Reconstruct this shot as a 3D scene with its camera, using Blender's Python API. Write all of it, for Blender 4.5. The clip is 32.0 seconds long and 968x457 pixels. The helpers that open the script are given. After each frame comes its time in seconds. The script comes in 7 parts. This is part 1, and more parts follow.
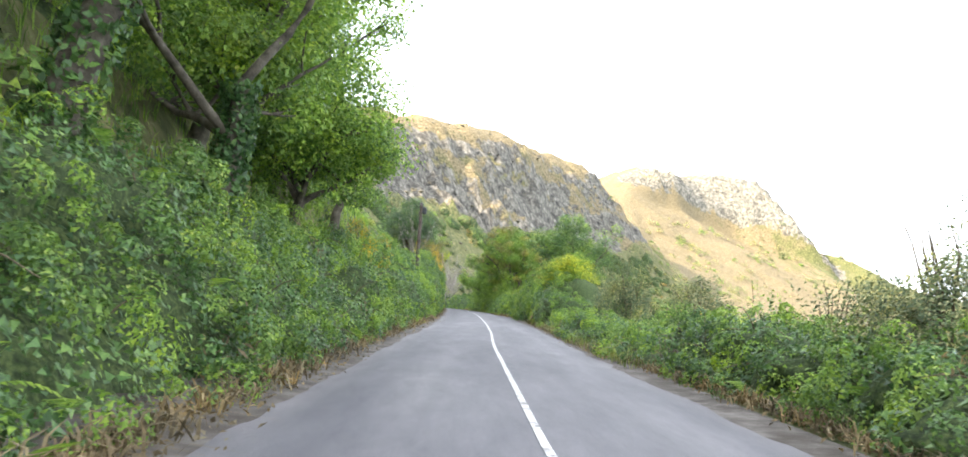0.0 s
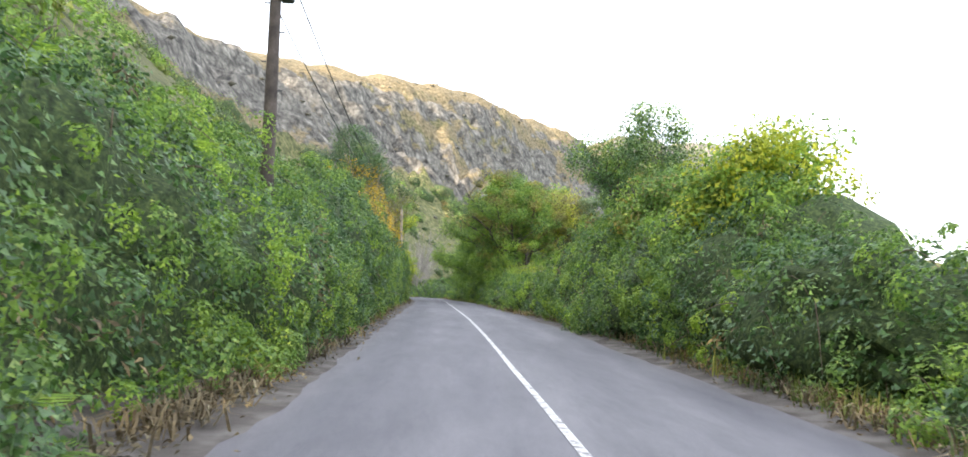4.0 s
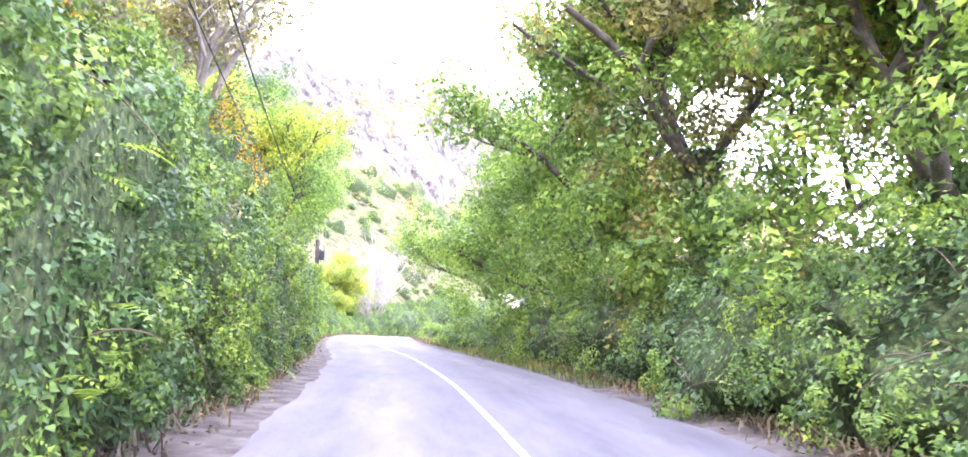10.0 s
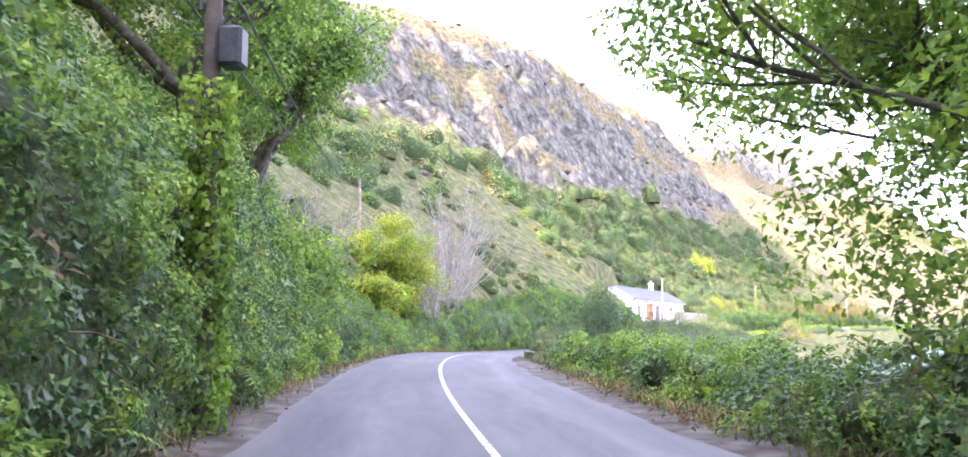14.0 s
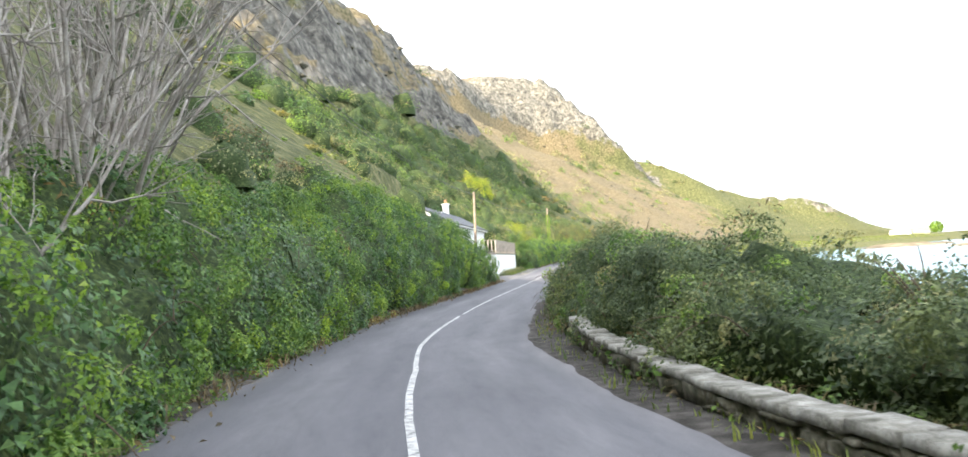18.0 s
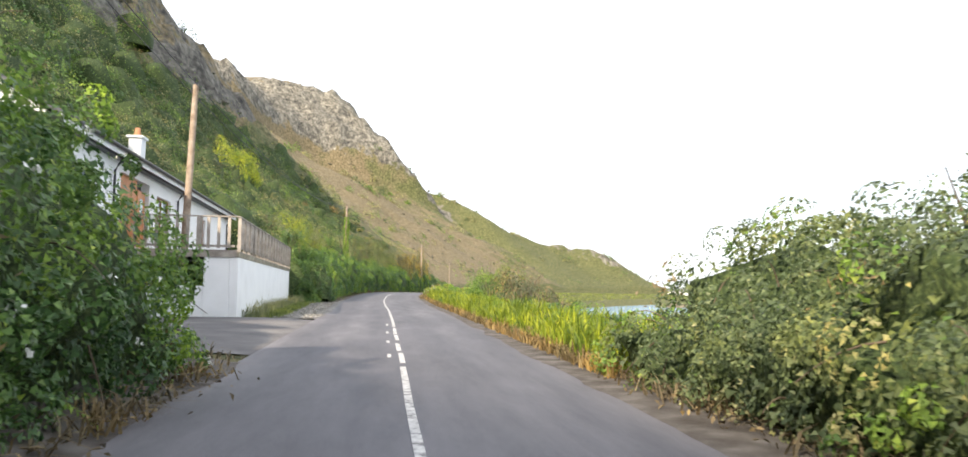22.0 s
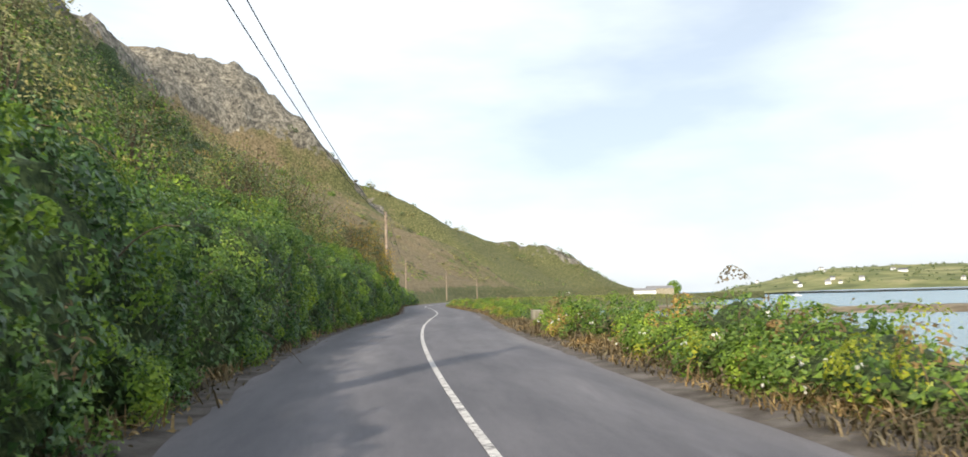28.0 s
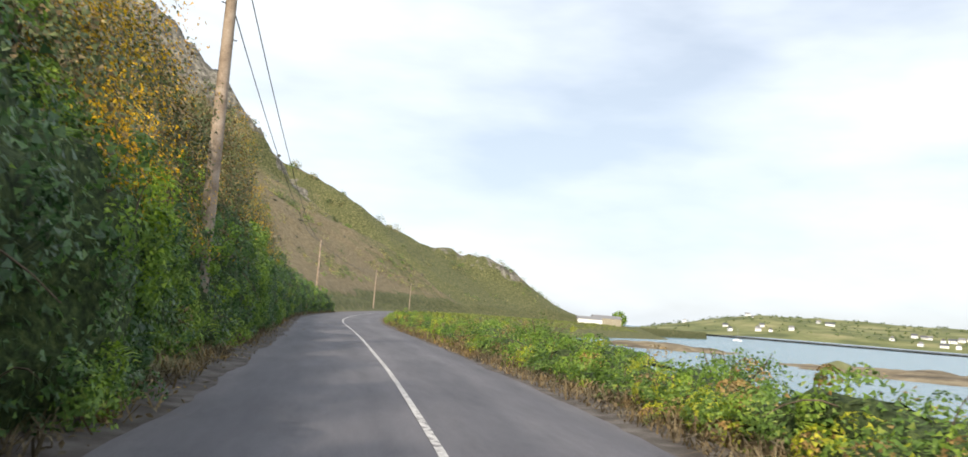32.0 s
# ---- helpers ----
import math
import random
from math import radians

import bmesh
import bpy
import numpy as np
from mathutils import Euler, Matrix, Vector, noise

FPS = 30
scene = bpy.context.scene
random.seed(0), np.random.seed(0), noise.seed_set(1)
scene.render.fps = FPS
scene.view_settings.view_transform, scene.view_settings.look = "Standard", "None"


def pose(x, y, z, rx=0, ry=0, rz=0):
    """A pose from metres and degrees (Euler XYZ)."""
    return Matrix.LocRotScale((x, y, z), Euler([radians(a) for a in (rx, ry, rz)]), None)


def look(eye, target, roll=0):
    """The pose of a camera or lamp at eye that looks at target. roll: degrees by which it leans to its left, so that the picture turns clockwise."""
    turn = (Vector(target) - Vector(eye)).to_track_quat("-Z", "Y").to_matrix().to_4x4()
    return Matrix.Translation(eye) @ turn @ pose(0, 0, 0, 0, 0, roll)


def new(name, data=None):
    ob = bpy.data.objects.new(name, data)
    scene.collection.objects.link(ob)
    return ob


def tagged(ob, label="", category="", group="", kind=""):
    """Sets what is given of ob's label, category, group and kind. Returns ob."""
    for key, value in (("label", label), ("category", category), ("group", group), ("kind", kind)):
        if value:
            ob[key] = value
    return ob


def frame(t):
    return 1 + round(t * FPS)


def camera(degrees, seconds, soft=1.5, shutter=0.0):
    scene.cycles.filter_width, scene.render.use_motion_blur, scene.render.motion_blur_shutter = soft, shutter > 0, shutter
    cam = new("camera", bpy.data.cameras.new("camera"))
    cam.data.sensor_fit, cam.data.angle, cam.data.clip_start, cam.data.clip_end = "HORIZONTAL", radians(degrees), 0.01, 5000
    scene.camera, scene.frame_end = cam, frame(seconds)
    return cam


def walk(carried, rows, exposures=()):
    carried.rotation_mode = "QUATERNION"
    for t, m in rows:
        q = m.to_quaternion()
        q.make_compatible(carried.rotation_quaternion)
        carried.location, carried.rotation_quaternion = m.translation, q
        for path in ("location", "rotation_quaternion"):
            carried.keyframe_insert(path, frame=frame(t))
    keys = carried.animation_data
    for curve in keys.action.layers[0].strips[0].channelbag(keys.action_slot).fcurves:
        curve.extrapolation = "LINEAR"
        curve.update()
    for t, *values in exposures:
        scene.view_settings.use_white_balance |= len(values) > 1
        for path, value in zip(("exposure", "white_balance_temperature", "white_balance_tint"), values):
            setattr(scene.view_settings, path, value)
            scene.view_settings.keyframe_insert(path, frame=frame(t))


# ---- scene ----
cam = camera(60.4, 32.0, soft=1.6, shutter=0.07)
PATH = [
    (0, 0.02, -0.00, 1.057, 95.45, -4.05, 1.33),
    (0.5, -0.30, 5.66, 1.112, 95.43, -3.22, 1.20),
    (1, -0.65, 11.18, 1.158, 95.38, -2.52, 0.98),
    (1.5, -0.93, 16.50, 1.198, 94.93, -2.23, 0.44),
    (2, -1.24, 21.76, 1.224, 94.45, -3.09, 0.29),
    (2.5, -1.51, 26.99, 1.263, 94.53, -3.18, 0.20),
    (3, -1.64, 32.22, 1.300, 94.19, -2.06, 0.04),
    (3.5, -1.70, 37.44, 1.338, 94.15, -1.62, -0.07),
    (4, -1.79, 42.63, 1.377, 94.44, -1.67, -0.11),
    (4.5, -1.97, 47.77, 1.420, 94.80, -1.95, -0.04),
    (5, -2.17, 52.88, 1.471, 93.90, -2.81, 0.28),
    (5.5, -2.38, 57.99, 1.523, 93.59, -2.89, 0.59),
    (6, -2.62, 63.10, 1.586, 93.69, -2.89, 1.00),
    (6.5, -2.87, 68.21, 1.650, 94.48, -2.43, 1.14),
    (7, -3.19, 73.27, 1.688, 95.08, -2.03, 1.29),
    (7.5, -3.62, 78.30, 1.709, 95.28, -2.24, 1.07),
    (8, -4.01, 83.36, 1.714, 95.23, -1.52, -3.30),
    (8.5, -4.40, 88.45, 1.713, 95.53, -0.73, -3.70),
    (9, -4.76, 93.54, 1.710, 95.71, -0.76, -3.79),
    (9.5, -5.06, 98.47, 1.706, 96.12, -0.95, -3.30),
    (10, -5.37, 103.20, 1.705, 96.44, -1.02, -2.64),
    (10.5, -5.69, 107.71, 1.709, 96.36, -0.19, -1.60),
    (11, -5.95, 112.03, 1.727, 96.28, -0.38, -0.27),
    (11.5, -6.13, 116.25, 1.760, 96.43, -1.28, 1.83),
    (12, -6.38, 120.47, 1.798, 96.38, -1.34, 3.12),
    (12.5, -6.81, 124.73, 1.810, 96.37, -1.29, 4.40),
    (13, -7.34, 129.02, 1.784, 96.23, -0.28, 5.00),
    (13.5, -7.96, 133.45, 1.753, 96.55, -0.18, 4.49),
    (14, -8.63, 138.06, 1.751, 96.65, -0.07, 1.98),
    (14.5, -9.36, 142.89, 1.767, 96.24, 0.23, 1.11),
    (15, -10.08, 147.99, 1.787, 95.64, 0.50, -0.00),
    (15.5, -10.72, 153.35, 1.808, 94.89, 0.96, -1.55),
    (16, -11.25, 158.95, 1.821, 94.07, 1.61, -3.58),
    (16.5, -11.61, 164.77, 1.816, 93.24, 2.54, -6.12),
    (17, -11.78, 170.76, 1.779, 92.51, 3.82, -9.04),
    (17.5, -11.71, 176.85, 1.695, 92.09, 3.75, -14.00),
    (18, -11.38, 182.96, 1.538, 92.39, 4.03, -17.72),
    (18.5, -10.59, 189.03, 1.330, 92.01, 4.63, -21.50),
    (19, -9.35, 195.12, 1.126, 91.65, 4.79, -25.55),
    (19.5, -7.60, 201.21, 1.022, 91.71, 3.49, -28.81),
    (20, -5.39, 207.29, 0.979, 91.99, 1.97, -30.43),
    (20.5, -2.84, 213.39, 0.977, 92.30, 1.07, -31.53),
    (21, -0.08, 219.51, 1.013, 92.75, 0.48, -32.50),
    (21.5, 2.86, 225.61, 1.084, 93.32, 0.02, -33.03),
    (22, 5.93, 231.70, 1.169, 94.40, -0.75, -33.43),
    (22.5, 9.02, 237.80, 1.248, 94.31, -1.33, -33.54),
    (23, 12.01, 243.93, 1.320, 94.27, -1.76, -33.32),
    (23.5, 14.94, 250.05, 1.378, 94.15, -2.04, -32.76),
    (24, 17.82, 256.16, 1.427, 94.12, -2.53, -32.49),
    (24.5, 20.65, 262.27, 1.484, 94.15, -2.36, -32.32),
    (25, 23.48, 268.39, 1.552, 95.10, -1.35, -32.43),
    (25.5, 26.33, 274.53, 1.630, 95.91, -0.66, -32.75),
    (26, 29.23, 280.67, 1.717, 96.35, -0.40, -33.24),
    (26.5, 32.23, 286.79, 1.812, 96.18, -0.29, -33.81),
    (27, 35.35, 292.85, 1.918, 95.33, 1.23, -34.25),
    (27.5, 38.62, 298.83, 2.018, 94.81, 1.19, -36.60),
    (28, 41.95, 304.73, 2.130, 94.69, 1.51, -38.74),
    (28.5, 45.38, 310.55, 2.230, 93.78, 1.76, -40.81),
    (29, 48.95, 316.30, 2.309, 93.20, 0.55, -41.70),
    (29.5, 52.70, 322.02, 2.358, 93.49, -1.15, -42.87),
    (30, 56.66, 327.74, 2.361, 94.25, -2.20, -43.60),
    (30.5, 60.79, 333.47, 2.353, 94.74, -3.14, -44.14),
    (31, 65.15, 339.17, 2.322, 95.24, -3.71, -44.38),
    (31.5, 69.42, 345.00, 2.298, 95.65, -4.44, -44.46),
    (32, 73.75, 350.84, 2.279, 95.77, -4.57, -44.26),
]
walk(cam, [(t, pose(x, y, z, a, b, c)) for t, x, y, z, a, b, c in PATH],
     exposures=[(0.0, 2.37, 6500, 10), (1.0, 2.27, 6500, 10), (2.0, 1.93, 6500, 10), (2.5, 1.93, 6500, 10), (5.0, 2.6, 6300, 15), (6.0, 3.12, 6250, 18), (7.0, 2.72, 6200, 20), (8.0, 2.31, 6200, 14), (9.0, 2.6, 6300, 19), (10.0, 4.03, 5950, 37), (11.0, 3.82, 6020, 28), (13.0, 3.83, 5650, 37), (14.0, 2.9, 5850, 30),
                (14.8, 2.64, 5960, 24), (17.0, 2.38, 6400, 9), (18.0, 1.98, 6400, 9), (19.0, 1.64, 6300, 9), (20.0, 1.78, 6500, 11), (21.0, 1.76, 6500, 11), (22.0, 1.2, 6500, 11), (23.0, 0.58, 6300, 11), (23.7, 0.34, 6300, 9), (24.5, 0.35, 6300, 9), (26.5, 0.6, 6400, 9), (29.0, 0.64, 6400, 9), (32.0, 0.57, 6400, 10)])

# ---- light: low hazy sun from behind on the inland side, pale sky ----
SUN_ELEV, SUN_HEADING = radians(30.0), radians(121.0)
to_sun = Vector((-math.sin(SUN_HEADING) * math.cos(SUN_ELEV), math.cos(SUN_HEADING) * math.cos(SUN_ELEV), math.sin(SUN_ELEV)))
world = bpy.data.worlds.new("world")
scene.world = world
world.use_nodes = True
wn = world.node_tree.nodes
wl = world.node_tree.links
sky = wn.new("ShaderNodeTexSky")
sky.sky_type, sky.sun_disc = "NISHITA", False
sky.sun_elevation, sky.sun_rotation = SUN_ELEV, -SUN_HEADING
sky.dust_density, sky.air_density, sky.ozone_density = 2.0, 1.0, 1.0
# thin high cloud over the blue
cloud_co = wn.new("ShaderNodeTexCoord")
cloud_map = wn.new("ShaderNodeMapping")
cloud_map.inputs["Scale"].default_value = (1.2, 1.6, 5.0)
cloud = wn.new("ShaderNodeTexNoise")
cloud.inputs["Scale"].default_value, cloud.inputs["Detail"].default_value = 1.6, 5.0
cloud_ramp = wn.new("ShaderNodeValToRGB")
cloud_ramp.color_ramp.elements[0].position, cloud_ramp.color_ramp.elements[1].position = 0.30, 0.72
cloud_ramp.color_ramp.elements[0].color = (0.42, 0.42, 0.42, 1)
cloud_mix = wn.new("ShaderNodeMix")
cloud_mix.data_type = "RGBA"
cloud_mix.inputs[7].default_value = (10.4, 10.9, 11.4, 1)
wl.new(cloud_co.outputs["Generated"], cloud_map.inputs[0])
wl.new(cloud_map.outputs[0], cloud.inputs[0])
wl.new(cloud.outputs[0], cloud_ramp.inputs[0])
wl.new(cloud_ramp.outputs[0], cloud_mix.inputs[0])
wl.new(sky.outputs[0], cloud_mix.inputs[6])
wl.new(cloud_mix.outputs[2], wn["Background"].inputs[0])
wn["Background"].inputs[1].default_value = 0.08
sun = new("sun", bpy.data.lights.new("sun", "SUN"))
sun.data.energy, sun.data.angle, sun.data.color = 3.6, radians(1.2), (1.0, 0.86, 0.66)
sun.matrix_world = look((0, 0, 60), Vector((0, 0, 60)) - to_sun)

# ---- helpers ----
rng = np.random.default_rng(7)


def nodes_of(name):
    m = bpy.data.materials.new(name)
    m.use_nodes = True
    return m, m.node_tree.nodes, m.node_tree.links, m.node_tree.nodes["Principled BSDF"]


def ramp_node(n, stops):
    r = n.new("ShaderNodeValToRGB")
    e = r.color_ramp.elements
    e[0].position, e[0].color = stops[0][0], (*stops[0][1], 1)
    e[1].position, e[1].color = stops[-1][0], (*stops[-1][1], 1)
    for p, c in stops[1:-1]:
        k = e.new(p)
        k.color = (*c, 1)
    return r


def noisy(name, stops, scale=4.0, rough=0.8, bump=0.2, fine=40.0, metal=0.0, detail=6.0, spec=0.3):
    """Two scales of noise for colour, a fine one for relief."""
    m, n, l, b = nodes_of(name)
    co = n.new("ShaderNodeTexCoord")
    a = n.new("ShaderNodeTexNoise")
    a.inputs["Scale"].default_value, a.inputs["Detail"].default_value = scale, detail
    r = ramp_node(n, stops)
    f = n.new("ShaderNodeTexNoise")
    f.inputs["Scale"].default_value, f.inputs["Detail"].default_value = fine, 4.0
    mul = n.new("ShaderNodeMix")
    mul.data_type, mul.blend_type = "RGBA", "OVERLAY"
    mul.inputs[0].default_value = 0.45
    bp = n.new("ShaderNodeBump")
    bp.inputs["Strength"].default_value, bp.inputs["Distance"].default_value = bump, 0.02
    l.new(co.outputs["Object"], a.inputs[0])
    l.new(co.outputs["Object"], f.inputs[0])
    l.new(a.outputs[0], r.inputs[0])
    l.new(r.outputs[0], mul.inputs[6])
    l.new(f.outputs[0], mul.inputs[7])
    l.new(mul.outputs[2], b.inputs["Base Color"])
    l.new(f.outputs[0], bp.inputs["Height"])
    l.new(bp.outputs[0], b.inputs["Normal"])
    b.inputs["Roughness"].default_value, b.inputs["Metallic"].default_value = rough, metal
    b.inputs["Specular IOR Level"].default_value = spec
    return m


def leafy(name, stops, rough=0.55, glow=0.3):
    """Leaves: each its own shade, some light passing through."""
    m, n, l, b = nodes_of(name)
    g = n.new("ShaderNodeNewGeometry")
    mean = [sum(c[j] for _, c in stops) / len(stops) * 0.8 for j in range(3)]
    r = ramp_node(n, [(p, tuple(gain * (0.62 * v + 0.38 * q) for gain, v, q in zip((1.18, 1.22, 1.14), c, mean))) for p, c in stops])
    l.new(g.outputs["Random Per Island"], r.inputs[0])
    co = n.new("ShaderNodeTexCoord")
    a = n.new("ShaderNodeTexNoise")
    a.inputs["Scale"].default_value, a.inputs["Detail"].default_value = 0.8, 3.0
    patch = ramp_node(n, [(0.33, (0.50, 0.58, 0.66)), (0.5, (0.95, 0.98, 0.95)), (0.68, (1.5, 1.36, 0.9))])
    mul = n.new("ShaderNodeMix")
    mul.data_type, mul.blend_type = "RGBA", "MULTIPLY"
    mul.inputs[0].default_value = 1.0
    l.new(co.outputs["Object"], a.inputs[0])
    l.new(a.outputs[0], patch.inputs[0])
    l.new(r.outputs[0], mul.inputs[6])
    l.new(patch.outputs[0], mul.inputs[7])
    # veins, folds and blemishes within a leaf
    vein = n.new("ShaderNodeTexNoise")
    vein.inputs["Scale"].default_value, vein.inputs["Detail"].default_value = 21.0, 3.0
    l.new(co.outputs["Object"], vein.inputs[0])
    blem = ramp_node(n, [(0.34, (0.72, 0.74, 0.76)), (0.5, (0.97, 0.98, 0.97)), (0.66, (1.25, 1.22, 1.15))])
    l.new(vein.outputs[0], blem.inputs[0])
    mul2 = n.new("ShaderNodeMix")
    mul2.data_type, mul2.blend_type = "RGBA", "MULTIPLY"
    mul2.inputs[0].default_value = 0.9
    l.new(mul.outputs[2], mul2.inputs[6])
    l.new(blem.outputs[0], mul2.inputs[7])
    bp = n.new("ShaderNodeBump")
    bp.inputs["Strength"].default_value, bp.inputs["Distance"].default_value = 0.4, 0.02
    l.new(vein.outputs[0], bp.inputs["Height"])
    l.new(bp.outputs[0], b.inputs["Normal"])
    l.new(mul2.outputs[2], b.inputs["Base Color"])
    b.inputs["Roughness"].default_value = rough
    b.inputs["Specular IOR Level"].default_value = 0.35
    t = n.new("ShaderNodeBsdfTranslucent")
    l.new(mul2.outputs[2], t.inputs["Color"])
    x = n.new("ShaderNodeMixShader")
    x.inputs[0].default_value = glow + 0.08
    l.new(b.outputs[0], x.inputs[1])
    l.new(t.outputs[0], x.inputs[2])
    l.new(x.outputs[0], n["Material Output"].inputs["Surface"])
    return m


def mesh_np(name, verts, faces, mat, smooth=False):
    """A mesh from arrays: faces is one array of equal-sided faces, or a list of lists."""
    me = bpy.data.meshes.new(name)
    v = np.asarray(verts, np.float32)
    fa = np.asarray(faces, np.int32)
    k = fa.shape[1]
    me.vertices.add(len(v))
    me.vertices.foreach_set("co", v.ravel())
    me.loops.add(fa.size)
    me.loops.foreach_set("vertex_index", fa.ravel())
    me.polygons.add(len(fa))
    me.polygons.foreach_set("loop_start", np.arange(0, fa.size, k, dtype=np.int32))
    if smooth:
        me.polygons.foreach_set("use_smooth", np.ones(len(fa), bool))
    me.update(calc_edges=True)
    me.materials.append(mat)
    return me


def part_np(name, verts, faces, mat, parent=None, label="", smooth=False):
    ob = new(name, mesh_np(name, verts, faces, mat, smooth))
    if parent:
        ob.parent = parent
    if label:
        ob["label"] = label
    return ob


def part(name, bm, mat, parent=None, label="", smooth=False):
    me = bpy.data.meshes.new(name)
    bm.to_mesh(me)
    bm.free()
    me.materials.append(mat)
    if smooth:
        me.polygons.foreach_set("use_smooth", np.ones(len(me.polygons), bool))
    ob = new(name, me)
    if parent:
        ob.parent = parent
    if label:
        ob["label"] = label
    return ob


def thing(name, label, category, group="", kind="", at=(0, 0, 0), rz=0.0):
    ob = new(name)
    ob.empty_display_size = 0.2
    ob.matrix_basis = pose(*at, 0, 0, rz)
    return tagged(ob, label, category, group, kind)


def box(bm, x0, y0, z0, x1, y1, z1, bevel=0.0, m=None):
    g = bmesh.ops.create_cube(bm, size=1.0)
    for v in g["verts"]:
        v.co = Vector((x0 + (v.co.x + 0.5) * (x1 - x0), y0 + (v.co.y + 0.5) * (y1 - y0), z0 + (v.co.z + 0.5) * (z1 - z0)))
    if bevel:
        es = list({e for v in g["verts"] for e in v.link_edges})
        r = bmesh.ops.bevel(bm, geom=es, offset=bevel, segments=1, affect="EDGES")
        vs = list({v for f in r["faces"] for v in f.verts} | {v for v in g["verts"] if v.is_valid})
    else:
        vs = g["verts"]
    if m is not None:
        for v in vs:
            v.co = m @ v.co
    return bm


def tube_np(path, radii, sides=7):
    """Verts and quads of a tapering tube along a path."""
    path = np.asarray(path, float)
    tg = np.gradient(path, axis=0)
    tg /= np.linalg.norm(tg, axis=1)[:, None] + 1e-9
    ref = np.where(np.abs(tg[:, 2:3]) > 0.9, np.array([[1.0, 0, 0]]), np.array([[0, 0, 1.0]]))
    u = np.cross(tg, ref)
    u /= np.linalg.norm(u, axis=1)[:, None] + 1e-9
    w = np.cross(tg, u)
    a = np.linspace(0, 2 * np.pi, sides, endpoint=False)
    ring = (np.cos(a)[None, :, None] * u[:, None] + np.sin(a)[None, :, None] * w[:, None]) * np.asarray(radii)[:, None, None]
    v = (path[:, None] + ring).reshape(-1, 3)
    i = np.arange(len(path) - 1)[:, None] * sides
    j = np.arange(sides)[None]
    k = (j + 1) % sides
    f = np.stack([i + j, i + k, i + sides + k, i + sides + j], -1).reshape(-1, 4)
    return v, f


def merge_np(parts):
    vs, fs, o = [], [], 0
    for v, f in parts:
        vs.append(v)
        fs.append(f + o)
        o += len(v)
    return np.concatenate(vs), np.concatenate(fs)


def unit(v):
    return v / (np.linalg.norm(v, axis=-1, keepdims=True) + 1e-9)


def leaves_np(p, nrm, size, r, aspect=0.62, droop=0.2, spread=0.8):
    """One folded leaf of four corners at each point, facing roughly along nrm."""
    n = len(p)
    nn = unit(nrm + r.normal(0, spread, (n, 3)))
    ref = r.normal(0, 1, (n, 3)) + np.array([0, 0, -droop])
    ax = unit(ref - nn * (ref * nn).sum(1, keepdims=True))
    sd = np.cross(nn, ax)
    L = (size * r.uniform(0.65, 1.35, n))[:, None]
    a = p - ax * L * 0.5
    b = p + sd * L * aspect * 0.5 + nn * L * 0.12
    c = p + ax * L * 0.5 - nn * L * 0.05
    d = p - sd * L * aspect * 0.5 + nn * L * 0.12
    v = np.stack([a, b, c, d], 1).reshape(-1, 3)
    return v, np.arange(4 * n).reshape(-1, 4)


def sprigs_np(p, nrm, size, r, aspect=0.72, droop=0.2, spread=0.4):
    """One small three-cornered leaf at each point, facing roughly along nrm."""
    n = len(p)
    nn = unit(unit(nrm) + r.normal(0, spread, (n, 3)))
    ref = r.normal(0, 1, (n, 3)) + np.array([0, 0, -droop])
    ax = unit(ref - nn * (ref * nn).sum(1, keepdims=True))
    L = (size * r.uniform(0.6, 1.4, n))[:, None]
    sd = np.cross(nn, ax) * L * aspect * 0.5
    v = np.stack([p + ax * L * 0.55, p - ax * L * 0.4 + sd, p - ax * L * 0.4 - sd], 1).reshape(-1, 3)
    return v, np.arange(3 * n).reshape(-1, 3)


def blades_np(p, height, r, lean=0.35, width=0.03):
    """Grass or iris blades: a bent strip of two quads."""
    n = len(p)
    h = (height * r.uniform(0.6, 1.25, n))[:, None]
    ang = r.uniform(0, 2 * np.pi, n)
    out = np.stack([np.cos(ang), np.sin(ang), 0 * ang], 1)
    sd = np.stack([-np.sin(ang), np.cos(ang), 0 * ang], 1) * (width * r.uniform(0.6, 1.4, n))[:, None]
    up = np.array([[0, 0, 1.0]])
    ln = (lean * r.uniform(0.2, 1.6, n))[:, None]
    p1 = p + up * h * 0.6 + out * h * ln * 0.25
    p2 = p + up * h * (1.0 - 0.25 * ln) + out * h * ln
    v = np.stack([p - sd, p + sd, p1 + sd * 0.8, p1 - sd * 0.8, p2 + sd * 0.1, p2 - sd * 0.1], 1).reshape(-1, 3)
    i = np.arange(n)[:, None] * 6
    f = np.stack([i + np.array([[0, 1, 2, 3]]), i + np.array([[3, 2, 4, 5]])], 1).reshape(-1, 4)
    return v, f


_lat = np.random.default_rng(11).uniform(-1, 1, (64, 64, 64))


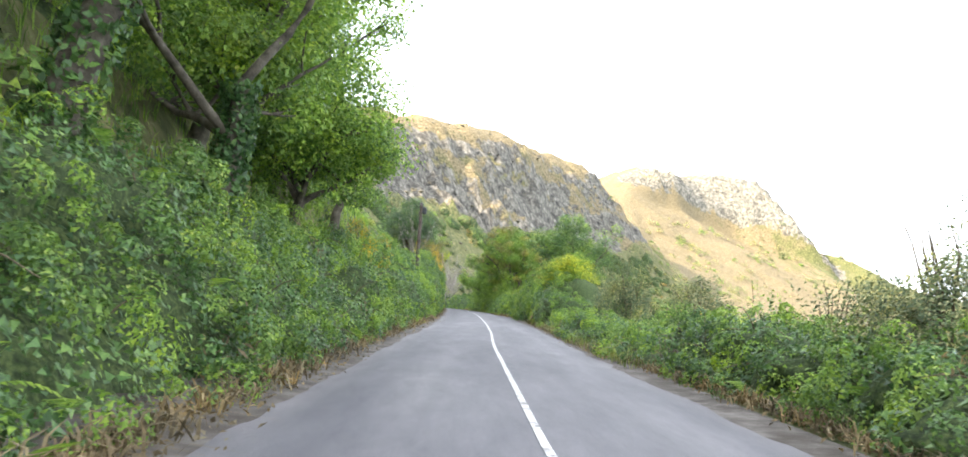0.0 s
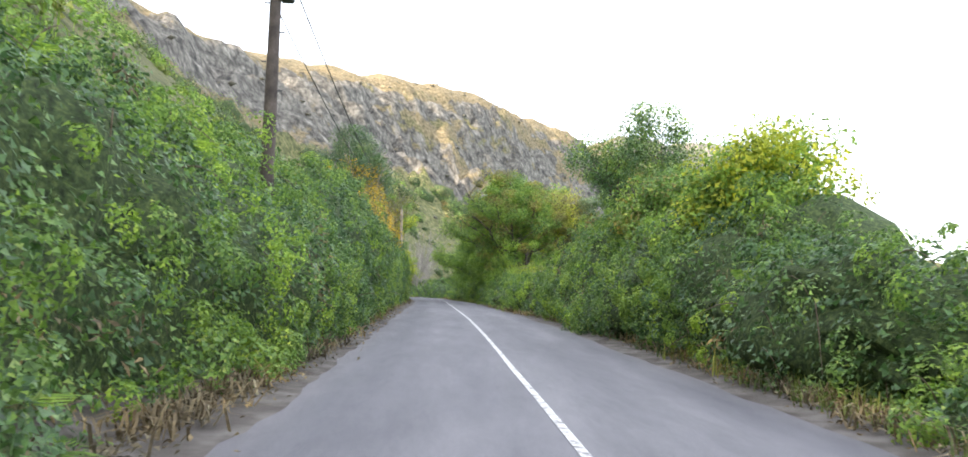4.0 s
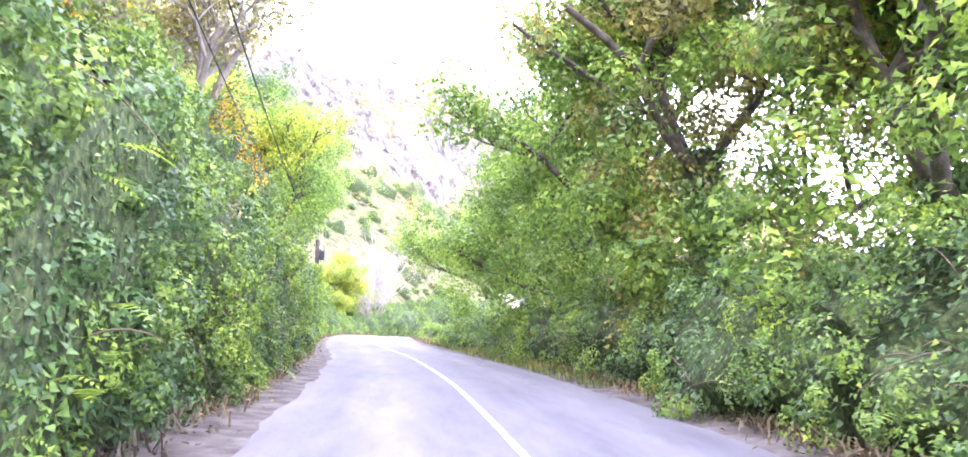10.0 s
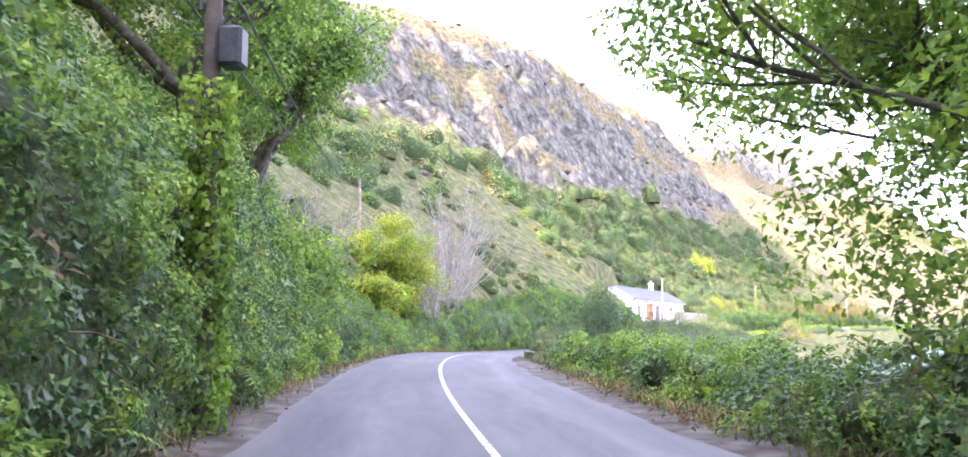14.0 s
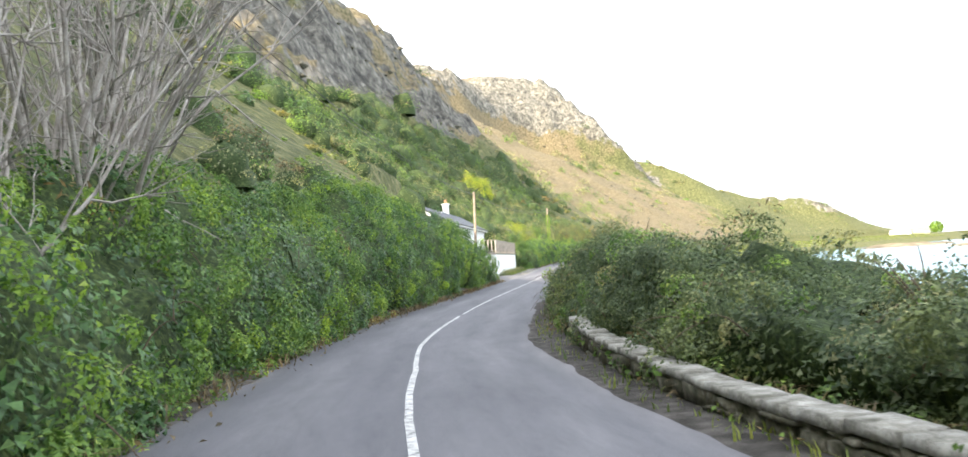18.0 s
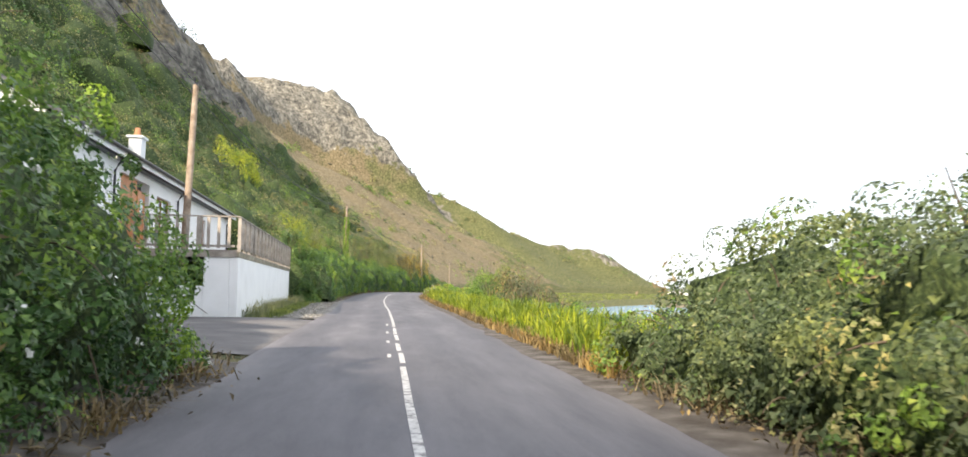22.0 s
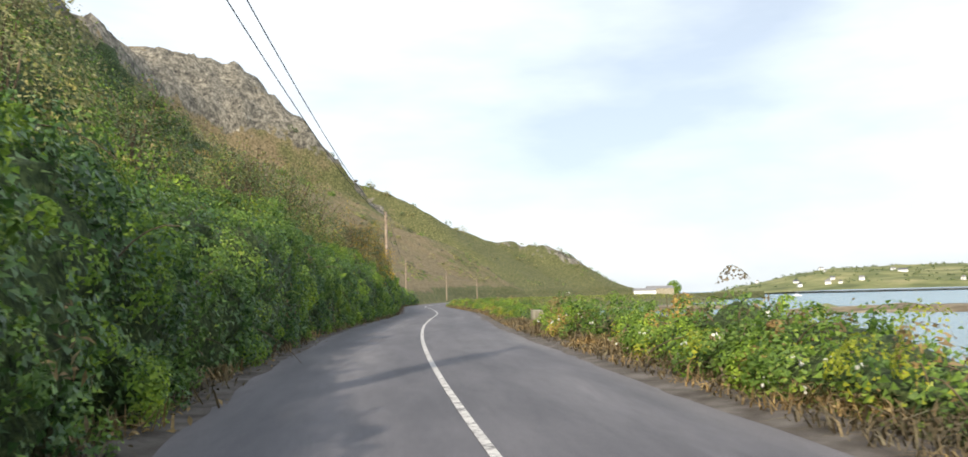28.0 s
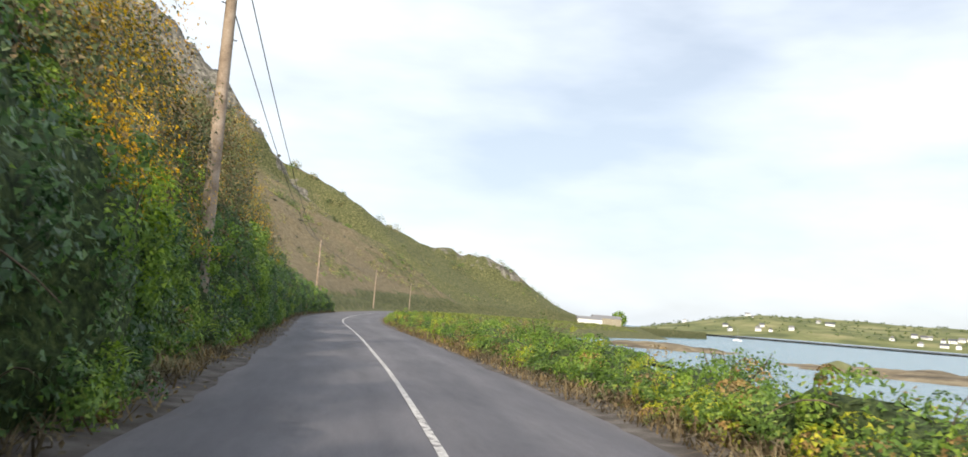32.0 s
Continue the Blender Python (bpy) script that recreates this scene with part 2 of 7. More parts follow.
def vnoise(p):
    """Smooth value noise in space, -1 to 1."""
    p = np.asarray(p, float)
    i = np.floor(p).astype(int)
    q = p - i
    q = q * q * (3 - 2 * q)
    out = 0
    for dx in (0, 1):
        for dy in (0, 1):
            for dz in (0, 1):
                w = (q[..., 0] if dx else 1 - q[..., 0]) * (q[..., 1] if dy else 1 - q[..., 1]) * (q[..., 2] if dz else 1 - q[..., 2])
                out = out + w * _lat[(i[..., 0] + dx) % 64, (i[..., 1] + dy) % 64, (i[..., 2] + dz) % 64]
    return out


def fbm(p, octaves=4):
    p = np.asarray(p, float)
    return sum(vnoise(p * 2.0 ** k + 13.7 * k) * 0.5 ** k for k in range(octaves))
# ---- the road's line: running metres, x, y, height of the crown ----
ROAD = [
    (-60, 4.31, -59.85, -0.29), (-48, 3.64, -47.87, -0.29), (-36, 2.97, -35.89, -0.29), (-24, 2.31, -23.91, -0.29),
    (-12, 1.64, -11.93, -0.29), (0, 0.96, 0.05, -0.27), (12, 0.27, 12.03, -0.19), (24, -0.36, 24.01, -0.11),
    (36, -0.73, 36.01, -0.02), (48, -1.05, 48.0, 0.08), (60, -1.54, 59.99, 0.2), (72, -2.21, 71.97, 0.32),
    (84, -3.09, 83.94, 0.36), (96, -3.94, 95.91, 0.36), (108, -4.72, 107.88, 0.37), (120, -5.5, 119.85, 0.43),
    (132, -6.81, 131.78, 0.42), (144, -8.47, 143.66, 0.42), (156, -9.89, 155.57, 0.46), (168, -10.64, 167.54, 0.43),
    (180, -10.46, 179.52, 0.25), (192, -8.94, 191.38, -0.09), (204, -5.8, 202.93, -0.32), (216, -1.4, 214.07, -0.35),
    (228, 3.66, 224.95, -0.26), (240, 9.0, 235.7, -0.13), (252, 14.26, 246.48, -0.01), (264, 19.39, 257.33, 0.09),
    (276, 24.45, 268.21, 0.21), (288, 29.56, 279.07, 0.35), (300, 34.91, 289.81, 0.52), (312, 40.62, 300.36, 0.71),
    (324, 46.68, 310.71, 0.88), (336, 53.14, 320.82, 0.99), (348, 59.99, 330.67, 1.0), (360, 67.16, 340.29, 0.97),
    (372, 74.38, 349.86, 0.94), (384, 81.19, 359.74, 0.93), (396, 87.82, 369.74, 0.93), (408, 94.41, 379.77, 0.93),
    (430, 106.43, 398.19, 0.92), (470, 130.95, 429.74, 0.92), (510, 157.23, 459.9, 0.92), (550, 183.86, 489.74, 0.91),
    (590, 211.75, 518.41, 0.91), (630, 241.34, 545.22, 0.91), (670, 272.62, 570.14, 0.91), (710, 306.87, 590.29, 0.91),
    (750, 343.07, 607.33, 0.91), (790, 379.83, 622.84, 0.91), (840, 427.84, 636.82, 0.91), (930, 514.43, 661.34, 0.9),
    (1020, 601.28, 684.92, 0.9), (1110, 688.93, 705.32, 0.9),
]
_rk = np.array(ROAD, float)
RS = np.arange(-60.0, 1100.0, 2.0)


def _spline(x, xk, yk):
    """Cubic Hermite through the knots."""
    mk = np.gradient(yk, xk)
    i = np.clip(np.searchsorted(xk, x) - 1, 0, len(xk) - 2)
    h = xk[i + 1] - xk[i]
    u = (x - xk[i]) / h
    return ((1 + 2 * u) * (1 - u) ** 2 * yk[i] + u * (1 - u) ** 2 * h * mk[i] + u * u * (3 - 2 * u) * yk[i + 1] + u * u * (u - 1) * h * mk[i + 1])


RX, RY, RZ = (_spline(RS, _rk[:, 0], _rk[:, k]) for k in (1, 2, 3))
_tx, _ty = np.gradient(RX), np.gradient(RY)
RH = np.unwrap(np.arctan2(-_tx, _ty))
OFFS = np.array([0, 4, 8, 14, 22, 34, 50, 75, 110, 160, 230, 330, 480, 800, 1600, 4000.0])


def _smooth_heading(sig):
    r_ = int(3 * sig / 2) + 1
    k = np.exp(-0.5 * (np.arange(-r_, r_ + 1) * 2 / sig) ** 2)
    return np.convolve(np.pad(RH, r_, "edge"), k / k.sum(), "valid")


_HN = np.stack([_smooth_heading(6 + 0.7 * o) for o in OFFS])


def place(s, d):
    """World x, y of the point s metres along the road and d metres to the right of its crown."""
    s, d = np.broadcast_arrays(np.asarray(s, float), np.asarray(d, float))
    f = np.clip((s + 60) / 2, 0, len(RS) - 1.001)
    i = f.astype(int)
    w = f - i
    a = np.abs(d)
    k = np.clip(np.searchsorted(OFFS, a) - 1, 0, len(OFFS) - 2)
    v = np.clip((a - OFFS[k]) / (OFFS[k + 1] - OFFS[k]), 0, 1)
    h = (_HN[k, i] * (1 - w) + _HN[k, i + 1] * w) * (1 - v) + (_HN[k + 1, i] * (1 - w) + _HN[k + 1, i + 1] * w) * v
    x = RX[i] * (1 - w) + RX[i + 1] * w + d * np.cos(h)
    y = RY[i] * (1 - w) + RY[i + 1] * w + d * np.sin(h)
    return x, y


def crown(s):
    return np.interp(s, RS, RZ)


def bank_slope(s):
    """The road leans into its right-hand bend."""
    return 0.012 + 0.035 * np.exp(-((np.asarray(s, float) - 198) / 26.0) ** 4)


MARK = np.array([(-60, 0), (8, 0), (20, 0.2), (36, 0.3), (56, 0.08), (70, 0.06), (92, 0.33), (102, 0.42), (118, 0.33), (134, 0.33), (152, -0.08), (172, -0.52), (180, -0.66), (190, -0.68), (197, -0.6),
                 (202, -0.78), (222, -0.74), (244, -0.63), (256, -0.45), (264, -0.24), (276, 0.03), (290, 0.14), (304, 0.17), (310, 0.06), (324, -0.04), (344, -0.12), (352, -0.18), (362, -0.28), (372, -0.28), (380, -0.08), (390, 0.06), (402, 0.14), (1100, 0.25)], float)
HALF = np.array([(-60, 3.0), (120, 2.95), (150, 2.7), (250, 2.65), (290, 2.9), (1100, 2.95)], float)


def middle(s):
    """How far the painted line lies to the right of the crown's curve."""
    return np.interp(s, MARK[:, 0], MARK[:, 1])


def half_width(s):
    return np.interp(s, HALF[:, 0], HALF[:, 1])


def heading(s):
    return float(np.degrees(np.interp(s, RS, RH)))


SEA = -4.5
# hillside: running metres, distance of the crest from the road, its height
HILL = np.array([(-60, 89, 70), (60, 85, 70), (130, 83, 69), (180, 83.5, 67), (220, 88, 65), (250, 91, 68), (280, 87, 73), (310, 74, 76), (340, 76, 80.4),
                 (370, 81, 78), (400, 88, 82), (430, 92, 84), (460, 116, 73), (490, 137, 71), (520, 153, 82), (560, 170, 102), (600, 182, 123),
                 (630, 195, 125), (650, 199, 126), (670, 186, 131), (690, 173, 130), (710, 153, 75), (730, 105, 62), (750, 79, 42), (780, 72, 36),
                 (810, 39, 30), (850, 30, 11.6), (900, 28, 2.0), (1000, 22, 1.0), (1100, 22, 1.0)], float)
SHORE = np.array([(-60, 34), (150, 34), (175, 22), (240, 19), (300, 16), (420, 15), (470, 22), (560, 30), (700, 40), (860, 40), (900, 26), (940, -20), (1100, -60)], float)
_U = np.array([0, 0.06, 0.3, 0.55, 0.7, 0.85, 0.93, 1, 1.15, 1.6, 3, 20])
_G = np.array([0, 0.05, 0.28, 0.55, 0.74, 0.92, 0.97, 1, 0.98, 0.8, 0.3, -0.3])
# the roadside bank on the inland side: running metres, height of its top
BANK = np.array([(-60, 2.6), (20, 3.0), (60, 3.6), (75, 4.6), (90, 5.4), (118, 5.6), (150, 4.8), (168, 2.6), (190, 2.4), (205, 3.5), (240, 3.8), (251, 3.0),
                 (254, 0.15), (264, 0.3), (267, 1.0), (287, 1.0), (290, 2.6), (300, 3.6), (400, 3.6), (460, 2.5), (600, 1.5), (900, 0.3), (1100, 0)], float)


def rock_amount(s, u):
    """Where bare rock stands out of the hillside, 0 to 1."""
    near = np.exp(-((s - 325) / 165.0) ** 4) * np.clip((u - 0.42) / 0.1, 0, 1) * np.clip((0.90 - u) / 0.10, 0, 1)
    nose = np.exp(-((s - 640) / 76.0) ** 6) * np.clip((u - np.interp(s, [570, 640, 700], [0.84, 0.68, 0.52])) / 0.05, 0, 1) * np.clip((1.02 - u) / 0.04, 0, 1) * 1.5
    low = 0.55 * np.exp(-((s - 800) / 26.0) ** 4) * np.clip((u - 0.55) / 0.1, 0, 1)
    left = 0.55 * np.exp(-((s - 205) / 45.0) ** 4) * np.clip((u - 0.45) / 0.1, 0, 1) * np.clip((0.9 - u) / 0.1, 0, 1)
    return np.clip(near + nose + low + left, 0, 1)


def ground_height(s, d, rough=True):
    s, d = np.broadcast_arrays(np.asarray(s, float), np.asarray(d, float))
    z0 = crown(s)
    a = -d
    dc, zc = np.interp(s, HILL[:, 0], HILL[:, 1]), np.interp(s, HILL[:, 0], HILL[:, 2])
    u = np.clip(a, 0, None) / dc
    hill = (zc - z0) * np.interp(u, _U, _G)
    # past the house the foot of the slope lies back
    hill = hill * (1 - np.interp(s, [262, 285, 395, 440], [0, 1, 1, 0]) * np.interp(u, [0.05, 0.1, 0.35, 0.6, 0.75], [0, 0.38, 0.28, 0.12, 0]))
    # the headland: the slope is cut back under a cliff
    uc = np.interp(s, [570, 640, 700], [0.84, 0.68, 0.52])
    hill = hill - 0.13 * zc * np.exp(-((s - 640) / 74.0) ** 6) * np.interp(u - uc, [-0.36, -0.06, -0.005, 0.035], [0, 0.85, 1, 0])
    # crags: the profile becomes steps
    ro = rock_amount(s, u)
    x, y = place(s, d)
    p = np.stack([x, y, 0 * x], -1)
    n1 = fbm(p / 17.0, 4)
    if rough:
        steep = (np.clip(1 - np.abs(((u * 7.0 + 0.9 * n1 + s * 0.006) % 1.0) - 0.5) * 4, -1, 1)) * 3.2
        hill = hill + ro * np.clip((1.0 - u) / 0.12, 0.12, 1) * (steep + 1.8 * fbm(p / 5.0, 3)) + np.clip((a - 14) / 20, 0, 1) * 1.1 * fbm(p / 9.0 + 5, 3)
    bank_h = np.interp(s, BANK[:, 0], BANK[:, 1])
    bank = bank_h * np.interp(a, [3.5, 4.5, 5.2, 6.2, 7.8], [0, 0.1, 0.5, 0.92, 1.0])
    # level plot round the house
    left = np.maximum(bank, hill * np.clip((a - 4.2) / 4.0, 0, 1))
    # lay-by, the strip before the white wall, and the level plot round the house
    yard = np.clip((s - 249.4) / 1.6, 0, 1) * np.clip((268.8 - s) / 0.4, 0, 1) * np.clip((14.5 - a) / 2.5, 0, 1)
    front = np.clip((s - 265) / 0.8, 0, 1) * np.clip((290.6 - s) / 1.2, 0, 1) * np.clip((6.05 - a) / 0.3, 0, 1)
    flat = np.maximum(yard, front)
    left = left * (1 - flat) - 0.04 * flat
    plot = np.clip((s - 267.4) / 0.5, 0, 1) * np.clip((292.0 - s) / 1.6, 0, 1) * np.clip((a - 5.75) / 0.3, 0, 1) * np.clip((19.0 - a) / 4.0, 0, 1)
    left = left * (1 - plot) + plot * np.interp(a, [5.5, 6.5, 20], [0.95, 1.0, 2.0])
    # seaward side
    w = np.interp(s, SHORE[:, 0], SHORE[:, 1])
    t = np.clip((d - 3.2) / np.maximum(w - 3.2, 1), 0, None)
    drop = SEA - z0
    right = drop * np.interp(t, [0, 0.12, 0.3, 0.8, 1.0, 1.5, 4, 40, 300], [0, -0.02, 0.03, 0.7, 1.02, 1.25, 1.5, 1.8, 2.2])
    right = right + np.clip((d - 4.5) / 6, 0, 1) * 0.35 * fbm(p / 6.0 + 9, 3)
    out_of_land = np.clip((s - 905) / 40, 0, 1)
    z = np.where(a > 0, left * (1 - out_of_land) + out_of_land * (SEA - 2 - z0), right)
    return z0 + z - bank_slope(s) * np.clip(d, -3.4, 6.0) * (np.abs(d) < 60)


# ---- materials ----
def road_material():
    m, n, l, b = nodes_of("asphalt")
    co = n.new("ShaderNodeTexCoord")
    big = n.new("ShaderNodeTexNoise")
    big.inputs["Scale"].default_value, big.inputs["Detail"].default_value = 0.5, 6.0
    al = n.new("ShaderNodeAttribute")
    al.attribute_name = "along"
    ac = n.new("ShaderNodeAttribute")
    ac.attribute_name = "across"
    # the wear runs lengthwise
    lane = n.new("ShaderNodeCombineXYZ")
    wide = n.new("ShaderNodeMath")
    wide.operation = "MULTIPLY"
    wide.inputs[1].default_value = 6.0
    longer = n.new("ShaderNodeMath")
    longer.operation = "MULTIPLY"
    longer.inputs[1].default_value = 0.16
    l.new(ac.outputs["Fac"], wide.inputs[0])
    l.new(al.outputs["Fac"], longer.inputs[0])
    l.new(wide.outputs[0], lane.inputs[0])
    l.new(longer.outputs[0], lane.inputs[1])
    r = ramp_node(n, [(0.3, (0.098, 0.096, 0.112)), (0.5, (0.123, 0.120, 0.138)), (0.72, (0.16, 0.156, 0.172))])
    grit = n.new("ShaderNodeTexVoronoi")
    grit.inputs["Scale"].default_value = 90.0
    g2 = ramp_node(n, [(0.0, (1.4, 1.4, 1.4)), (0.6, (0.6, 0.6, 0.6))])
    mul = n.new("ShaderNodeMix")
    mul.data_type, mul.blend_type = "RGBA", "MULTIPLY"
    mul.inputs[0].default_value = 0.6
    bp = n.new("ShaderNodeBump")
    bp.inputs["Strength"].default_value, bp.inputs["Distance"].default_value = 0.35, 0.008
    l.new(lane.outputs[0], big.inputs[0])
    l.new(co.outputs["Object"], grit.inputs[0])
    wobble = n.new("ShaderNodeMath")
    wobble.operation = "MULTIPLY_ADD"
    wobble.inputs[1].default_value = 0.075
    l.new(big.outputs[0], wobble.inputs[0])
    l.new(ac.outputs["Fac"], wobble.inputs[2])
    tracks = ramp_node(n, [(0.0, (1.5, 1.42, 1.32)), (0.07, (1.3, 1.26, 1.2)), (0.12, (0.92, 0.92, 0.92)), (0.19, (0.80, 0.80, 0.82)), (0.31, (1.08, 1.07, 1.06)), (0.42, (0.84, 0.84, 0.86)), (0.54, (1.06, 1.05, 1.04)),
                            (0.66, (0.84, 0.84, 0.85)), (0.78, (1.08, 1.07, 1.06)), (0.88, (0.82, 0.82, 0.84)), (0.97, (1.2, 1.16, 1.1)), (1.0, (1.4, 1.32, 1.22))])
    l.new(wobble.outputs[0], tracks.inputs[0])
    wear = n.new("ShaderNodeMix")
    wear.data_type, wear.blend_type = "RGBA", "MULTIPLY"
    wear.inputs[0].default_value = 0.85
    blot = n.new("ShaderNodeTexNoise")
    blot.inputs["Scale"].default_value, blot.inputs["Detail"].default_value, blot.inputs["Roughness"].default_value = 1.6, 9.0, 0.75
    l.new(lane.outputs[0], blot.inputs[0])
    blr = ramp_node(n, [(0.34, (0.66, 0.66, 0.68)), (0.5, (1.0, 1.0, 1.0)), (0.64, (1.32, 1.30, 1.27))])
    l.new(blot.outputs[0], blr.inputs[0])
    wear2 = n.new("ShaderNodeMix")
    wear2.data_type, wear2.blend_type = "RGBA", "MULTIPLY"
    wear2.inputs[0].default_value = 0.8
    l.new(big.outputs[0], r.inputs[0])
    l.new(r.outputs[0], wear.inputs[6])
    l.new(tracks.outputs[0], wear.inputs[7])
    l.new(wear.outputs[2], wear2.inputs[6])
    l.new(blr.outputs[0], wear2.inputs[7])
    l.new(grit.outputs[0], g2.inputs[0])
    l.new(wear2.outputs[2], mul.inputs[6])
    l.new(g2.outputs[0], mul.inputs[7])
    l.new(mul.outputs[2], b.inputs["Base Color"])
    l.new(grit.outputs[0], bp.inputs["Height"])
    l.new(bp.outputs[0], b.inputs["Normal"])
    b.inputs["Roughness"].default_value = 0.72
    return m


def ground_material():
    """Grass, bracken, heath and bare rock over the land."""
    m, n, l, b = nodes_of("land")
    co = n.new("ShaderNodeTexCoord")
    at = n.new("ShaderNodeAttribute")
    at.attribute_name = "rock"
    at2 = n.new("ShaderNodeAttribute")
    at2.attribute_name = "bracken"
    big = n.new("ShaderNodeTexNoise")
    big.inputs["Scale"].default_value, big.inputs["Detail"].default_value = 0.09, 6.0
    fine = n.new("ShaderNodeTexNoise")
    fine.inputs["Scale"].default_value, fine.inputs["Detail"].default_value = 1.1, 7.0
    green = ramp_node(n, [(0.3, (0.040, 0.050, 0.020)), (0.5, (0.105, 0.112, 0.044)), (0.7, (0.21, 0.19, 0.09))])
    brown = ramp_node(n, [(0.28, (0.082, 0.070, 0.040)), (0.5, (0.185, 0.146, 0.083)), (0.72, (0.31, 0.25, 0.155))])
    rock = ramp_node(n, [(0.27, (0.028, 0.027, 0.027)), (0.40, (0.088, 0.081, 0.070)), (0.56, (0.20, 0.185, 0.158)), (0.78, (0.42, 0.39, 0.335))])
    l.new(co.outputs["Object"], big.inputs[0])
    l.new(co.outputs["Object"], fine.inputs[0])
    l.new(fine.outputs[0], green.inputs[0])
    l.new(fine.outputs[0], brown.inputs[0])
    vor = n.new("ShaderNodeTexVoronoi")
    vor.inputs["Scale"].default_value = 0.5
    vor.feature = "DISTANCE_TO_EDGE"
    vmap = n.new("ShaderNodeMapping")
    vmap.inputs["Scale"].default_value = (1.2, 1.2, 0.85)
    l.new(co.outputs["Object"], vmap.inputs[0])
    l.new(vmap.outputs[0], vor.inputs[0])
    rfac = n.new("ShaderNodeMath")
    rfac.operation = "MULTIPLY_ADD"
    rfac.inputs[1].default_value, rfac.inputs[2].default_value = 0.28, 0.0
    l.new(vor.outputs[0], rfac.inputs[0])
    radd = n.new("ShaderNodeMath")
    radd.operation = "ADD"
    streak = n.new("ShaderNodeTexNoise")
    streak.inputs["Scale"].default_value, streak.inputs["Detail"].default_value, streak.inputs["Roughness"].default_value = 0.42, 9.0, 0.68
    smap = n.new("ShaderNodeMapping")
    smap.inputs["Scale"].default_value = (1.0, 1.0, 0.75)
    l.new(co.outputs["Object"], smap.inputs[0])
    l.new(smap.outputs[0], streak.inputs[0])
    l.new(rfac.outputs[0], radd.inputs[0])
    l.new(streak.outputs[0], radd.inputs[1])
    rsub = n.new("ShaderNodeMath")
    rsub.operation = "SUBTRACT"
    rsub.inputs[1].default_value = 0.08
    l.new(radd.outputs[0], rsub.inputs[0])
    l.new(rsub.outputs[0], rock.inputs[0])

    def mask(att, weight, lo, hi):
        a = n.new("ShaderNodeMath")
        a.operation = "MULTIPLY_ADD"
        a.inputs[1].default_value = weight
        l.new(big.outputs[0], a.inputs[0])
        l.new(att.outputs["Fac"], a.inputs[2])
        k = n.new("ShaderNodeMapRange")
        k.inputs["From Min"].default_value, k.inputs["From Max"].default_value = lo, hi
        l.new(a.outputs[0], k.inputs["Value"])
        return k

    mb = mask(at2, 0.9, 0.72, 0.98)
    fm = n.new("ShaderNodeMath")
    fm.operation = "MULTIPLY_ADD"
    fm.inputs[1].default_value = 0.9
    mid = n.new("ShaderNodeTexNoise")
    mid.inputs["Scale"].default_value, mid.inputs["Detail"].default_value, mid.inputs["Roughness"].default_value = 0.22, 8.0, 0.62
    l.new(co.outputs["Object"], mid.inputs[0])
    l.new(mid.outputs[0], fm.inputs[0])
    l.new(at.outputs["Fac"], fm.inputs[2])
    mr = n.new("ShaderNodeMapRange")
    mr.inputs["From Min"].default_value, mr.inputs["From Max"].default_value = 0.93, 1.02
    l.new(fm.outputs[0], mr.inputs["Value"])
    m1 = n.new("ShaderNodeMix")
    m1.data_type = "RGBA"
    l.new(mb.outputs[0], m1.inputs[0])
    l.new(green.outputs[0], m1.inputs[6])
    l.new(brown.outputs[0], m1.inputs[7])
    m2 = n.new("ShaderNodeMix")
    m2.data_type = "RGBA"
    l.new(mr.outputs[0], m2.inputs[0])
    l.new(m1.outputs[2], m2.inputs[6])
    # the headland cliff is a paler, cleaner stone
    at3 = n.new("ShaderNodeAttribute")
    at3.attribute_name = "pale"
    cliff = n.new("ShaderNodeMix")
    cliff.data_type, cliff.blend_type = "RGBA", "MULTIPLY"
    cliff.inputs[7].default_value = (1.32, 1.32, 1.27, 1)
    l.new(at3.outputs["Fac"], cliff.inputs[0])
    l.new(rock.outputs[0], cliff.inputs[6])
    l.new(cliff.outputs[2], m2.inputs[7])
    bp = n.new("ShaderNodeBump")
    bp.inputs["Strength"].default_value, bp.inputs["Distance"].default_value = 0.9, 0.8
    l.new(radd.outputs[0], bp.inputs["Height"])
    l.new(bp.outputs[0], b.inputs["Normal"])
    l.new(m2.outputs[2], b.inputs["Base Color"])
    b.inputs["Roughness"].default_value = 0.9
    b.inputs["Specular IOR Level"].default_value = 0.2
    return m


def water_material():
    m, n, l, b = nodes_of("sea_water")
    co = n.new("ShaderNodeTexCoord")
    mp = n.new("ShaderNodeMapping")
    mp.inputs["Scale"].default_value = (0.25, 0.9, 1)
    mp.inputs["Rotation"].default_value = (0, 0, 0.7)
    w = n.new("ShaderNodeTexNoise")
    w.inputs["Scale"].default_value, w.inputs["Detail"].default_value = 0.8, 5.0
    bp = n.new("ShaderNodeBump")
    bp.inputs["Strength"].default_value, bp.inputs["Distance"].default_value = 1.0, 0.45
    l.new(co.outputs["Object"], mp.inputs[0])
    l.new(mp.outputs[0], w.inputs[0])
    l.new(w.outputs[0], bp.inputs["Height"])
    l.new(bp.outputs[0], b.inputs["Normal"])
    b.inputs["Base Color"].default_value = (0.10, 0.19, 0.24, 1)
    b.inputs["Roughness"].default_value = 0.22
    b.inputs["IOR"].default_value = 1.33
    b.inputs["Specular IOR Level"].default_value = 0.38
    return m


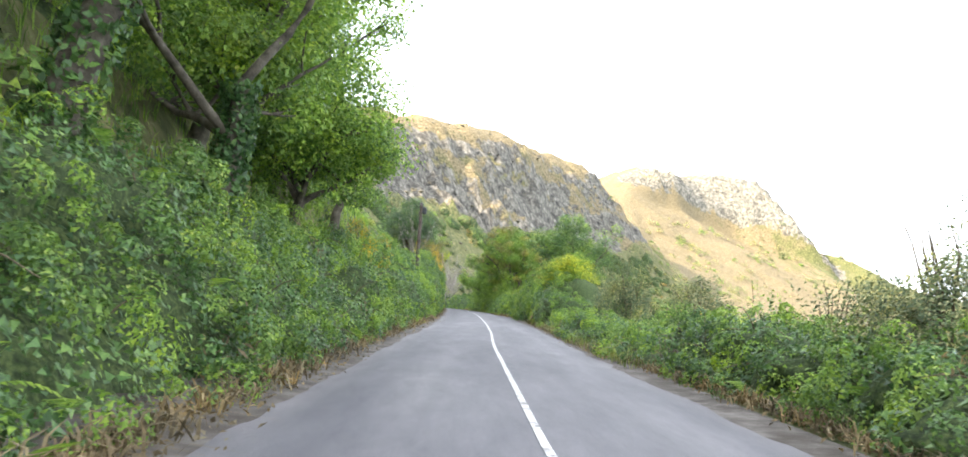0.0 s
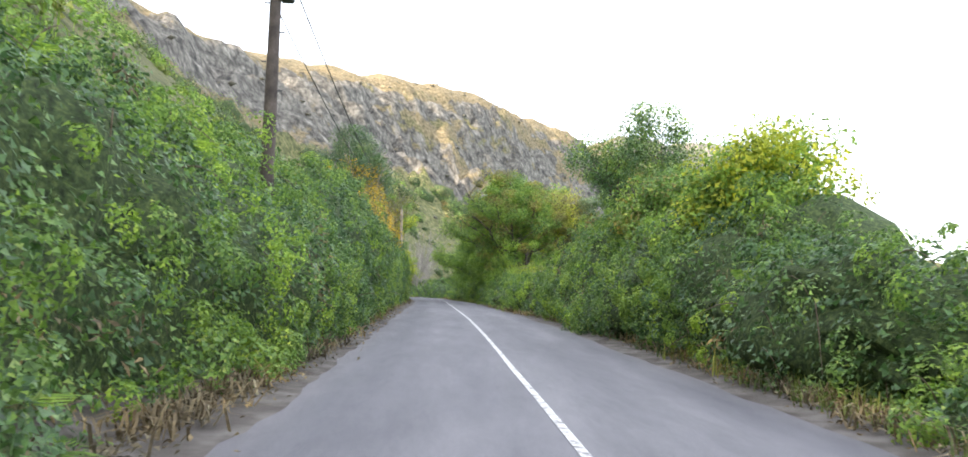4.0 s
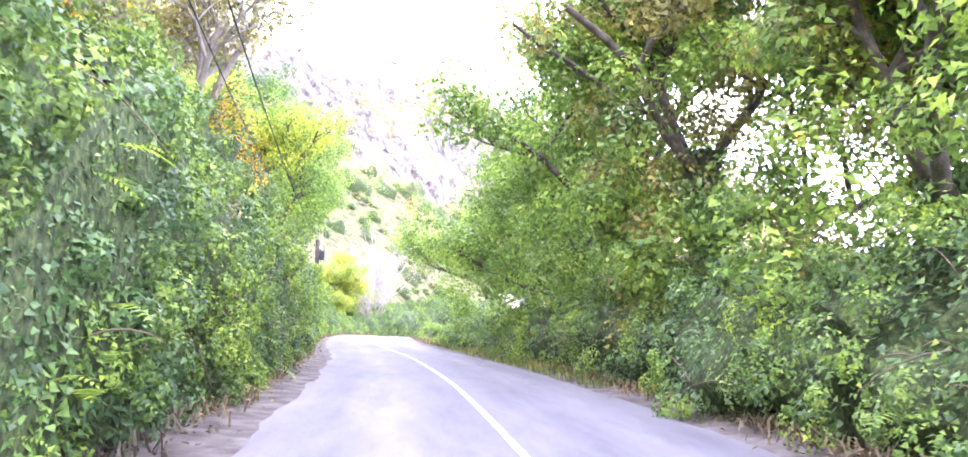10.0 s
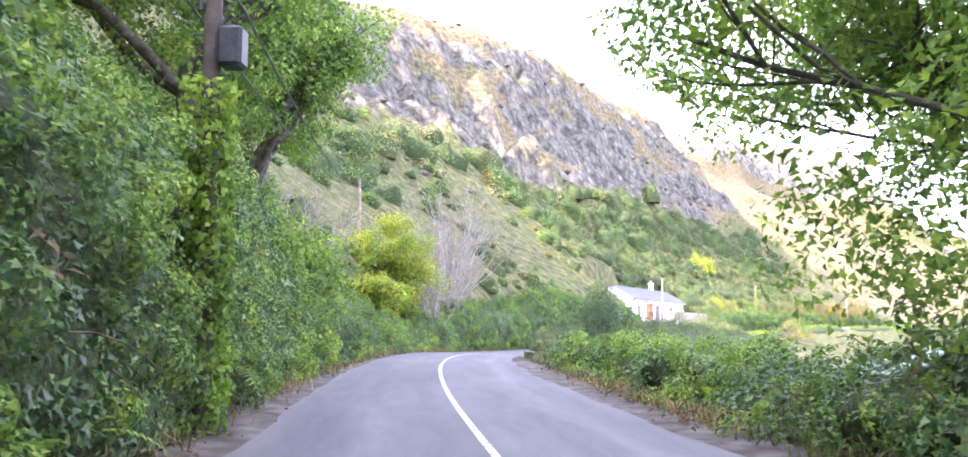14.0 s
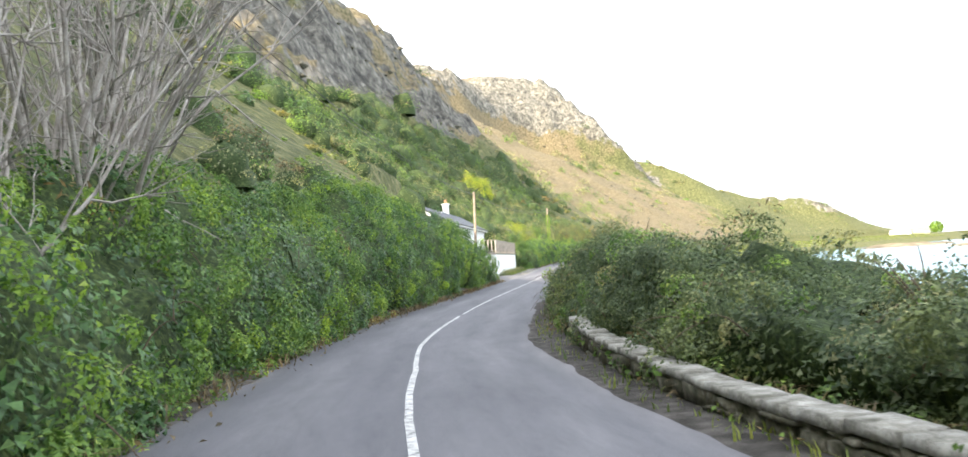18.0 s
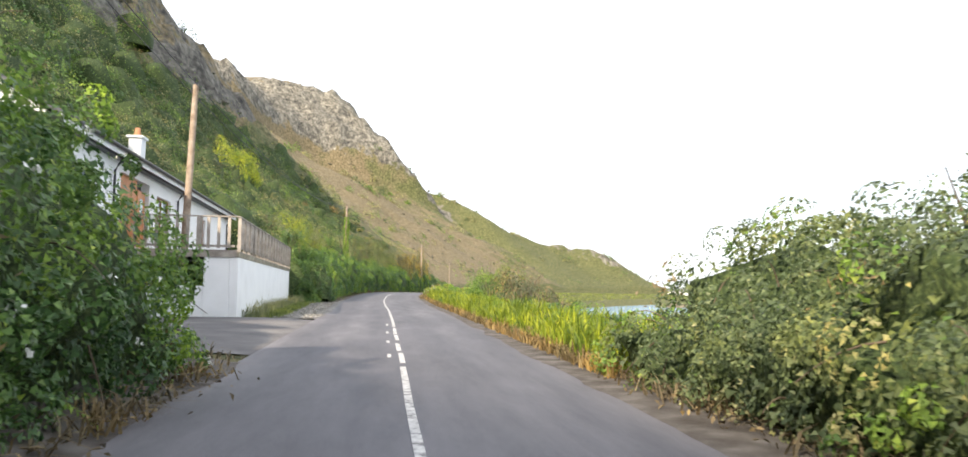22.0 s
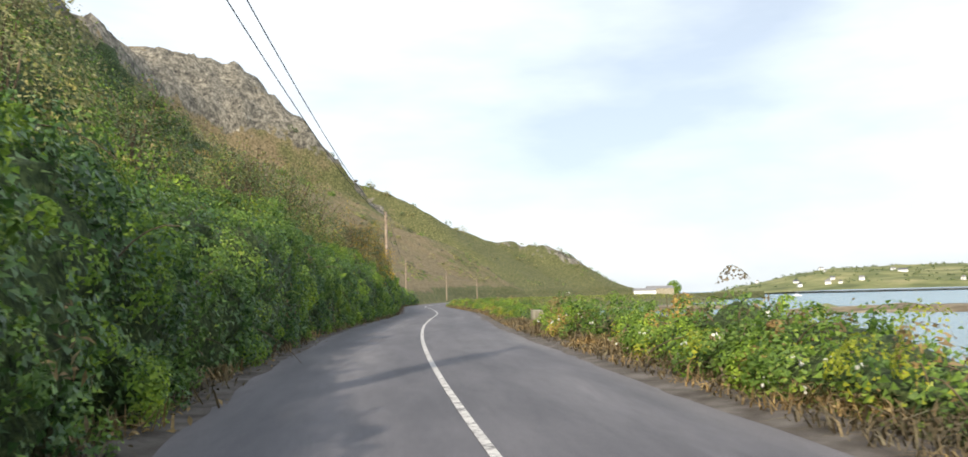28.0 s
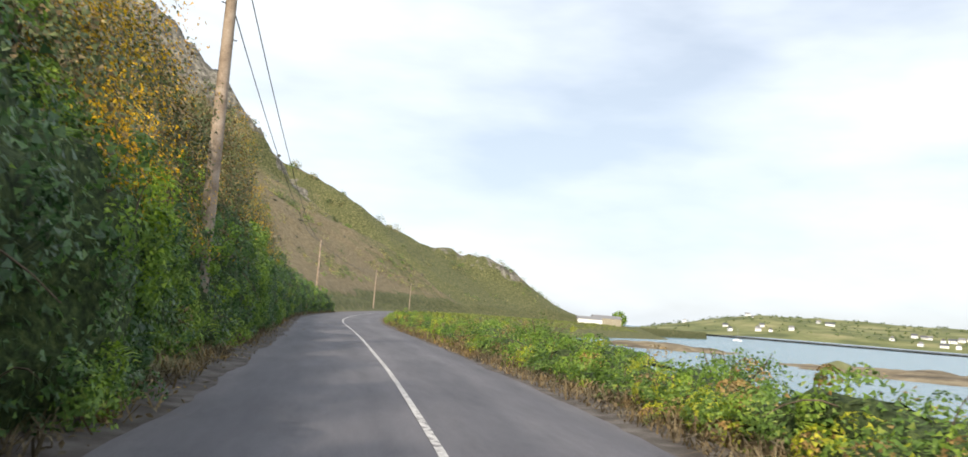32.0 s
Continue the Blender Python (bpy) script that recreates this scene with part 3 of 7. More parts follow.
ASPHALT, LAND, WATER = road_material(), ground_material(), water_material()
PAINT = noisy("worn_line_paint", [(0.36, (0.17, 0.165, 0.17)), (0.46, (0.42, 0.41, 0.41)), (0.6, (0.58, 0.57, 0.56))], 9.0, 0.65, 0.4, 60)
VERGE = noisy("grit_and_litter", [(0.34, (0.07, 0.059, 0.051)), (0.5, (0.115, 0.101, 0.092)), (0.66, (0.18, 0.163, 0.152))], 2.2, 0.95, 0.7, 130, detail=12.0)
SOIL = noisy("dark_soil", [(0.34, (0.028, 0.024, 0.02)), (0.5, (0.055, 0.048, 0.042)), (0.66, (0.11, 0.098, 0.088))], 3.5, 0.95, 0.8, 90, detail=12.0)
GRAVEL = noisy("gravel_edge", [(0.34, (0.12, 0.113, 0.105)), (0.5, (0.20, 0.19, 0.178)), (0.66, (0.30, 0.285, 0.265))], 2.0, 0.95, 0.8, 110, detail=12.0)
LAYBY = noisy("lay_by_grit", [(0.3, (0.11, 0.105, 0.11)), (0.5, (0.145, 0.138, 0.14)), (0.7, (0.20, 0.19, 0.185))], 0.7, 0.95, 0.5, 70, detail=12.0)
WHITEWALL = noisy("white_render", [(0.2, (0.76, 0.77, 0.77)), (0.5, (0.84, 0.85, 0.86)), (0.8, (0.87, 0.88, 0.88))], 0.9, 0.75, 0.25, 25)
CONCRETE = noisy("old_concrete", [(0.25, (0.19, 0.17, 0.12)), (0.5, (0.34, 0.31, 0.235)), (0.75, (0.47, 0.44, 0.36))], 1.4, 0.9, 0.5, 22)
STONE = noisy("lichen_stone", [(0.28, (0.035, 0.036, 0.022)), (0.45, (0.085, 0.08, 0.055)), (0.6, (0.15, 0.135, 0.10)), (0.75, (0.33, 0.31, 0.26))], 5.0, 0.95, 0.9, 26)
COPING = noisy("stone_coping", [(0.3, (0.12, 0.115, 0.09)), (0.45, (0.27, 0.255, 0.225)), (0.6, (0.40, 0.38, 0.345)), (0.75, (0.55, 0.53, 0.49))], 4.5, 0.95, 0.9, 28)
POLEWOOD = noisy("weathered_pole", [(0.25, (0.17, 0.125, 0.09)), (0.5, (0.33, 0.26, 0.20)), (0.75, (0.46, 0.38, 0.31))], 3.0, 0.85, 0.4, 30)
DARKPOLE = noisy("tarred_pole", [(0.3, (0.045, 0.035, 0.03)), (0.7, (0.12, 0.095, 0.08))], 3.0, 0.8, 0.4, 30)
DECKWOOD = noisy("grey_decking", [(0.25, (0.20, 0.175, 0.15)), (0.5, (0.33, 0.295, 0.26)), (0.75, (0.46, 0.42, 0.37))], 2.5, 0.85, 0.3, 35)
SLATE = noisy("slate", [(0.3, (0.06, 0.065, 0.08)), (0.7, (0.13, 0.135, 0.155))], 3.0, 0.6, 0.3, 30)
DARKPLASTIC = noisy("dark_gutter", [(0.3, (0.02, 0.022, 0.026)), (0.7, (0.05, 0.052, 0.058))], 5.0, 0.45, 0.05, 30)
DOORWOOD = noisy("orange_door_wood", [(0.3, (0.42, 0.14, 0.03)), (0.7, (0.58, 0.22, 0.06))], 2.0, 0.45, 0.1, 40)
BARK = noisy("bark", [(0.3, (0.045, 0.038, 0.03)), (0.55, (0.105, 0.09, 0.07)), (0.8, (0.20, 0.18, 0.15))], 5.0, 0.95, 0.8, 25)
DEADWOOD = noisy("grey_twigs", [(0.3, (0.22, 0.19, 0.17)), (0.7, (0.46, 0.42, 0.38))], 4.0, 0.9, 0.3, 30)
TWIG = noisy("brown_twigs", [(0.3, (0.07, 0.05, 0.035)), (0.7, (0.19, 0.145, 0.10))], 4.0, 0.9, 0.3, 30)
WIRE = noisy("cable", [(0.3, (0.012, 0.012, 0.013)), (0.7, (0.03, 0.03, 0.032))], 3.0, 0.5, 0.0, 30)
G_BRAMBLE = leafy("bramble_leaves", [(0.0, (0.046, 0.095, 0.025)), (0.45, (0.106, 0.199, 0.046)), (0.85, (0.221, 0.336, 0.073)), (1.0, (0.400, 0.440, 0.126))])
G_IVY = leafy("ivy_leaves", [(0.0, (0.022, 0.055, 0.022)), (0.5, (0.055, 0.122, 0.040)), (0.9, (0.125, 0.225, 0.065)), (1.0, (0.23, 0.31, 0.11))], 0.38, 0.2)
G_FERN = leafy("bright_leaves", [(0.0, (0.079, 0.149, 0.026)), (0.5, (0.184, 0.298, 0.052)), (1.0, (0.367, 0.473, 0.088))], 0.6, 0.4)
G_SYC = leafy("sycamore_leaves", [(0.0, (0.070, 0.141, 0.029)), (0.5, (0.171, 0.292, 0.052)), (1.0, (0.383, 0.483, 0.101))], 0.5, 0.4)
G_LIME = leafy("young_yellow_leaves", [(0.0, (0.20, 0.25, 0.03)), (0.5, (0.40, 0.43, 0.05)), (1.0, (0.60, 0.56, 0.08))], 0.55, 0.45)
G_DARK = leafy("thorn_leaves", [(0.0, (0.038, 0.058, 0.032)), (0.5, (0.092, 0.125, 0.060)), (0.9, (0.175, 0.215, 0.098)), (1.0, (0.31, 0.31, 0.19))], 0.6, 0.25)
G_GREY = leafy("grey_scrub_leaves", [(0.0, (0.13, 0.14, 0.072)), (0.5, (0.275, 0.262, 0.128)), (1.0, (0.47, 0.42, 0.25))], 0.7, 0.25)
G_BRONZE = leafy("bronze_leaves", [(0.0, (0.115, 0.115, 0.035)), (0.5, (0.235, 0.205, 0.065)), (1.0, (0.40, 0.34, 0.12))], 0.55, 0.4)
G_PINE = leafy("pine_needles", [(0.0, (0.049, 0.087, 0.055)), (0.6, (0.125, 0.178, 0.103)), (1.0, (0.251, 0.285, 0.182))], 0.6, 0.15)
G_GORSE = leafy("gorse_flowers", [(0.0, (0.420, 0.231, 0.008)), (0.5, (0.651, 0.378, 0.013)), (1.0, (0.788, 0.525, 0.032))], 0.6, 0.3)
G_DRY = leafy("dry_bracken", [(0.0, (0.135, 0.081, 0.038)), (0.5, (0.297, 0.189, 0.088)), (1.0, (0.513, 0.365, 0.189))], 0.85, 0.3)
G_GRASS = leafy("verge_grass", [(0.0, (0.075, 0.112, 0.025)), (0.5, (0.165, 0.205, 0.048)), (1.0, (0.36, 0.36, 0.12))], 0.6, 0.3)
G_IRIS = leafy("iris_blades", [(0.0, (0.06, 0.105, 0.013)), (0.5, (0.19, 0.25, 0.026)), (1.0, (0.46, 0.47, 0.055))], 0.45, 0.35)

# ---- land, sea, road ----
_sa = np.concatenate([np.arange(-60, 160, 4.0), np.arange(160, 248, 2.5), np.arange(248, 296, 1.5), np.arange(296, 480, 2.5), np.arange(480, 760, 3.5), np.arange(760, 960, 6.0), np.arange(960, 1090, 26.0)])
_da = np.concatenate([-np.array([2600, 1600, 1000, 700, 520, 400, 320, 270, 240, 220]), -np.arange(208, 100, -3.5), -np.arange(100, 20, -2.2),
                      -np.array([20, 17.5, 15, 13, 11, 9.5, 8, 7, 6.4, 6.05, 5.75, 5.3, 4.8, 4.3, 3.9, 3.5, 3.1, 2.5]), [0, 2.5, 3.1, 3.5, 4, 4.6, 5.4, 6.4, 7.5, 9, 11, 13, 16, 20, 25, 32, 40, 55, 90, 160, 400, 1200, 3800]])
_SS, _DD = np.meshgrid(_sa, _da, indexing="ij")
_gx, _gy = place(_SS, _DD)
_gz = ground_height(_SS, _DD) - 0.03
_gu = np.clip(-_DD, 0, None) / np.interp(_SS, HILL[:, 0], HILL[:, 1])
_nd, _ns = len(_da), len(_sa)
_i = np.arange(_ns - 1)[:, None] * _nd + np.arange(_nd - 1)[None]
_gf = np.stack([_i, _i + 1, _i + _nd + 1, _i + _nd], -1).reshape(-1, 4)
ground = new("ground", mesh_np("ground", np.stack([_gx, _gy, _gz], -1).reshape(-1, 3), _gf, LAND, True))
tagged(ground, "rocky hillside of grass, bracken and crags falling to the shore", "ground", kind="structure")
_att = ground.data.attributes.new("rock", "FLOAT", "POINT")
_att.data.foreach_set("value", (rock_amount(_SS, _gu) * (0.66 + 0.22 * (_SS > 540) + 0.36 * fbm(np.stack([_gx / 26.0, _gy / 26.0, _gz / 9.0], -1), 3)) + 0.45 * ((_DD > 10) & (_gz < SEA + 1.1))).astype(np.float32).ravel())
_att = ground.data.attributes.new("bracken", "FLOAT", "POINT")
_brk = (0.50 * np.exp(-((_SS - 560) / 130.0) ** 4) * (_gu > 0.05) + 0.34 * (_gu > 0.5) * (_SS > 120) * (_SS < 480) + 0.30 * (_gu > 0.85) + 0.25 * np.exp(-((_SS - 40) / 60.0) ** 2) * (_gu > 0.8)
        - 0.12 * np.exp(-((_SS - 800) / 70.0) ** 4) + 0.16)
_att.data.foreach_set("value", _brk.astype(np.float32).ravel())

_att = ground.data.attributes.new("pale", "FLOAT", "POINT")
_att.data.foreach_set("value", np.clip((_SS - 540) / 40, 0, 1).astype(np.float32).ravel())

sea = part_np("water", [(-4500, -1500, SEA), (4500, -1500, SEA), (4500, 4500, SEA), (-4500, 4500, SEA)], [(0, 1, 2, 3)], WATER)
tagged(sea, "calm pale blue sea of the bay", "sea", kind="structure")


def ribbon(name, s0, s1, d0, d1, lift, mat, step=2.0, cols=3, thick=0.0, wob=0.0):
    """A strip along the road between two offsets, lying on it."""
    s = np.arange(s0, s1 + 0.01, step)
    d = np.linspace(d0, d1, cols)
    ss, dd = np.meshgrid(s, d, indexing="ij")
    if wob:
        k = np.stack([ss * 0.5, 0 * ss + d0, 0 * ss], -1)
        dd = dd + wob * vnoise(k) * np.linspace(0 if d0 > -3 and d0 < 3 else 1, 1 if d0 > -3 and d0 < 3 else 0, cols)[None]
    dd = dd + np.sign(dd) * (half_width(ss) - 2.95) * np.clip((np.abs(dd) - 0.6) / 2.0, 0, 1) + middle(ss)
    x, y = place(ss, dd)
    z = crown(ss) - bank_slope(ss) * dd - 0.012 * np.abs(dd - middle(ss)) ** 1.2 + lift
    n = len(d)
    v = np.stack([x, y, z], -1).reshape(-1, 3)
    i = np.arange(len(s) - 1)[:, None] * n + np.arange(n - 1)[None]
    return v, np.stack([i, i + 1, i + n + 1, i + n], -1).reshape(-1, 4)


v, f = ribbon("road", -58, 560, -2.95, 2.95, 0.035, ASPHALT, 2.0, 13)
road = tagged(part_np("road", v, f, ASPHALT, smooth=True), "worn grey two-lane asphalt road with a crowned surface", "road", kind="structure")
_att = road.data.attributes.new("across", "FLOAT", "POINT")
_att.data.foreach_set("value", np.tile(np.linspace(0, 1, 13) * 0.93, len(v) // 13).astype(np.float32))
_att = road.data.attributes.new("along", "FLOAT", "POINT")
_att.data.foreach_set("value", np.repeat(np.arange(len(v) // 13) * 2.0, 13).astype(np.float32))

# painted centre line, worn, one length after another
LINES = thing("centre_line", "worn solid white centre line painted on the asphalt", "road marking", kind="structure")
for s0, s1, d0 in [(-58, 213.2, 0.0), (214.2, 248.4, 0.0), (248.8, 251.0, 0.01), (251.25, 254.0, -0.01), (254.3, 256.4, 0.01), (256.6, 260.2, 0.0), (260.4, 520, 0.0)]:
    v, f = ribbon("line", s0, s1, d0 - 0.046, d0 + 0.046, 0.041, PAINT, 1.0, 2)
    part_np("line", v, f, PAINT, LINES)
for s0 in (249.8, 253.4, 257.0, 261.2):
    v, f = ribbon("line", s0, s0 + 0.9, -0.24, -0.17, 0.041, PAINT, 0.8, 2)
    part_np("line", v, f, PAINT, LINES, "faded older dash beside the line")

def verge(s0, s1, a, b, grit, label):
    """Uneven grit beside the road, rising with the foot of the bank."""
    ss, tt = np.meshgrid(np.arange(s0, s1 + 0.01, 0.5), np.linspace(0, 1, 7), indexing="ij")
    sg = np.sign(a)
    rag = 0.10 * vnoise(np.stack([ss * 0.45, 0 * ss + a, 0 * ss], -1)) + 0.05 * vnoise(np.stack([ss * 1.7, 0 * ss + a, 0 * ss], -1))
    hw = half_width(ss)
    k = np.arange(7)[None]
    out = np.where(k < 3, np.array([-0.34, -0.12, 0.03, 0, 0, 0, 0]) + rag, 0.08 + (abs(b) - hw - 0.08) * (k - 2) / 4)
    dd = sg * (hw + out) + middle(ss)
    x, y = place(ss, dd)
    flat = crown(ss) - bank_slope(ss) * dd - 0.012 * np.abs(dd - middle(ss)) ** 1.2
    q = np.stack([x * 2.1, y * 2.1, 0 * x], -1)
    z = np.maximum(flat + np.array([0.0, 0.036, 0.044, 0.045, 0.035, 0.02, -0.05]) + 0.004 * vnoise(q * 2) * (k > 0) + 0.006 * vnoise(q * 0.5) * (k > 2), ground_height(ss, dd, False) + (0.02 - 0.07 * (k > 5)) * (k > 2) - 0.05 * (k < 3))
    i = np.arange(ss.shape[0] - 1)[:, None] * 7 + np.arange(6)[None]
    f = np.stack([i, i + 1, i + 8, i + 7], -1) if sg > 0 else np.stack([i, i + 7, i + 8, i + 1], -1)
    tagged(part_np("verge", np.stack([x, y, z], -1).reshape(-1, 3), f.reshape(-1, 4), grit, smooth=True), label, "verge", kind="structure")


verge(-58, 249, -2.9, -4.4, VERGE, "strip of grey-brown grit and leaf litter under the bank")
verge(-58, 172, 2.9, 3.75, VERGE, "strip of grey-brown grit and leaf litter at the seaward edge")
verge(172, 240, 2.9, 3.6, SOIL, "dark soil and leaf litter under the stone wall and scrub")
verge(240, 540, 2.9, 3.75, VERGE, "strip of brown grit and dead grass at the seaward edge")
verge(266, 297, -2.9, -4.55, GRAVEL, "pale gravel strip before the white wall")
verge(297, 540, -2.9, -3.6, VERGE, "strip of brown grit and dead grass under the bank")
# forecourt beside the white wall
_fs, _fd = np.meshgrid(np.linspace(250.8, 265.8, 12), np.concatenate([np.linspace(-13.0, -4.6, 6), [-4.0, -3.4, -3.0]]), indexing="ij")
_fx, _fy = place(_fs, _fd)
_fz = crown(_fs) + bank_slope(_fs) * 3.1 + np.interp(_fd, [-4.6, -3.0], [0.035, -0.05]) + 0.01 * vnoise(np.stack([_fs * 0.4, _fd * 0.4, 0 * _fs], -1)) * (_fd < -3.6)
_ii = np.arange(11)[:, None] * 9 + np.arange(8)[None]
tagged(part_np("forecourt", np.stack([_fx, _fy, _fz], -1).reshape(-1, 3), np.stack([_ii, _ii + 1, _ii + 10, _ii + 9], -1).reshape(-1, 4), LAYBY, smooth=True),
       "grey gravelled lay-by in front of the white wall", "lay-by", kind="structure")

# shade inside hedges and bushes put into a colour; also colours the terrace soil
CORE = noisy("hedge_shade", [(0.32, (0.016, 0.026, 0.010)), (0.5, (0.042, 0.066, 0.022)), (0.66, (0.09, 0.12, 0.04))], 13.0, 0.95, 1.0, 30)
UPRIGHT = [(0, 0), (-0.12, 0.2), (-0.08, 0.5), (0.4, 0.8), (1.0, 1.0), (1.4, 1.02), (2.0, 0.86), (2.5, -0.3)]
SLOPING = [(0, 0), (0.12, 0.22), (0.36, 0.5), (0.68, 0.78), (1.0, 1.0), (1.4, 1.06), (2.0, 1.0), (2.5, -0.3)]
WHITE_BLOSSOM = noisy("white_blossom", [(0.3, (0.62, 0.62, 0.58)), (0.7, (0.82, 0.82, 0.79))], 6.0, 0.7, 0.0, 30)
LITTER = leafy("leaf_litter", [(0.0, (0.075, 0.05, 0.03)), (0.5, (0.17, 0.115, 0.07)), (0.85, (0.27, 0.195, 0.125)), (1.0, (0.40, 0.32, 0.22))], 0.9, 0.1)


def stuff(name, v, f, mat, parent, label=""):
    ob = part_np(name, v, f, mat, parent, label)
    ob["kind"] = "stuff"
    return ob


def fronds_np(p, out, length, r, pairs=11):
    """Fern fronds: an arching spine with tapering leaflets on both sides."""
    n = len(p)
    L = (length * r.uniform(0.6, 1.3, n))[:, None, None]
    o = unit(out + r.normal(0, 0.55, (n, 3)) + np.array([0, 0, 0.55]))[:, None]
    sd = unit(np.cross(o[:, 0], np.array([0, 0, 1.0])))[:, None]
    t = np.linspace(0.08, 1, pairs)[None, :, None]
    spine = p[:, None] + o * L * t + np.array([0, 0, -0.62]) * L * t ** 2.2
    w = L * 0.27 * np.sin(np.pi * np.clip(t * 0.86 + 0.12, 0, 1)) ** 0.9
    fw = unit(o + np.array([0, 0, -0.9]) * t) * L * 0.075
    q = []
    for sg in (-1, 1):
        tip = spine + sg * sd * w + fw * 0.9 + np.array([0, 0, -0.12]) * w
        q.append(np.stack([spine - fw * 0.45, spine + fw * 0.45, tip + fw * 0.12, tip - fw * 0.12], 2))
    v = np.concatenate(q, 1).reshape(-1, 3)
    return v, np.arange(len(v)).reshape(-1, 4)


def hedge(s0, s1, side, foot, height, lean, top, mix, size=0.062, per_m2=250, label="", seed=0, stems=5, lump=0.55, dry=0.0, group="", ends=(-999, 999), slope=False, ferns=0.0, dead=0.35, blossom=0):
    """A length of roadside hedge: inside painted dark for its shade, leaves in domed clumps over a lumpy face and top,
    ferns, twigs, litter at its foot.
    """
    r = np.random.default_rng(1000 + seed)
    L = s1 - s0
    hs = height if isinstance(height, tuple) else (height, height)
    vary = slope == "inland"

    def prof(sl, ln):
        return np.array([(x * ln if x <= 1.0 else ln + (x - 1.0) * top, z) for x, z in (SLOPING if sl else UPRIGHT)])

    pu, ps = prof(False, 1.6 if vary else lean), prof(True, 2.5 if vary else lean)

    def surface(s, v, off):
        k = np.linspace(0, 1, len(pu))
        w = np.interp(s, [48, 68, 152, 168, 182, 200], [1, 0, 0, 1, 1, 0.0]) if vary else 1.0 * bool(slope)
        ft = np.interp(s, [200, 228, 260, 280], [foot, foot + 0.6, foot + 0.7, foot]) - 0.42 * np.exp(-((s - 109) / 3.0) ** 2) - 0.35 * np.exp(-((s - 149) / 2.0) ** 2) + 1.1 * np.exp(-((s - 389) / 5.0) ** 2) if vary else foot
        h = np.interp(s, [s0, s1], hs) * np.sqrt(np.clip(np.minimum(s - ends[0], ends[1] - s) / 2.2, 0.0, 1))
        out = np.interp(v, k, pu[:, 0]) * (1 - w) + w * np.interp(v, k, ps[:, 0]) + ft
        up = (np.interp(v, k, pu[:, 1]) * (1 - w) + w * np.interp(v, k, ps[:, 1])) * h
        nz = np.interp(v, k, [-0.05, 0.05, 0.2, 0.5, 0.8, 1.0, 0.7, 0.1]) * (1 - w) + w * np.interp(v, k, [0.3, 0.4, 0.5, 0.6, 0.8, 1.0, 0.8, 0.1])
        no = np.sqrt(1 - np.clip(nz, -1, 1) ** 2 + 1e-4)
        q = np.stack([s * 0.55, out * 0.6 + up * 0.7, 0 * s + side * 7.0], -1)
        b_ = (lump * 1.1 * (fbm(q * 0.8, 2) + 0.1) + 0.75 * np.abs(vnoise(q * 1.9 + 2.0)) - 0.2 + 0.3 * np.abs(vnoise(q * 4.6 + 7.0)) - 0.08 + off) * np.clip(h / 0.9, 0, 1)
        d = side * np.maximum(out - no * b_, (3.1 if side < 0 else 2.35) + 0.2 * (1 - v))
        x, y = place(s, d)
        z = crown(s) - bank_slope(s) * side * foot - 0.05 + up + nz * b_
        return x, y, np.maximum(z, ground_height(s, d, False) - 0.08), no, nz

    area = L * (np.mean(hs) * 1.05 + lean * 0.4 + top * (0.5 if np.mean(hs) < 3.0 else 0.15))
    vmax = 0.86 if np.mean(hs) < 3.0 else 0.68
    broad = np.mean(hs) < 3.0 and top > 2.0
    ob = thing("hedge", label, "hedge", group)
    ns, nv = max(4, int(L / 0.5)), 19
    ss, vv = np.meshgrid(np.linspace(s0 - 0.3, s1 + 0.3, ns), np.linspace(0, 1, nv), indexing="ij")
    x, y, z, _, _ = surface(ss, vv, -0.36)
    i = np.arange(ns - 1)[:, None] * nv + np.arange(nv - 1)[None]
    # closed sheet behind the leaves, painted dark so gaps read as shade
    part_np("core", np.stack([x, y, z], -1).reshape(-1, 3), np.stack([i, i + 1, i + nv + 1, i + nv], -1).reshape(-1, 4), CORE, ob, "sheet under the leaves, coloured dark for shade", True)

    def spots(n, k, spread):
        """Places on the face, gathered into patches."""
        s, vq = r.uniform(s0 - 0.2, s1 + 0.2, n * 3), r.uniform(0, vmax, n * 3)
        if broad:
            vq[: int(n * 1.3)] = r.uniform(0.48, vmax, int(n * 1.3))
        pn = fbm(np.stack([s * 0.38 + 31 * k, vq * 3.2 + 5 * k, 0 * s + 3.3 * k], -1), 2)
        keep = np.argsort(-(pn + r.normal(0, spread, n * 3)))[:n]
        return s[keep], vq[keep]

    def frame_at(s, no, nz):
        hd = np.interp(s, RS, RH)
        nr = np.stack([-side * no * np.cos(hd), -side * no * np.sin(hd), nz], -1)
        tg = np.stack([-np.sin(hd), np.cos(hd), 0 * hd], -1)
        return nr, tg, np.cross(nr, tg)

    # leaves all over the inside, in a darker colour as shade between clumps, then the growing clumps of each kind
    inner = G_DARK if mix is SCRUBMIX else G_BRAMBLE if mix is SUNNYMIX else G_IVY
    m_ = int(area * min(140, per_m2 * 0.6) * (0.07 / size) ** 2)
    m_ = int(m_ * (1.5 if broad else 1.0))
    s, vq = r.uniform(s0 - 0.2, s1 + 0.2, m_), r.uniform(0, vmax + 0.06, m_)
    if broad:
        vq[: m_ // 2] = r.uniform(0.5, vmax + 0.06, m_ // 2)
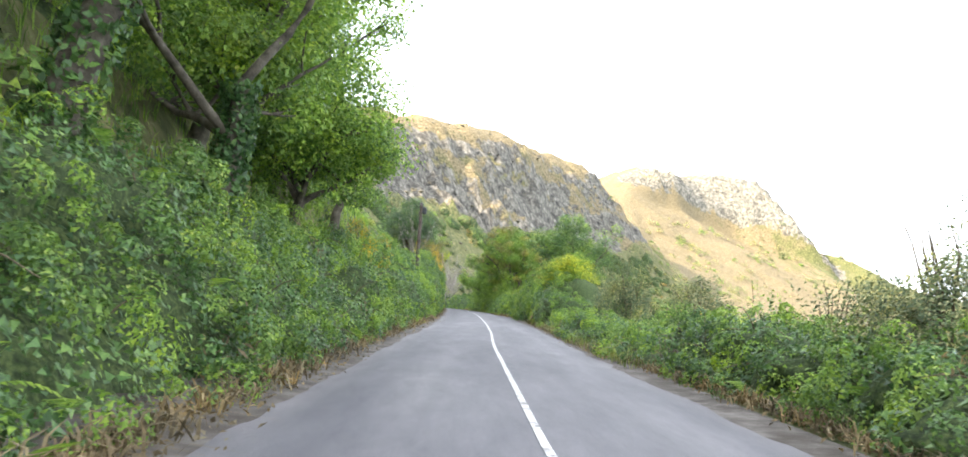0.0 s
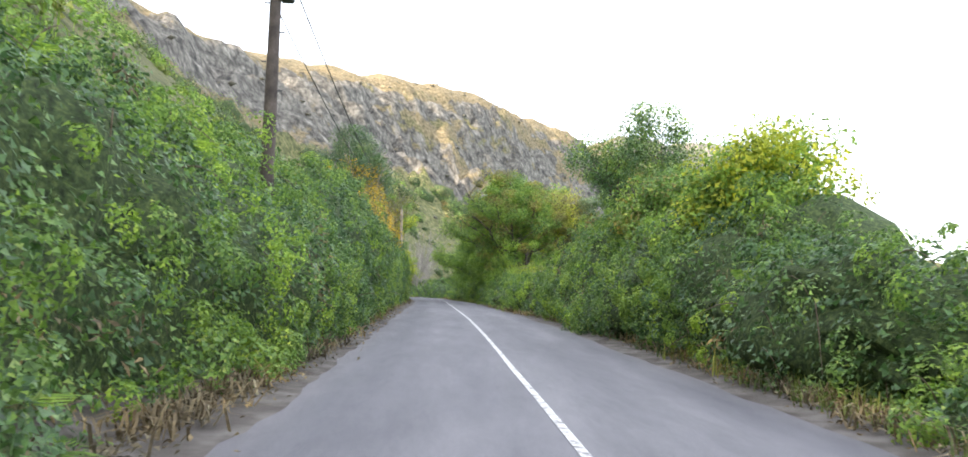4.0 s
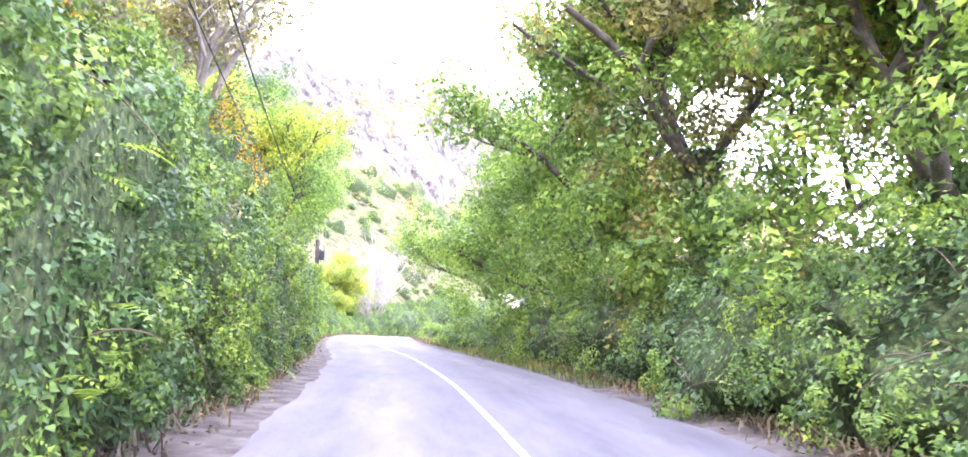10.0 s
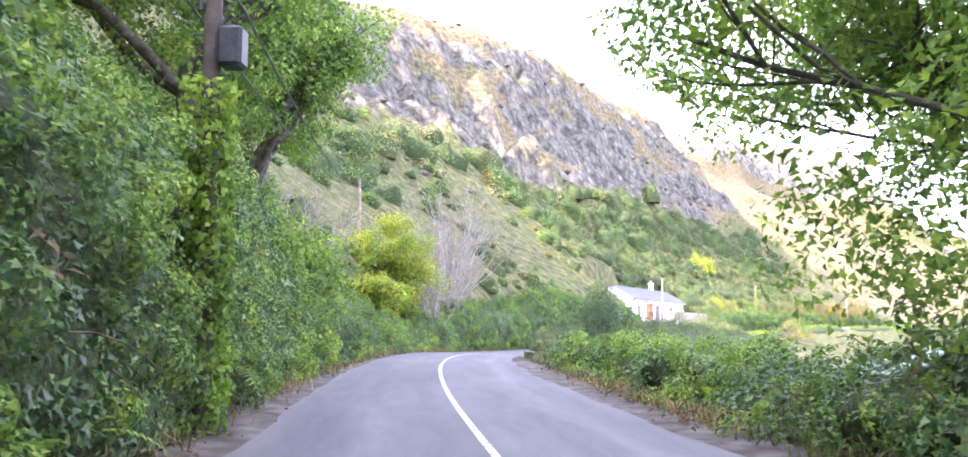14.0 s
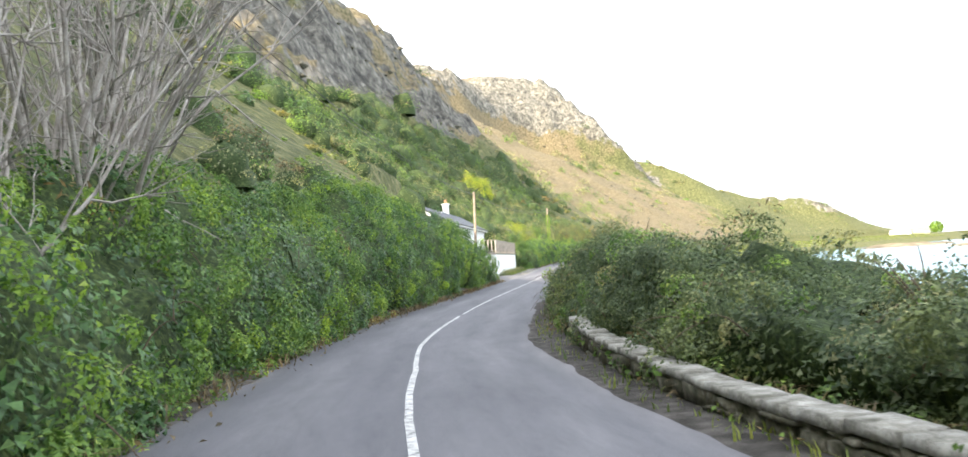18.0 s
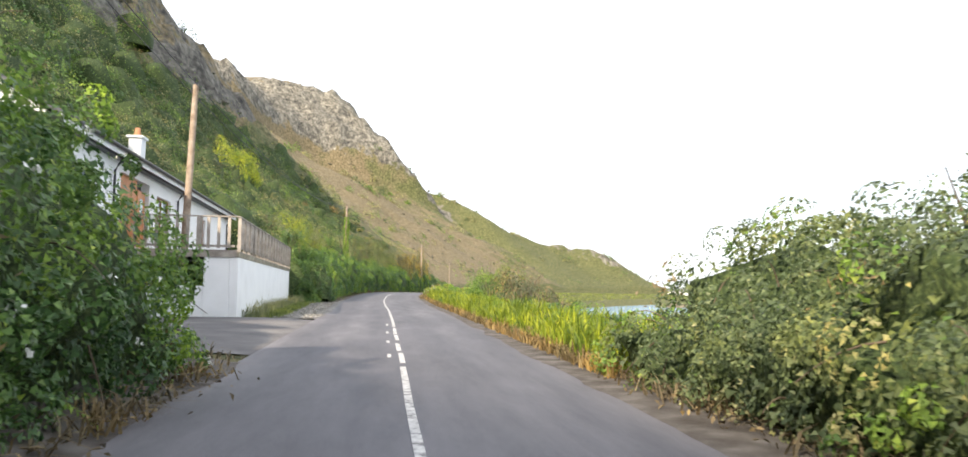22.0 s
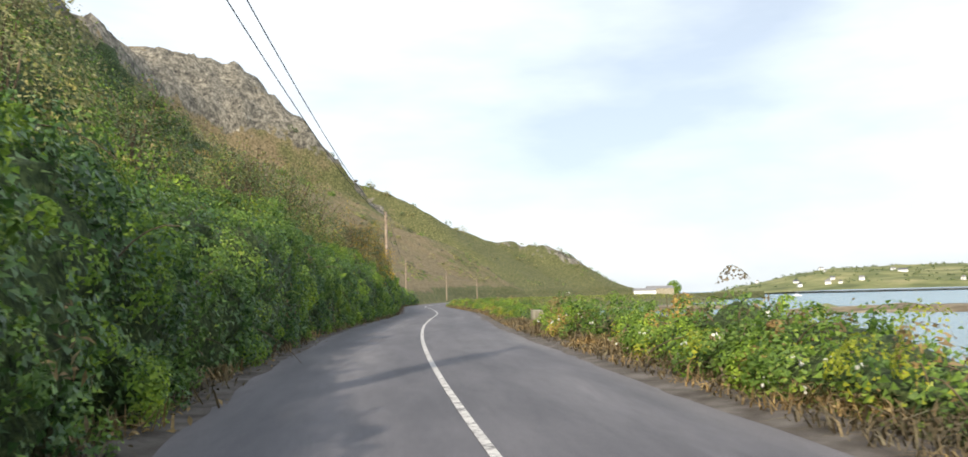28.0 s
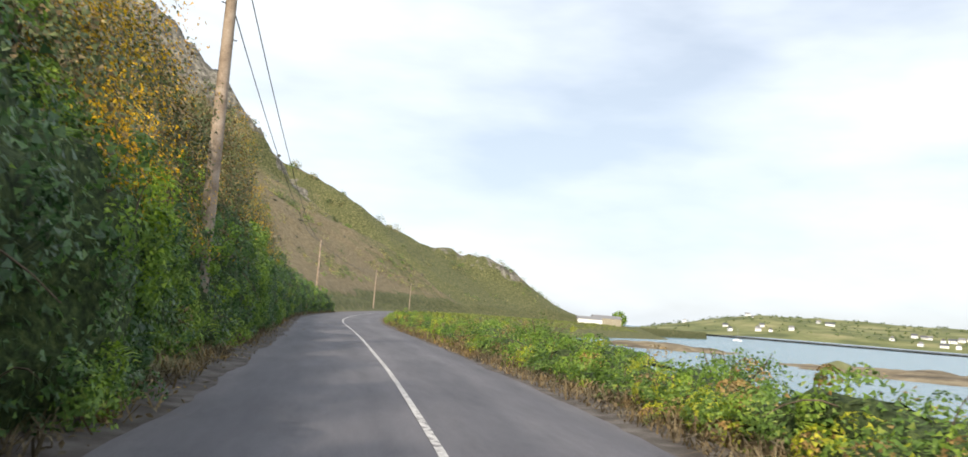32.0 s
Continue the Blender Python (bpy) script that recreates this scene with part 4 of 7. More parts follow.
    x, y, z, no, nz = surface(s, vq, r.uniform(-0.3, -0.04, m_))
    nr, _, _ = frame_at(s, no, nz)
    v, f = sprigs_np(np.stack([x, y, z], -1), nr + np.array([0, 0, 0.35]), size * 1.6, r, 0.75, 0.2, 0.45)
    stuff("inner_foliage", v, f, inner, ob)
    for k, (mat, share, sz, nm) in enumerate(mix):
        n = min(int(area * per_m2 * share / sz ** 2 * (0.084 / size) ** 2), int(area * 840))
        # a loose layer over everything
        m_ = int(n * 0.2)
        s, vq = spots(m_, k, 0.5)
        x, y, z, no, nz = surface(s, vq, r.uniform(-0.12, 0.06, m_))
        nr, _, _ = frame_at(s, no, nz)
        one = sprigs_np(np.stack([x, y, z], -1), nr + np.array([0, 0, 0.4]), size * sz, r, 0.72, 0.2, 0.5)
        # domed clumps standing out of it
        per = 105
        c_ = max(3, int(n * 0.95 / per))
        s, vq = spots(c_, k, 0.25)
        x, y, z, no, nz = surface(s, vq, r.uniform(-0.12, 0.22, c_))
        nr, tg, bt = frame_at(s, no, nz)
        rad = r.uniform(0.15, 0.40, c_)[:, None, None]
        a, rho = r.uniform(0, 2 * np.pi, (c_, per, 1)), np.sqrt(r.uniform(0, 1, (c_, per, 1)))
        disc = tg[:, None] * np.cos(a) * rho + bt[:, None] * np.sin(a) * rho
        p = np.stack([x, y, z], -1)[:, None] + disc * rad + nr[:, None] * rad * (0.95 * (1 - rho ** 2) - 0.12)
        two = sprigs_np(p.reshape(-1, 3), (nr[:, None] * (1.05 - rho) + disc * 1.2 + np.array([0, 0, 0.35])).reshape(-1, 3), size * sz, r, 0.72, 0.2, 0.3)
        v, f = merge_np([one, two])
        stuff(nm, v, f, mat, ob)
    if dead:
        c_ = max(2, int(area * 0.16 * dead))
        s, vq = spots(c_, 9, 0.1)
        x, y, z, no, nz = surface(s, vq, np.full(c_, 0.03))
        nr, tg, bt = frame_at(s, no, nz)
        m_ = 30
        p = np.stack([x, y, z], -1)[:, None] + (tg[:, None] * r.normal(0, 0.3, (c_, m_, 1)) + bt[:, None] * r.normal(0, 0.22, (c_, m_, 1)) + nr[:, None] * r.normal(0.02, 0.06, (c_, m_, 1)))
        v, f = leaves_np(p.reshape(-1, 3), np.repeat(nr, m_, 0), 0.16, r, 0.22, 0.9)
        stuff("dead_growth", v, f, LITTER, ob, "patches of dead brown growth")
    if ferns:
        n = int(area * ferns)
        s, vq = spots(n, 5, 0.12)
        keep = vq < 0.52
        s, vq = s[keep], vq[keep]
        x, y, z, no, nz = surface(s, vq, np.full(len(s), -0.02))
        nr, _, _ = frame_at(s, no, nz)
        v, f = fronds_np(np.stack([x, y, z], -1), nr, 0.5, r)
        stuff("fern_growth", v, f, G_FERN, ob, "arching fern fronds")
    if blossom:
        s, vq = r.uniform(s0, s1, blossom), r.uniform(0.1, 0.7, blossom)
        x, y, z, no, nz = surface(s, vq, np.full(blossom, 0.2))
        nr, _, _ = frame_at(s, no, nz)
        p = np.repeat(np.stack([x, y, z], -1), 5, 0) + r.normal(0, 0.035, (blossom * 5, 3))
        v, f = leaves_np(p, np.repeat(nr, 5, 0), 0.055, r, 0.9)
        stuff("blossom", v, f, WHITE_BLOSSOM, ob, "small white flowers")
    tubes = []
    for k in range(stems * 2):
        s, vq = r.uniform(s0, s1), r.uniform(0.1, 0.75)
        x, y, z, no, nz = surface(np.array([s]), np.array([vq]), np.array([-0.08]))
        p0 = np.array([x[0], y[0], z[0]])
        hd = float(np.interp(s, RS, RH))
        di = unit(np.array([-side * math.cos(hd) * r.uniform(0, 0.5), -side * math.sin(hd) * 0.4, r.uniform(-0.2, 0.9)]) + r.normal(0, 0.5, 3))
        tt = np.linspace(0, 1, 5)[:, None]
        ln = r.uniform(0.4, 1.1)
        pa = p0 + di * ln * tt + np.array([[0, 0, -0.45]]) * ln * tt ** 2
        tubes.append(tube_np(pa, np.linspace(0.011, 0.004, 5), 4))
    v, f = merge_np(tubes)
    stuff("bare_shoot_tangle", v, f, TWIG, ob)
    if dry:
        n = int(L * 32 * dry)
        s = r.uniform(s0, s1, n)
        keep = vnoise(np.stack([s * 0.9, 0 * s + side, 0 * s], -1)) + r.normal(0, 0.3, n) > -0.15
        s = s[keep]
        n = len(s)
        d = side * (foot + 0.12 - np.abs(r.normal(0, 0.24, n)))
        x, y = place(s, d)
        z = ground_height(s, d, False) + 0.02
        one = blades_np(np.stack([x, y, z], -1), 0.3, r, 1.6, 0.013)
        n = int(L * 30 * dry)
        s = r.uniform(s0, s1, n)
        d = side * (foot + 0.1 - np.abs(r.normal(0, 0.32, n)))
        x, y = place(s, d)
        two = leaves_np(np.stack([x, y, ground_height(s, d, False) + 0.06 + 0.05 * r.uniform(0, 1, n)], -1), np.tile([[0, 0, 1.0]], (n, 1)), 0.085, r, 0.5, 0.2, 0.5)
        v, f = merge_np([one, two])
        stuff("litter", v, f, LITTER, ob, "tangled dead grass and leaves")
    return ob


def runs(a, b, step, fn):
    k, s = 0, a
    while s < b - 0.1:
        e = min(b, s + step)
        fn(s, e, k)
        s, k = e, k + 1


LEFT_TOP = np.array([(-60, 2.9), (15, 3.0), (30, 3.1), (50, 3.7), (62, 4.2), (72, 4.7), (84, 4.9), (100, 5.0), (118, 5.0), (132, 4.8), (145, 4.6), (155, 4.3), (165, 3.3), (175, 2.6),
                     (186, 2.3), (196, 3.0), (204, 3.7), (216, 5.0), (230, 4.8), (240, 4.4), (245, 3.7), (249, 3.1), (289, 3.0), (296, 3.5), (330, 3.5), (360, 3.4), (378, 3.4), (392, 4.0), (425, 3.8), (470, 2.2)])
NARROW = [(G_BRAMBLE, 0.50, 1.0, "bramble_foliage"), (G_IVY, 0.34, 1.1, "ivy_foliage"), (G_FERN, 0.22, 0.95, "bright_foliage")]
DARKMIX = [(G_IVY, 0.52, 1.0, "ivy_foliage"), (G_BRAMBLE, 0.42, 1.0, "bramble_foliage"), (G_FERN, 0.12, 0.9, "bright_foliage")]
GREENMIX = [(G_BRAMBLE, 0.46, 1.0, "bramble_foliage"), (G_FERN, 0.40, 1.0, "bright_foliage"), (G_IVY, 0.20, 1.0, "ivy_foliage")]
SUNNYMIX = [(G_FERN, 0.46, 1.0, "bright_foliage"), (G_BRAMBLE, 0.30, 1.0, "bramble_foliage"), (G_DRY, 0.14, 0.9, "dry_foliage"), (G_LIME, 0.12, 0.9, "young_foliage")]
SCRUBMIX = [(G_DARK, 0.92, 0.85, "thorn_foliage"), (G_GREY, 0.05, 0.85, "grey_foliage"), (G_BRAMBLE, 0.16, 1.0, "bramble_foliage")]


def left_hedge(mix, label, lean, per=195, dry=1.0, slope=False, ferns=0.5, dead=0.35, blossom=0):
    def fn(a, b, k):
        h = (float(np.interp(a, LEFT_TOP[:, 0], LEFT_TOP[:, 1])), float(np.interp(b, LEFT_TOP[:, 0], LEFT_TOP[:, 1])))
        hedge(a, b, -1, 3.4, h, lean, 1.6, mix, per_m2=per, label=label, seed=int(a * 10), dry=dry, group="hedges on the inland bank", ends=(-999, 247.2) if b < 260 else (288.6, 999),
              slope="inland", ferns=ferns, dead=dead, blossom=blossom)
    return fn


runs(-24, 18, 6, left_hedge(NARROW, "bramble and ivy covering a shaded bank below trees", 2.2, ferns=0.8, dead=0.7, dry=2.2))
runs(18, 60, 6, left_hedge(GREENMIX, "tangled green bramble hedge on a sloping bank", 2.5, ferns=0.8, dead=1.0, dry=2.4))
runs(60, 112, 6, left_hedge(DARKMIX, "tall dense ivy and bramble bank with ferns above the road", 1.6, ferns=0.9))
runs(112, 160, 6, left_hedge(NARROW, "tall overgrown bank of bramble, fern and ivy", 1.6, ferns=0.9, dead=0.8))
runs(160, 190, 6, left_hedge(GREENMIX, "low bright green bramble bank with grass", 1.8, ferns=0.8))
runs(190, 236, 6, left_hedge(NARROW, "tall clipped hedge of ivy and bramble", 1.5, 205, ferns=0.2))
runs(236, 247, 5.5, left_hedge(NARROW, "end of a tall hedge dotted with small white flowers", 1.5, 205, ferns=0.2, blossom=26))
runs(289, 352, 6, left_hedge(NARROW, "steep bank of bramble and ivy in shade", 1.6, ferns=0.3, dead=0.6))
runs(352, 400, 6, left_hedge(GREENMIX, "steep dark green bank of ivy and bramble in shade", 1.6, ferns=0.3, dead=0.5))
runs(400, 470, 10, left_hedge(DARKMIX, "distant dark roadside hedge", 1.6, 70, ferns=0.0))

RIGHT = [  # from, to, height, foot, lean, top, mix, label
    (-24, 6, 1.1, 3.7, 0.6, 2.5, GREENMIX, "low roadside bramble and grass"),
    (6, 22, 1.2, 4.0, 0.9, 2.2, GREENMIX, "low brown-green scrub at the road edge"),
    (22, 52, 0.75, 3.7, 0.8, 3.0, GREENMIX, "low green verge growth with brown stems"),
    (52, 58, 2.0, 3.8, 0.8, 2.4, NARROW, "rounded bramble hedge beside the road"),
    (58, 82, 3.6, 3.9, 1.4, 3.0, GREENMIX, "high mixed hedge of thorn, bramble and ivy"),
    (82, 106, 1.7, 3.7, 0.9, 2.6, GREENMIX, "waist-high hedge of bramble with grass above"),
    (106, 132, 2.3, 3.9, 1.4, 3.0, NARROW, "tall bramble and ivy bank under roadside trees"),
    (132, 148, 1.4, 3.8, 1.1, 3.0, NARROW, "bramble and ivy bank under roadside trees"),
    (148, 176, 0.7, 3.3, 0.9, 3.4, GREENMIX, "low bank of nettle and bramble"),
    (176, 196, 0.9, 3.2, 0.5, 4.0, SCRUBMIX, "dark thorny scrub behind the stone wall"),
    (196, 205, 1.8, 3.3, 0.6, 4.0, SCRUBMIX, "dark thorny scrub behind the stone wall"),
    (205, 230, 2.1, 2.9, 1.4, 3.4, SCRUBMIX, "dense dark thorn scrub beside the road"),
    (230, 248, 1.9, 2.75, 1.8, 3.0, SCRUBMIX, "dense thorn scrub with brambles at its foot"),
    (247, 304, 0.42, 4.0, 0.5, 1.8, DARKMIX, "dark dock and bramble growing among the iris"),
    (304, 345.5, 0.68, 3.8, 0.6, 1.8, SUNNYMIX, "low sunlit bramble hedge with white blossom"),
    (357, 400, 0.55, 3.7, 0.6, 1.6, SUNNYMIX, "low sunlit bramble and fern hedge"),
    (400, 460, 0.6, 3.7, 0.8, 5.0, SUNNYMIX, "bright low roadside growth in the distance"),
]
for a, b, h, ft, ln, tp, mx, lb in RIGHT:
    runs(a, b, 6 if b < 400 else 12, lambda s, e, k: hedge(s, e, 1, ft, h, ln, tp, mx, per_m2=(185 if h > 0.9 else 250) if a < 400 else 70, label=lb, seed=int(s * 10) + 5, dry=2.2 if b < 60 else 1.4, lump=0.42,
                                                            group="hedges on the seaward side", stems=6, ends=(a - (0.3 if a in (304, 357) else 0.9), b + (0.3 if b in (248, 345.5) else 0.9)), ferns=0.5 if mx is not SCRUBMIX else 0.0, dead=0.8, slope=h < 1.3, blossom=10 if a == 304 else 0))


# ---- trees and shrubs ----
def cluster_np(centre, radius, n, size, r, flat=0.7, droop=0.25):
    q = unit(r.normal(0, 1, (n, 3))) * (r.uniform(0.25, 1.0, n) ** 0.5)[:, None]
    p = centre + q * np.array([radius, radius, radius * flat])
    return sprigs_np(p, q + np.array([[0, 0, 0.45]]), size, r, 0.72, droop, 0.45)


def branch(p, di, length, rad, level, r, tubes, tips, up=0.15, wild=0.35):
    n = 6
    pts = [np.array(p, float)]
    d_ = unit(np.array(di, float))
    for k in range(n - 1):
        d_ = unit(d_ + r.normal(0, wild * 0.45, 3) + np.array([0, 0, up * 0.3]))
        pts.append(pts[-1] + d_ * length / (n - 1))
    pts = np.array(pts)
    tubes.append(tube_np(pts, np.linspace(rad, rad * 0.5, n), 7 if level == 0 else 5))
    if level >= 2:
        tips.append(pts[-1])
        tips.append(pts[3])
        return
    for k in range(int(r.integers(4, 6)) if level == 0 else int(r.integers(3, 5))):
        t = r.uniform(0.45, 1.0) if level == 0 else r.uniform(0.3, 1.0)
        q = pts[min(n - 1, int(t * (n - 1)))]
        az = r.uniform(0, 2 * np.pi)
        side = np.array([math.cos(az), math.sin(az), r.uniform(0.0, 0.7)])
        branch(q, unit(side * 0.9 + d_ * 0.55), length * r.uniform(0.5, 0.75), rad * 0.5, level + 1, r, tubes, tips, up, wild)


def tree(s, d, height, mats, label, seed, spread=1.0, leaf=0.17, per_tip=75, clump=0.85, trunk_r=0.2, lean=(0, 0), ivy=0.0, trunk_mat=None, fork=0.33, up=0.15, z=None, category="tree", group="roadside trees", mass=None):
    r = np.random.default_rng(5000 + seed)
    x, y = (float(v_) for v_ in place(s, d))
    gz = float(ground_height(s, d, False)) if z is None else z
    ob = thing("tree", label, category, group, at=(x, y, gz - 0.15))
    tubes, tips = [], []
    per_tip = int(per_tip * 1.8)
    leaf = leaf * 0.72
    th = height * fork
    n = 7
    tt = np.linspace(0, 1, n)[:, None]
    base = tt * np.array([[lean[0] * th, lean[1] * th, th]]) + np.cumsum(r.normal(0, 0.05, (n, 3)), 0) * np.array([[1, 1, 0]])
    tubes.append(tube_np(base, trunk_r * np.linspace(1.25, 0.8, n), 10))
    for k in range(int(r.integers(4, 6))):
        az = 2 * np.pi * (k + r.uniform(0, 0.6)) / 5
        hz = spread * r.uniform(0.4, 1.0)
        branch(base[int(r.integers(4, 7))], unit(np.array([math.cos(az) * hz, math.sin(az) * hz, r.uniform(0.55, 1.25)])), height * r.uniform(0.34, 0.5), trunk_r * 0.55, 0, r, tubes, tips, up)
    v, f = merge_np(tubes)
    top = v[:, 2].max()
    part_np("trunk", v, f, trunk_mat or BARK, ob, "branching trunk and limbs", True)
    if ivy:
        m = int(1400 * ivy)
        k = r.uniform(0, 1, m)
        c = np.stack([np.interp(k, tt[:, 0], base[:, j]) for j in range(3)], -1)
        c[:, 2] *= 1.0
        a = r.uniform(0, 2 * np.pi, m)
        o = np.stack([np.cos(a), np.sin(a), 0 * a], -1)
        v, f = leaves_np(c + o * (trunk_r * 1.2 + r.uniform(0, 0.16, m))[:, None], o, 0.14, r)
        part_np("ivy", v, f, G_IVY, ob, "ivy wrapped round the trunk")
    tips = np.array(tips)
    if mass:
        # foliage hanging all round, from low down to the top: radius, from, to, how many sprays
        mr, z0_, z1_, mn = mass
        zz, az = r.uniform(0, 1, mn), r.uniform(0, 2 * np.pi, mn)
        wide = np.sin(np.pi * np.clip(0.16 + 0.78 * zz, 0, 1)) ** 0.7
        lob = 1 + 0.35 * fbm(np.stack([np.cos(az) * 1.6, np.sin(az) * 1.6, zz * 3.0 + seed], -1), 2)
        rr = mr * wide * lob * r.uniform(0.55, 1.0, mn)
        c0 = base[-1]
        tips = np.concatenate([tips, np.stack([c0[0] + rr * np.cos(az), c0[1] + rr * np.sin(az), z0_ + (z1_ - z0_) * zz], -1)])
    if len(mats):
        pick = r.integers(0, len(mats), len(tips))
        for k, (mat, nm) in enumerate(mats):
            cl = [cluster_np(t_, clump * r.uniform(0.7, 1.3), per_tip, leaf, r) for t_ in tips[pick == k]]
            if cl:
                v, f = merge_np(cl)
                part_np(nm, v, f, mat, ob)["kind"] = "stuff"
    return ob


def shrub(s, d, height, width, mats, label, seed, leaf=0.12, n=1500, name="shrub", group="shrubs", twigs=10, z=None, ragged=0.35):
    """A bush: an uneven dome of leaves on branching stems."""
    r = np.random.default_rng(9000 + seed)
    x, y = (float(v_) for v_ in place(s, d))
    gz = float(ground_height(s, d, False)) if z is None else z
    ob = thing(name, label, "bush", group, at=(x, y, gz - 0.1))
    tubes = []
    for k in range(twigs):
        az = r.uniform(0, 2 * np.pi)
        tip = np.array([math.cos(az) * width * 0.45 * r.uniform(0.2, 1), math.sin(az) * width * 0.45 * r.uniform(0.2, 1), height * r.uniform(0.7, 1.02)])
        t = np.linspace(0, 1, 5)[:, None]
        tubes.append(tube_np(tip * t + np.array([[0, 0, 1.0]]) * height * 0.15 * np.sin(t * 3.1) + r.normal(0, 0.04, (5, 3)) * t, np.linspace(0.035, 0.006, 5), 5))
    v, f = merge_np(tubes)
    part_np("twig_frame", v, f, TWIG, ob)
    for k, (mat, share, nm) in enumerate(mats):
        m = int(n * share * 1.9)
        q = unit(r.normal(0, 1, (m, 3)))
        q[:, 2] = np.abs(q[:, 2]) * 1.0 - 0.05
        lob = 1 + ragged * (fbm(q * 2.2 + seed * 1.7, 3))
        rad = lob * (r.uniform(0.45, 1.0, m) ** 0.35)
        p = q * np.array([width * 0.5, width * 0.5, height]) * rad[:, None]
        if nm == "flower_mass":
            # flowers crowd together on the outer shoots
            on = np.repeat(np.argsort(-(fbm(q * 1.6 + seed * 2.3, 2) + r.normal(0, 0.08, m)))[: int(m * 0.4)], 3)
            p, q = p[on] * 1.05 + r.normal(0, 0.05, (len(on), 3)), q[on]
        v, f = sprigs_np(p, q + np.array([[0, 0, 0.3]]), leaf * (0.5 if nm == "flower_mass" else 0.74), r, 0.66, 0.2, 0.45)
        part_np(nm, v, f, mat, ob)["kind"] = "stuff"
    return ob


# third leaf set is darker: crown shade put into the colour of random clusters
SYC = [(G_SYC, "crown"), (G_SYC, "crown_side"), (G_BRAMBLE, "shade_coloured_crown")]
# inland: trees leaning over the bank at the start
tree(11, -6.6, 9.0, [(G_BRAMBLE, "crown"), (G_SYC, "crown_side")], "dark old tree with ivied trunk leaning over the bank", 1, 1.15, trunk_r=0.27, ivy=1.0, per_tip=100, fork=0.42, lean=(0.12, 0.1), mass=(2.6, 4.0, 8.5, 30))
tree(15, -5.4, 8.0, [(G_SYC, "crown"), (G_BRAMBLE, "crown_side")], "ivy-covered tree growing out of the roadside bank", 2, 1.1, trunk_r=0.2, ivy=1.4, per_tip=110, fork=0.45, lean=(0.05, 0.25))
tree(24, -8.4, 9.0, [(G_SYC, "crown"), (G_BRAMBLE, "crown_side")], "spreading green tree on the bank above the road", 3, 1.2, per_tip=90, lean=(0.1, 0.2), mass=(3.2, 1.4, 6.4, 80))
tree(31, -8.0, 8.5, [(G_SYC, "crown"), (G_FERN, "young_leaves")], "light green young-leaved tree on the bank", 4, 1.1, per_tip=80, mass=(2.4, 1.0, 5.5, 56))
tree(37, -7.2, 7.0, [(G_BRAMBLE, "crown"), (G_FERN, "young_leaves")], "spreading thin-topped tree over the bank", 14, 1.2, per_tip=46, lean=(0.15, 0.15))
tree(27, -6.6, 7.0, [(G_SYC, "crown"), (G_BRAMBLE, "crown_side"), (G_FERN, "young_leaves")], "low-hanging green tree over the grassy bank", 50, 1.2, per_tip=90, fork=0.22, mass=(3.4, 1.5, 6.8, 110), lean=(0.1, 0.1))
tree(20, -7.6, 7.5, [(G_SYC, "crown"), (G_FERN, "crown_side")], "bright green tree over the grassy bank", 52, 1.2, per_tip=90, fork=0.35, mass=(3.6, 1.8, 7.6, 130), lean=(0.15, 0.1))
tree(2, -7.4, 9.0, [(G_BRAMBLE, "crown"), (G_SYC, "crown_side")], "dark spreading tree on the bank", 5, 1.2, per_tip=90, ivy=0.8)
# inland, further on
tree(113, -8.2, 9.5, [(G_PINE, "crown"), (G_IVY, "crown_side")], "dark evergreen tree on the bank", 6, 0.7, per_tip=110, fork=0.2, mass=(2.6, 0.8, 8.6, 90))
tree(119, -8.6, 9.5, [(G_PINE, "crown"), (G_IVY, "crown_side")], "dark blue-green evergreen tree on the bank", 16, 0.7, per_tip=110, fork=0.2, mass=(2.4, 0.5, 8.4, 80))
tree(129, -7.5, 8.6, [(G_GREY, "crown"), (G_LIME, "young_leaves")], "thin-leaved scrubby tree on the bank", 7, 0.8, per_tip=40, trunk_mat=DEADWOOD, mass=(1.8, 0.5, 5.0, 26))
tree(123, -5.8, 7.0, [(G_BRONZE, "crown"), (G_GREY, "crown_side")], "half-bare tree reaching over the road", 8, 1.1, per_tip=22, trunk_mat=DEADWOOD, lean=(0.25, 0))
tree(136, -6.2, 7.5, [(G_LIME, "crown"), (G_SYC, "crown_side")], "bright green tree leaning from the bank", 18, 1.0, per_tip=80, lean=(0.15, 0.1), mass=(2.4, 0.5, 6.0, 40))
tree(151, -9.0, 11.5, [(G_IVY, "crown"), (G_PINE, "crown_side")], "dark evergreen tree behind the sycamores", 19, 0.9, per_tip=120, mass=(2.8, 1.5, 10.0, 70))
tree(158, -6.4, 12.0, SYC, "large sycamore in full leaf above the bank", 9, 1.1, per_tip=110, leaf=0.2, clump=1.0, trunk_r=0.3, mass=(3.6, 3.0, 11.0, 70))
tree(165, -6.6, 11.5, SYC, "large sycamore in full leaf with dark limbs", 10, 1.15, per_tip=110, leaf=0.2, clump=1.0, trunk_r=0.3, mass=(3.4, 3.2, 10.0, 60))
tree(161, -4.6, 5.0, [(G_BRAMBLE, "crown"), (G_SYC, "crown_side")], "low sycamore growth beside the utility pole", 11, 1.1, per_tip=80, leaf=0.17, trunk_r=0.14, fork=0.2, mass=(1.6, 0.4, 4.0, 30))
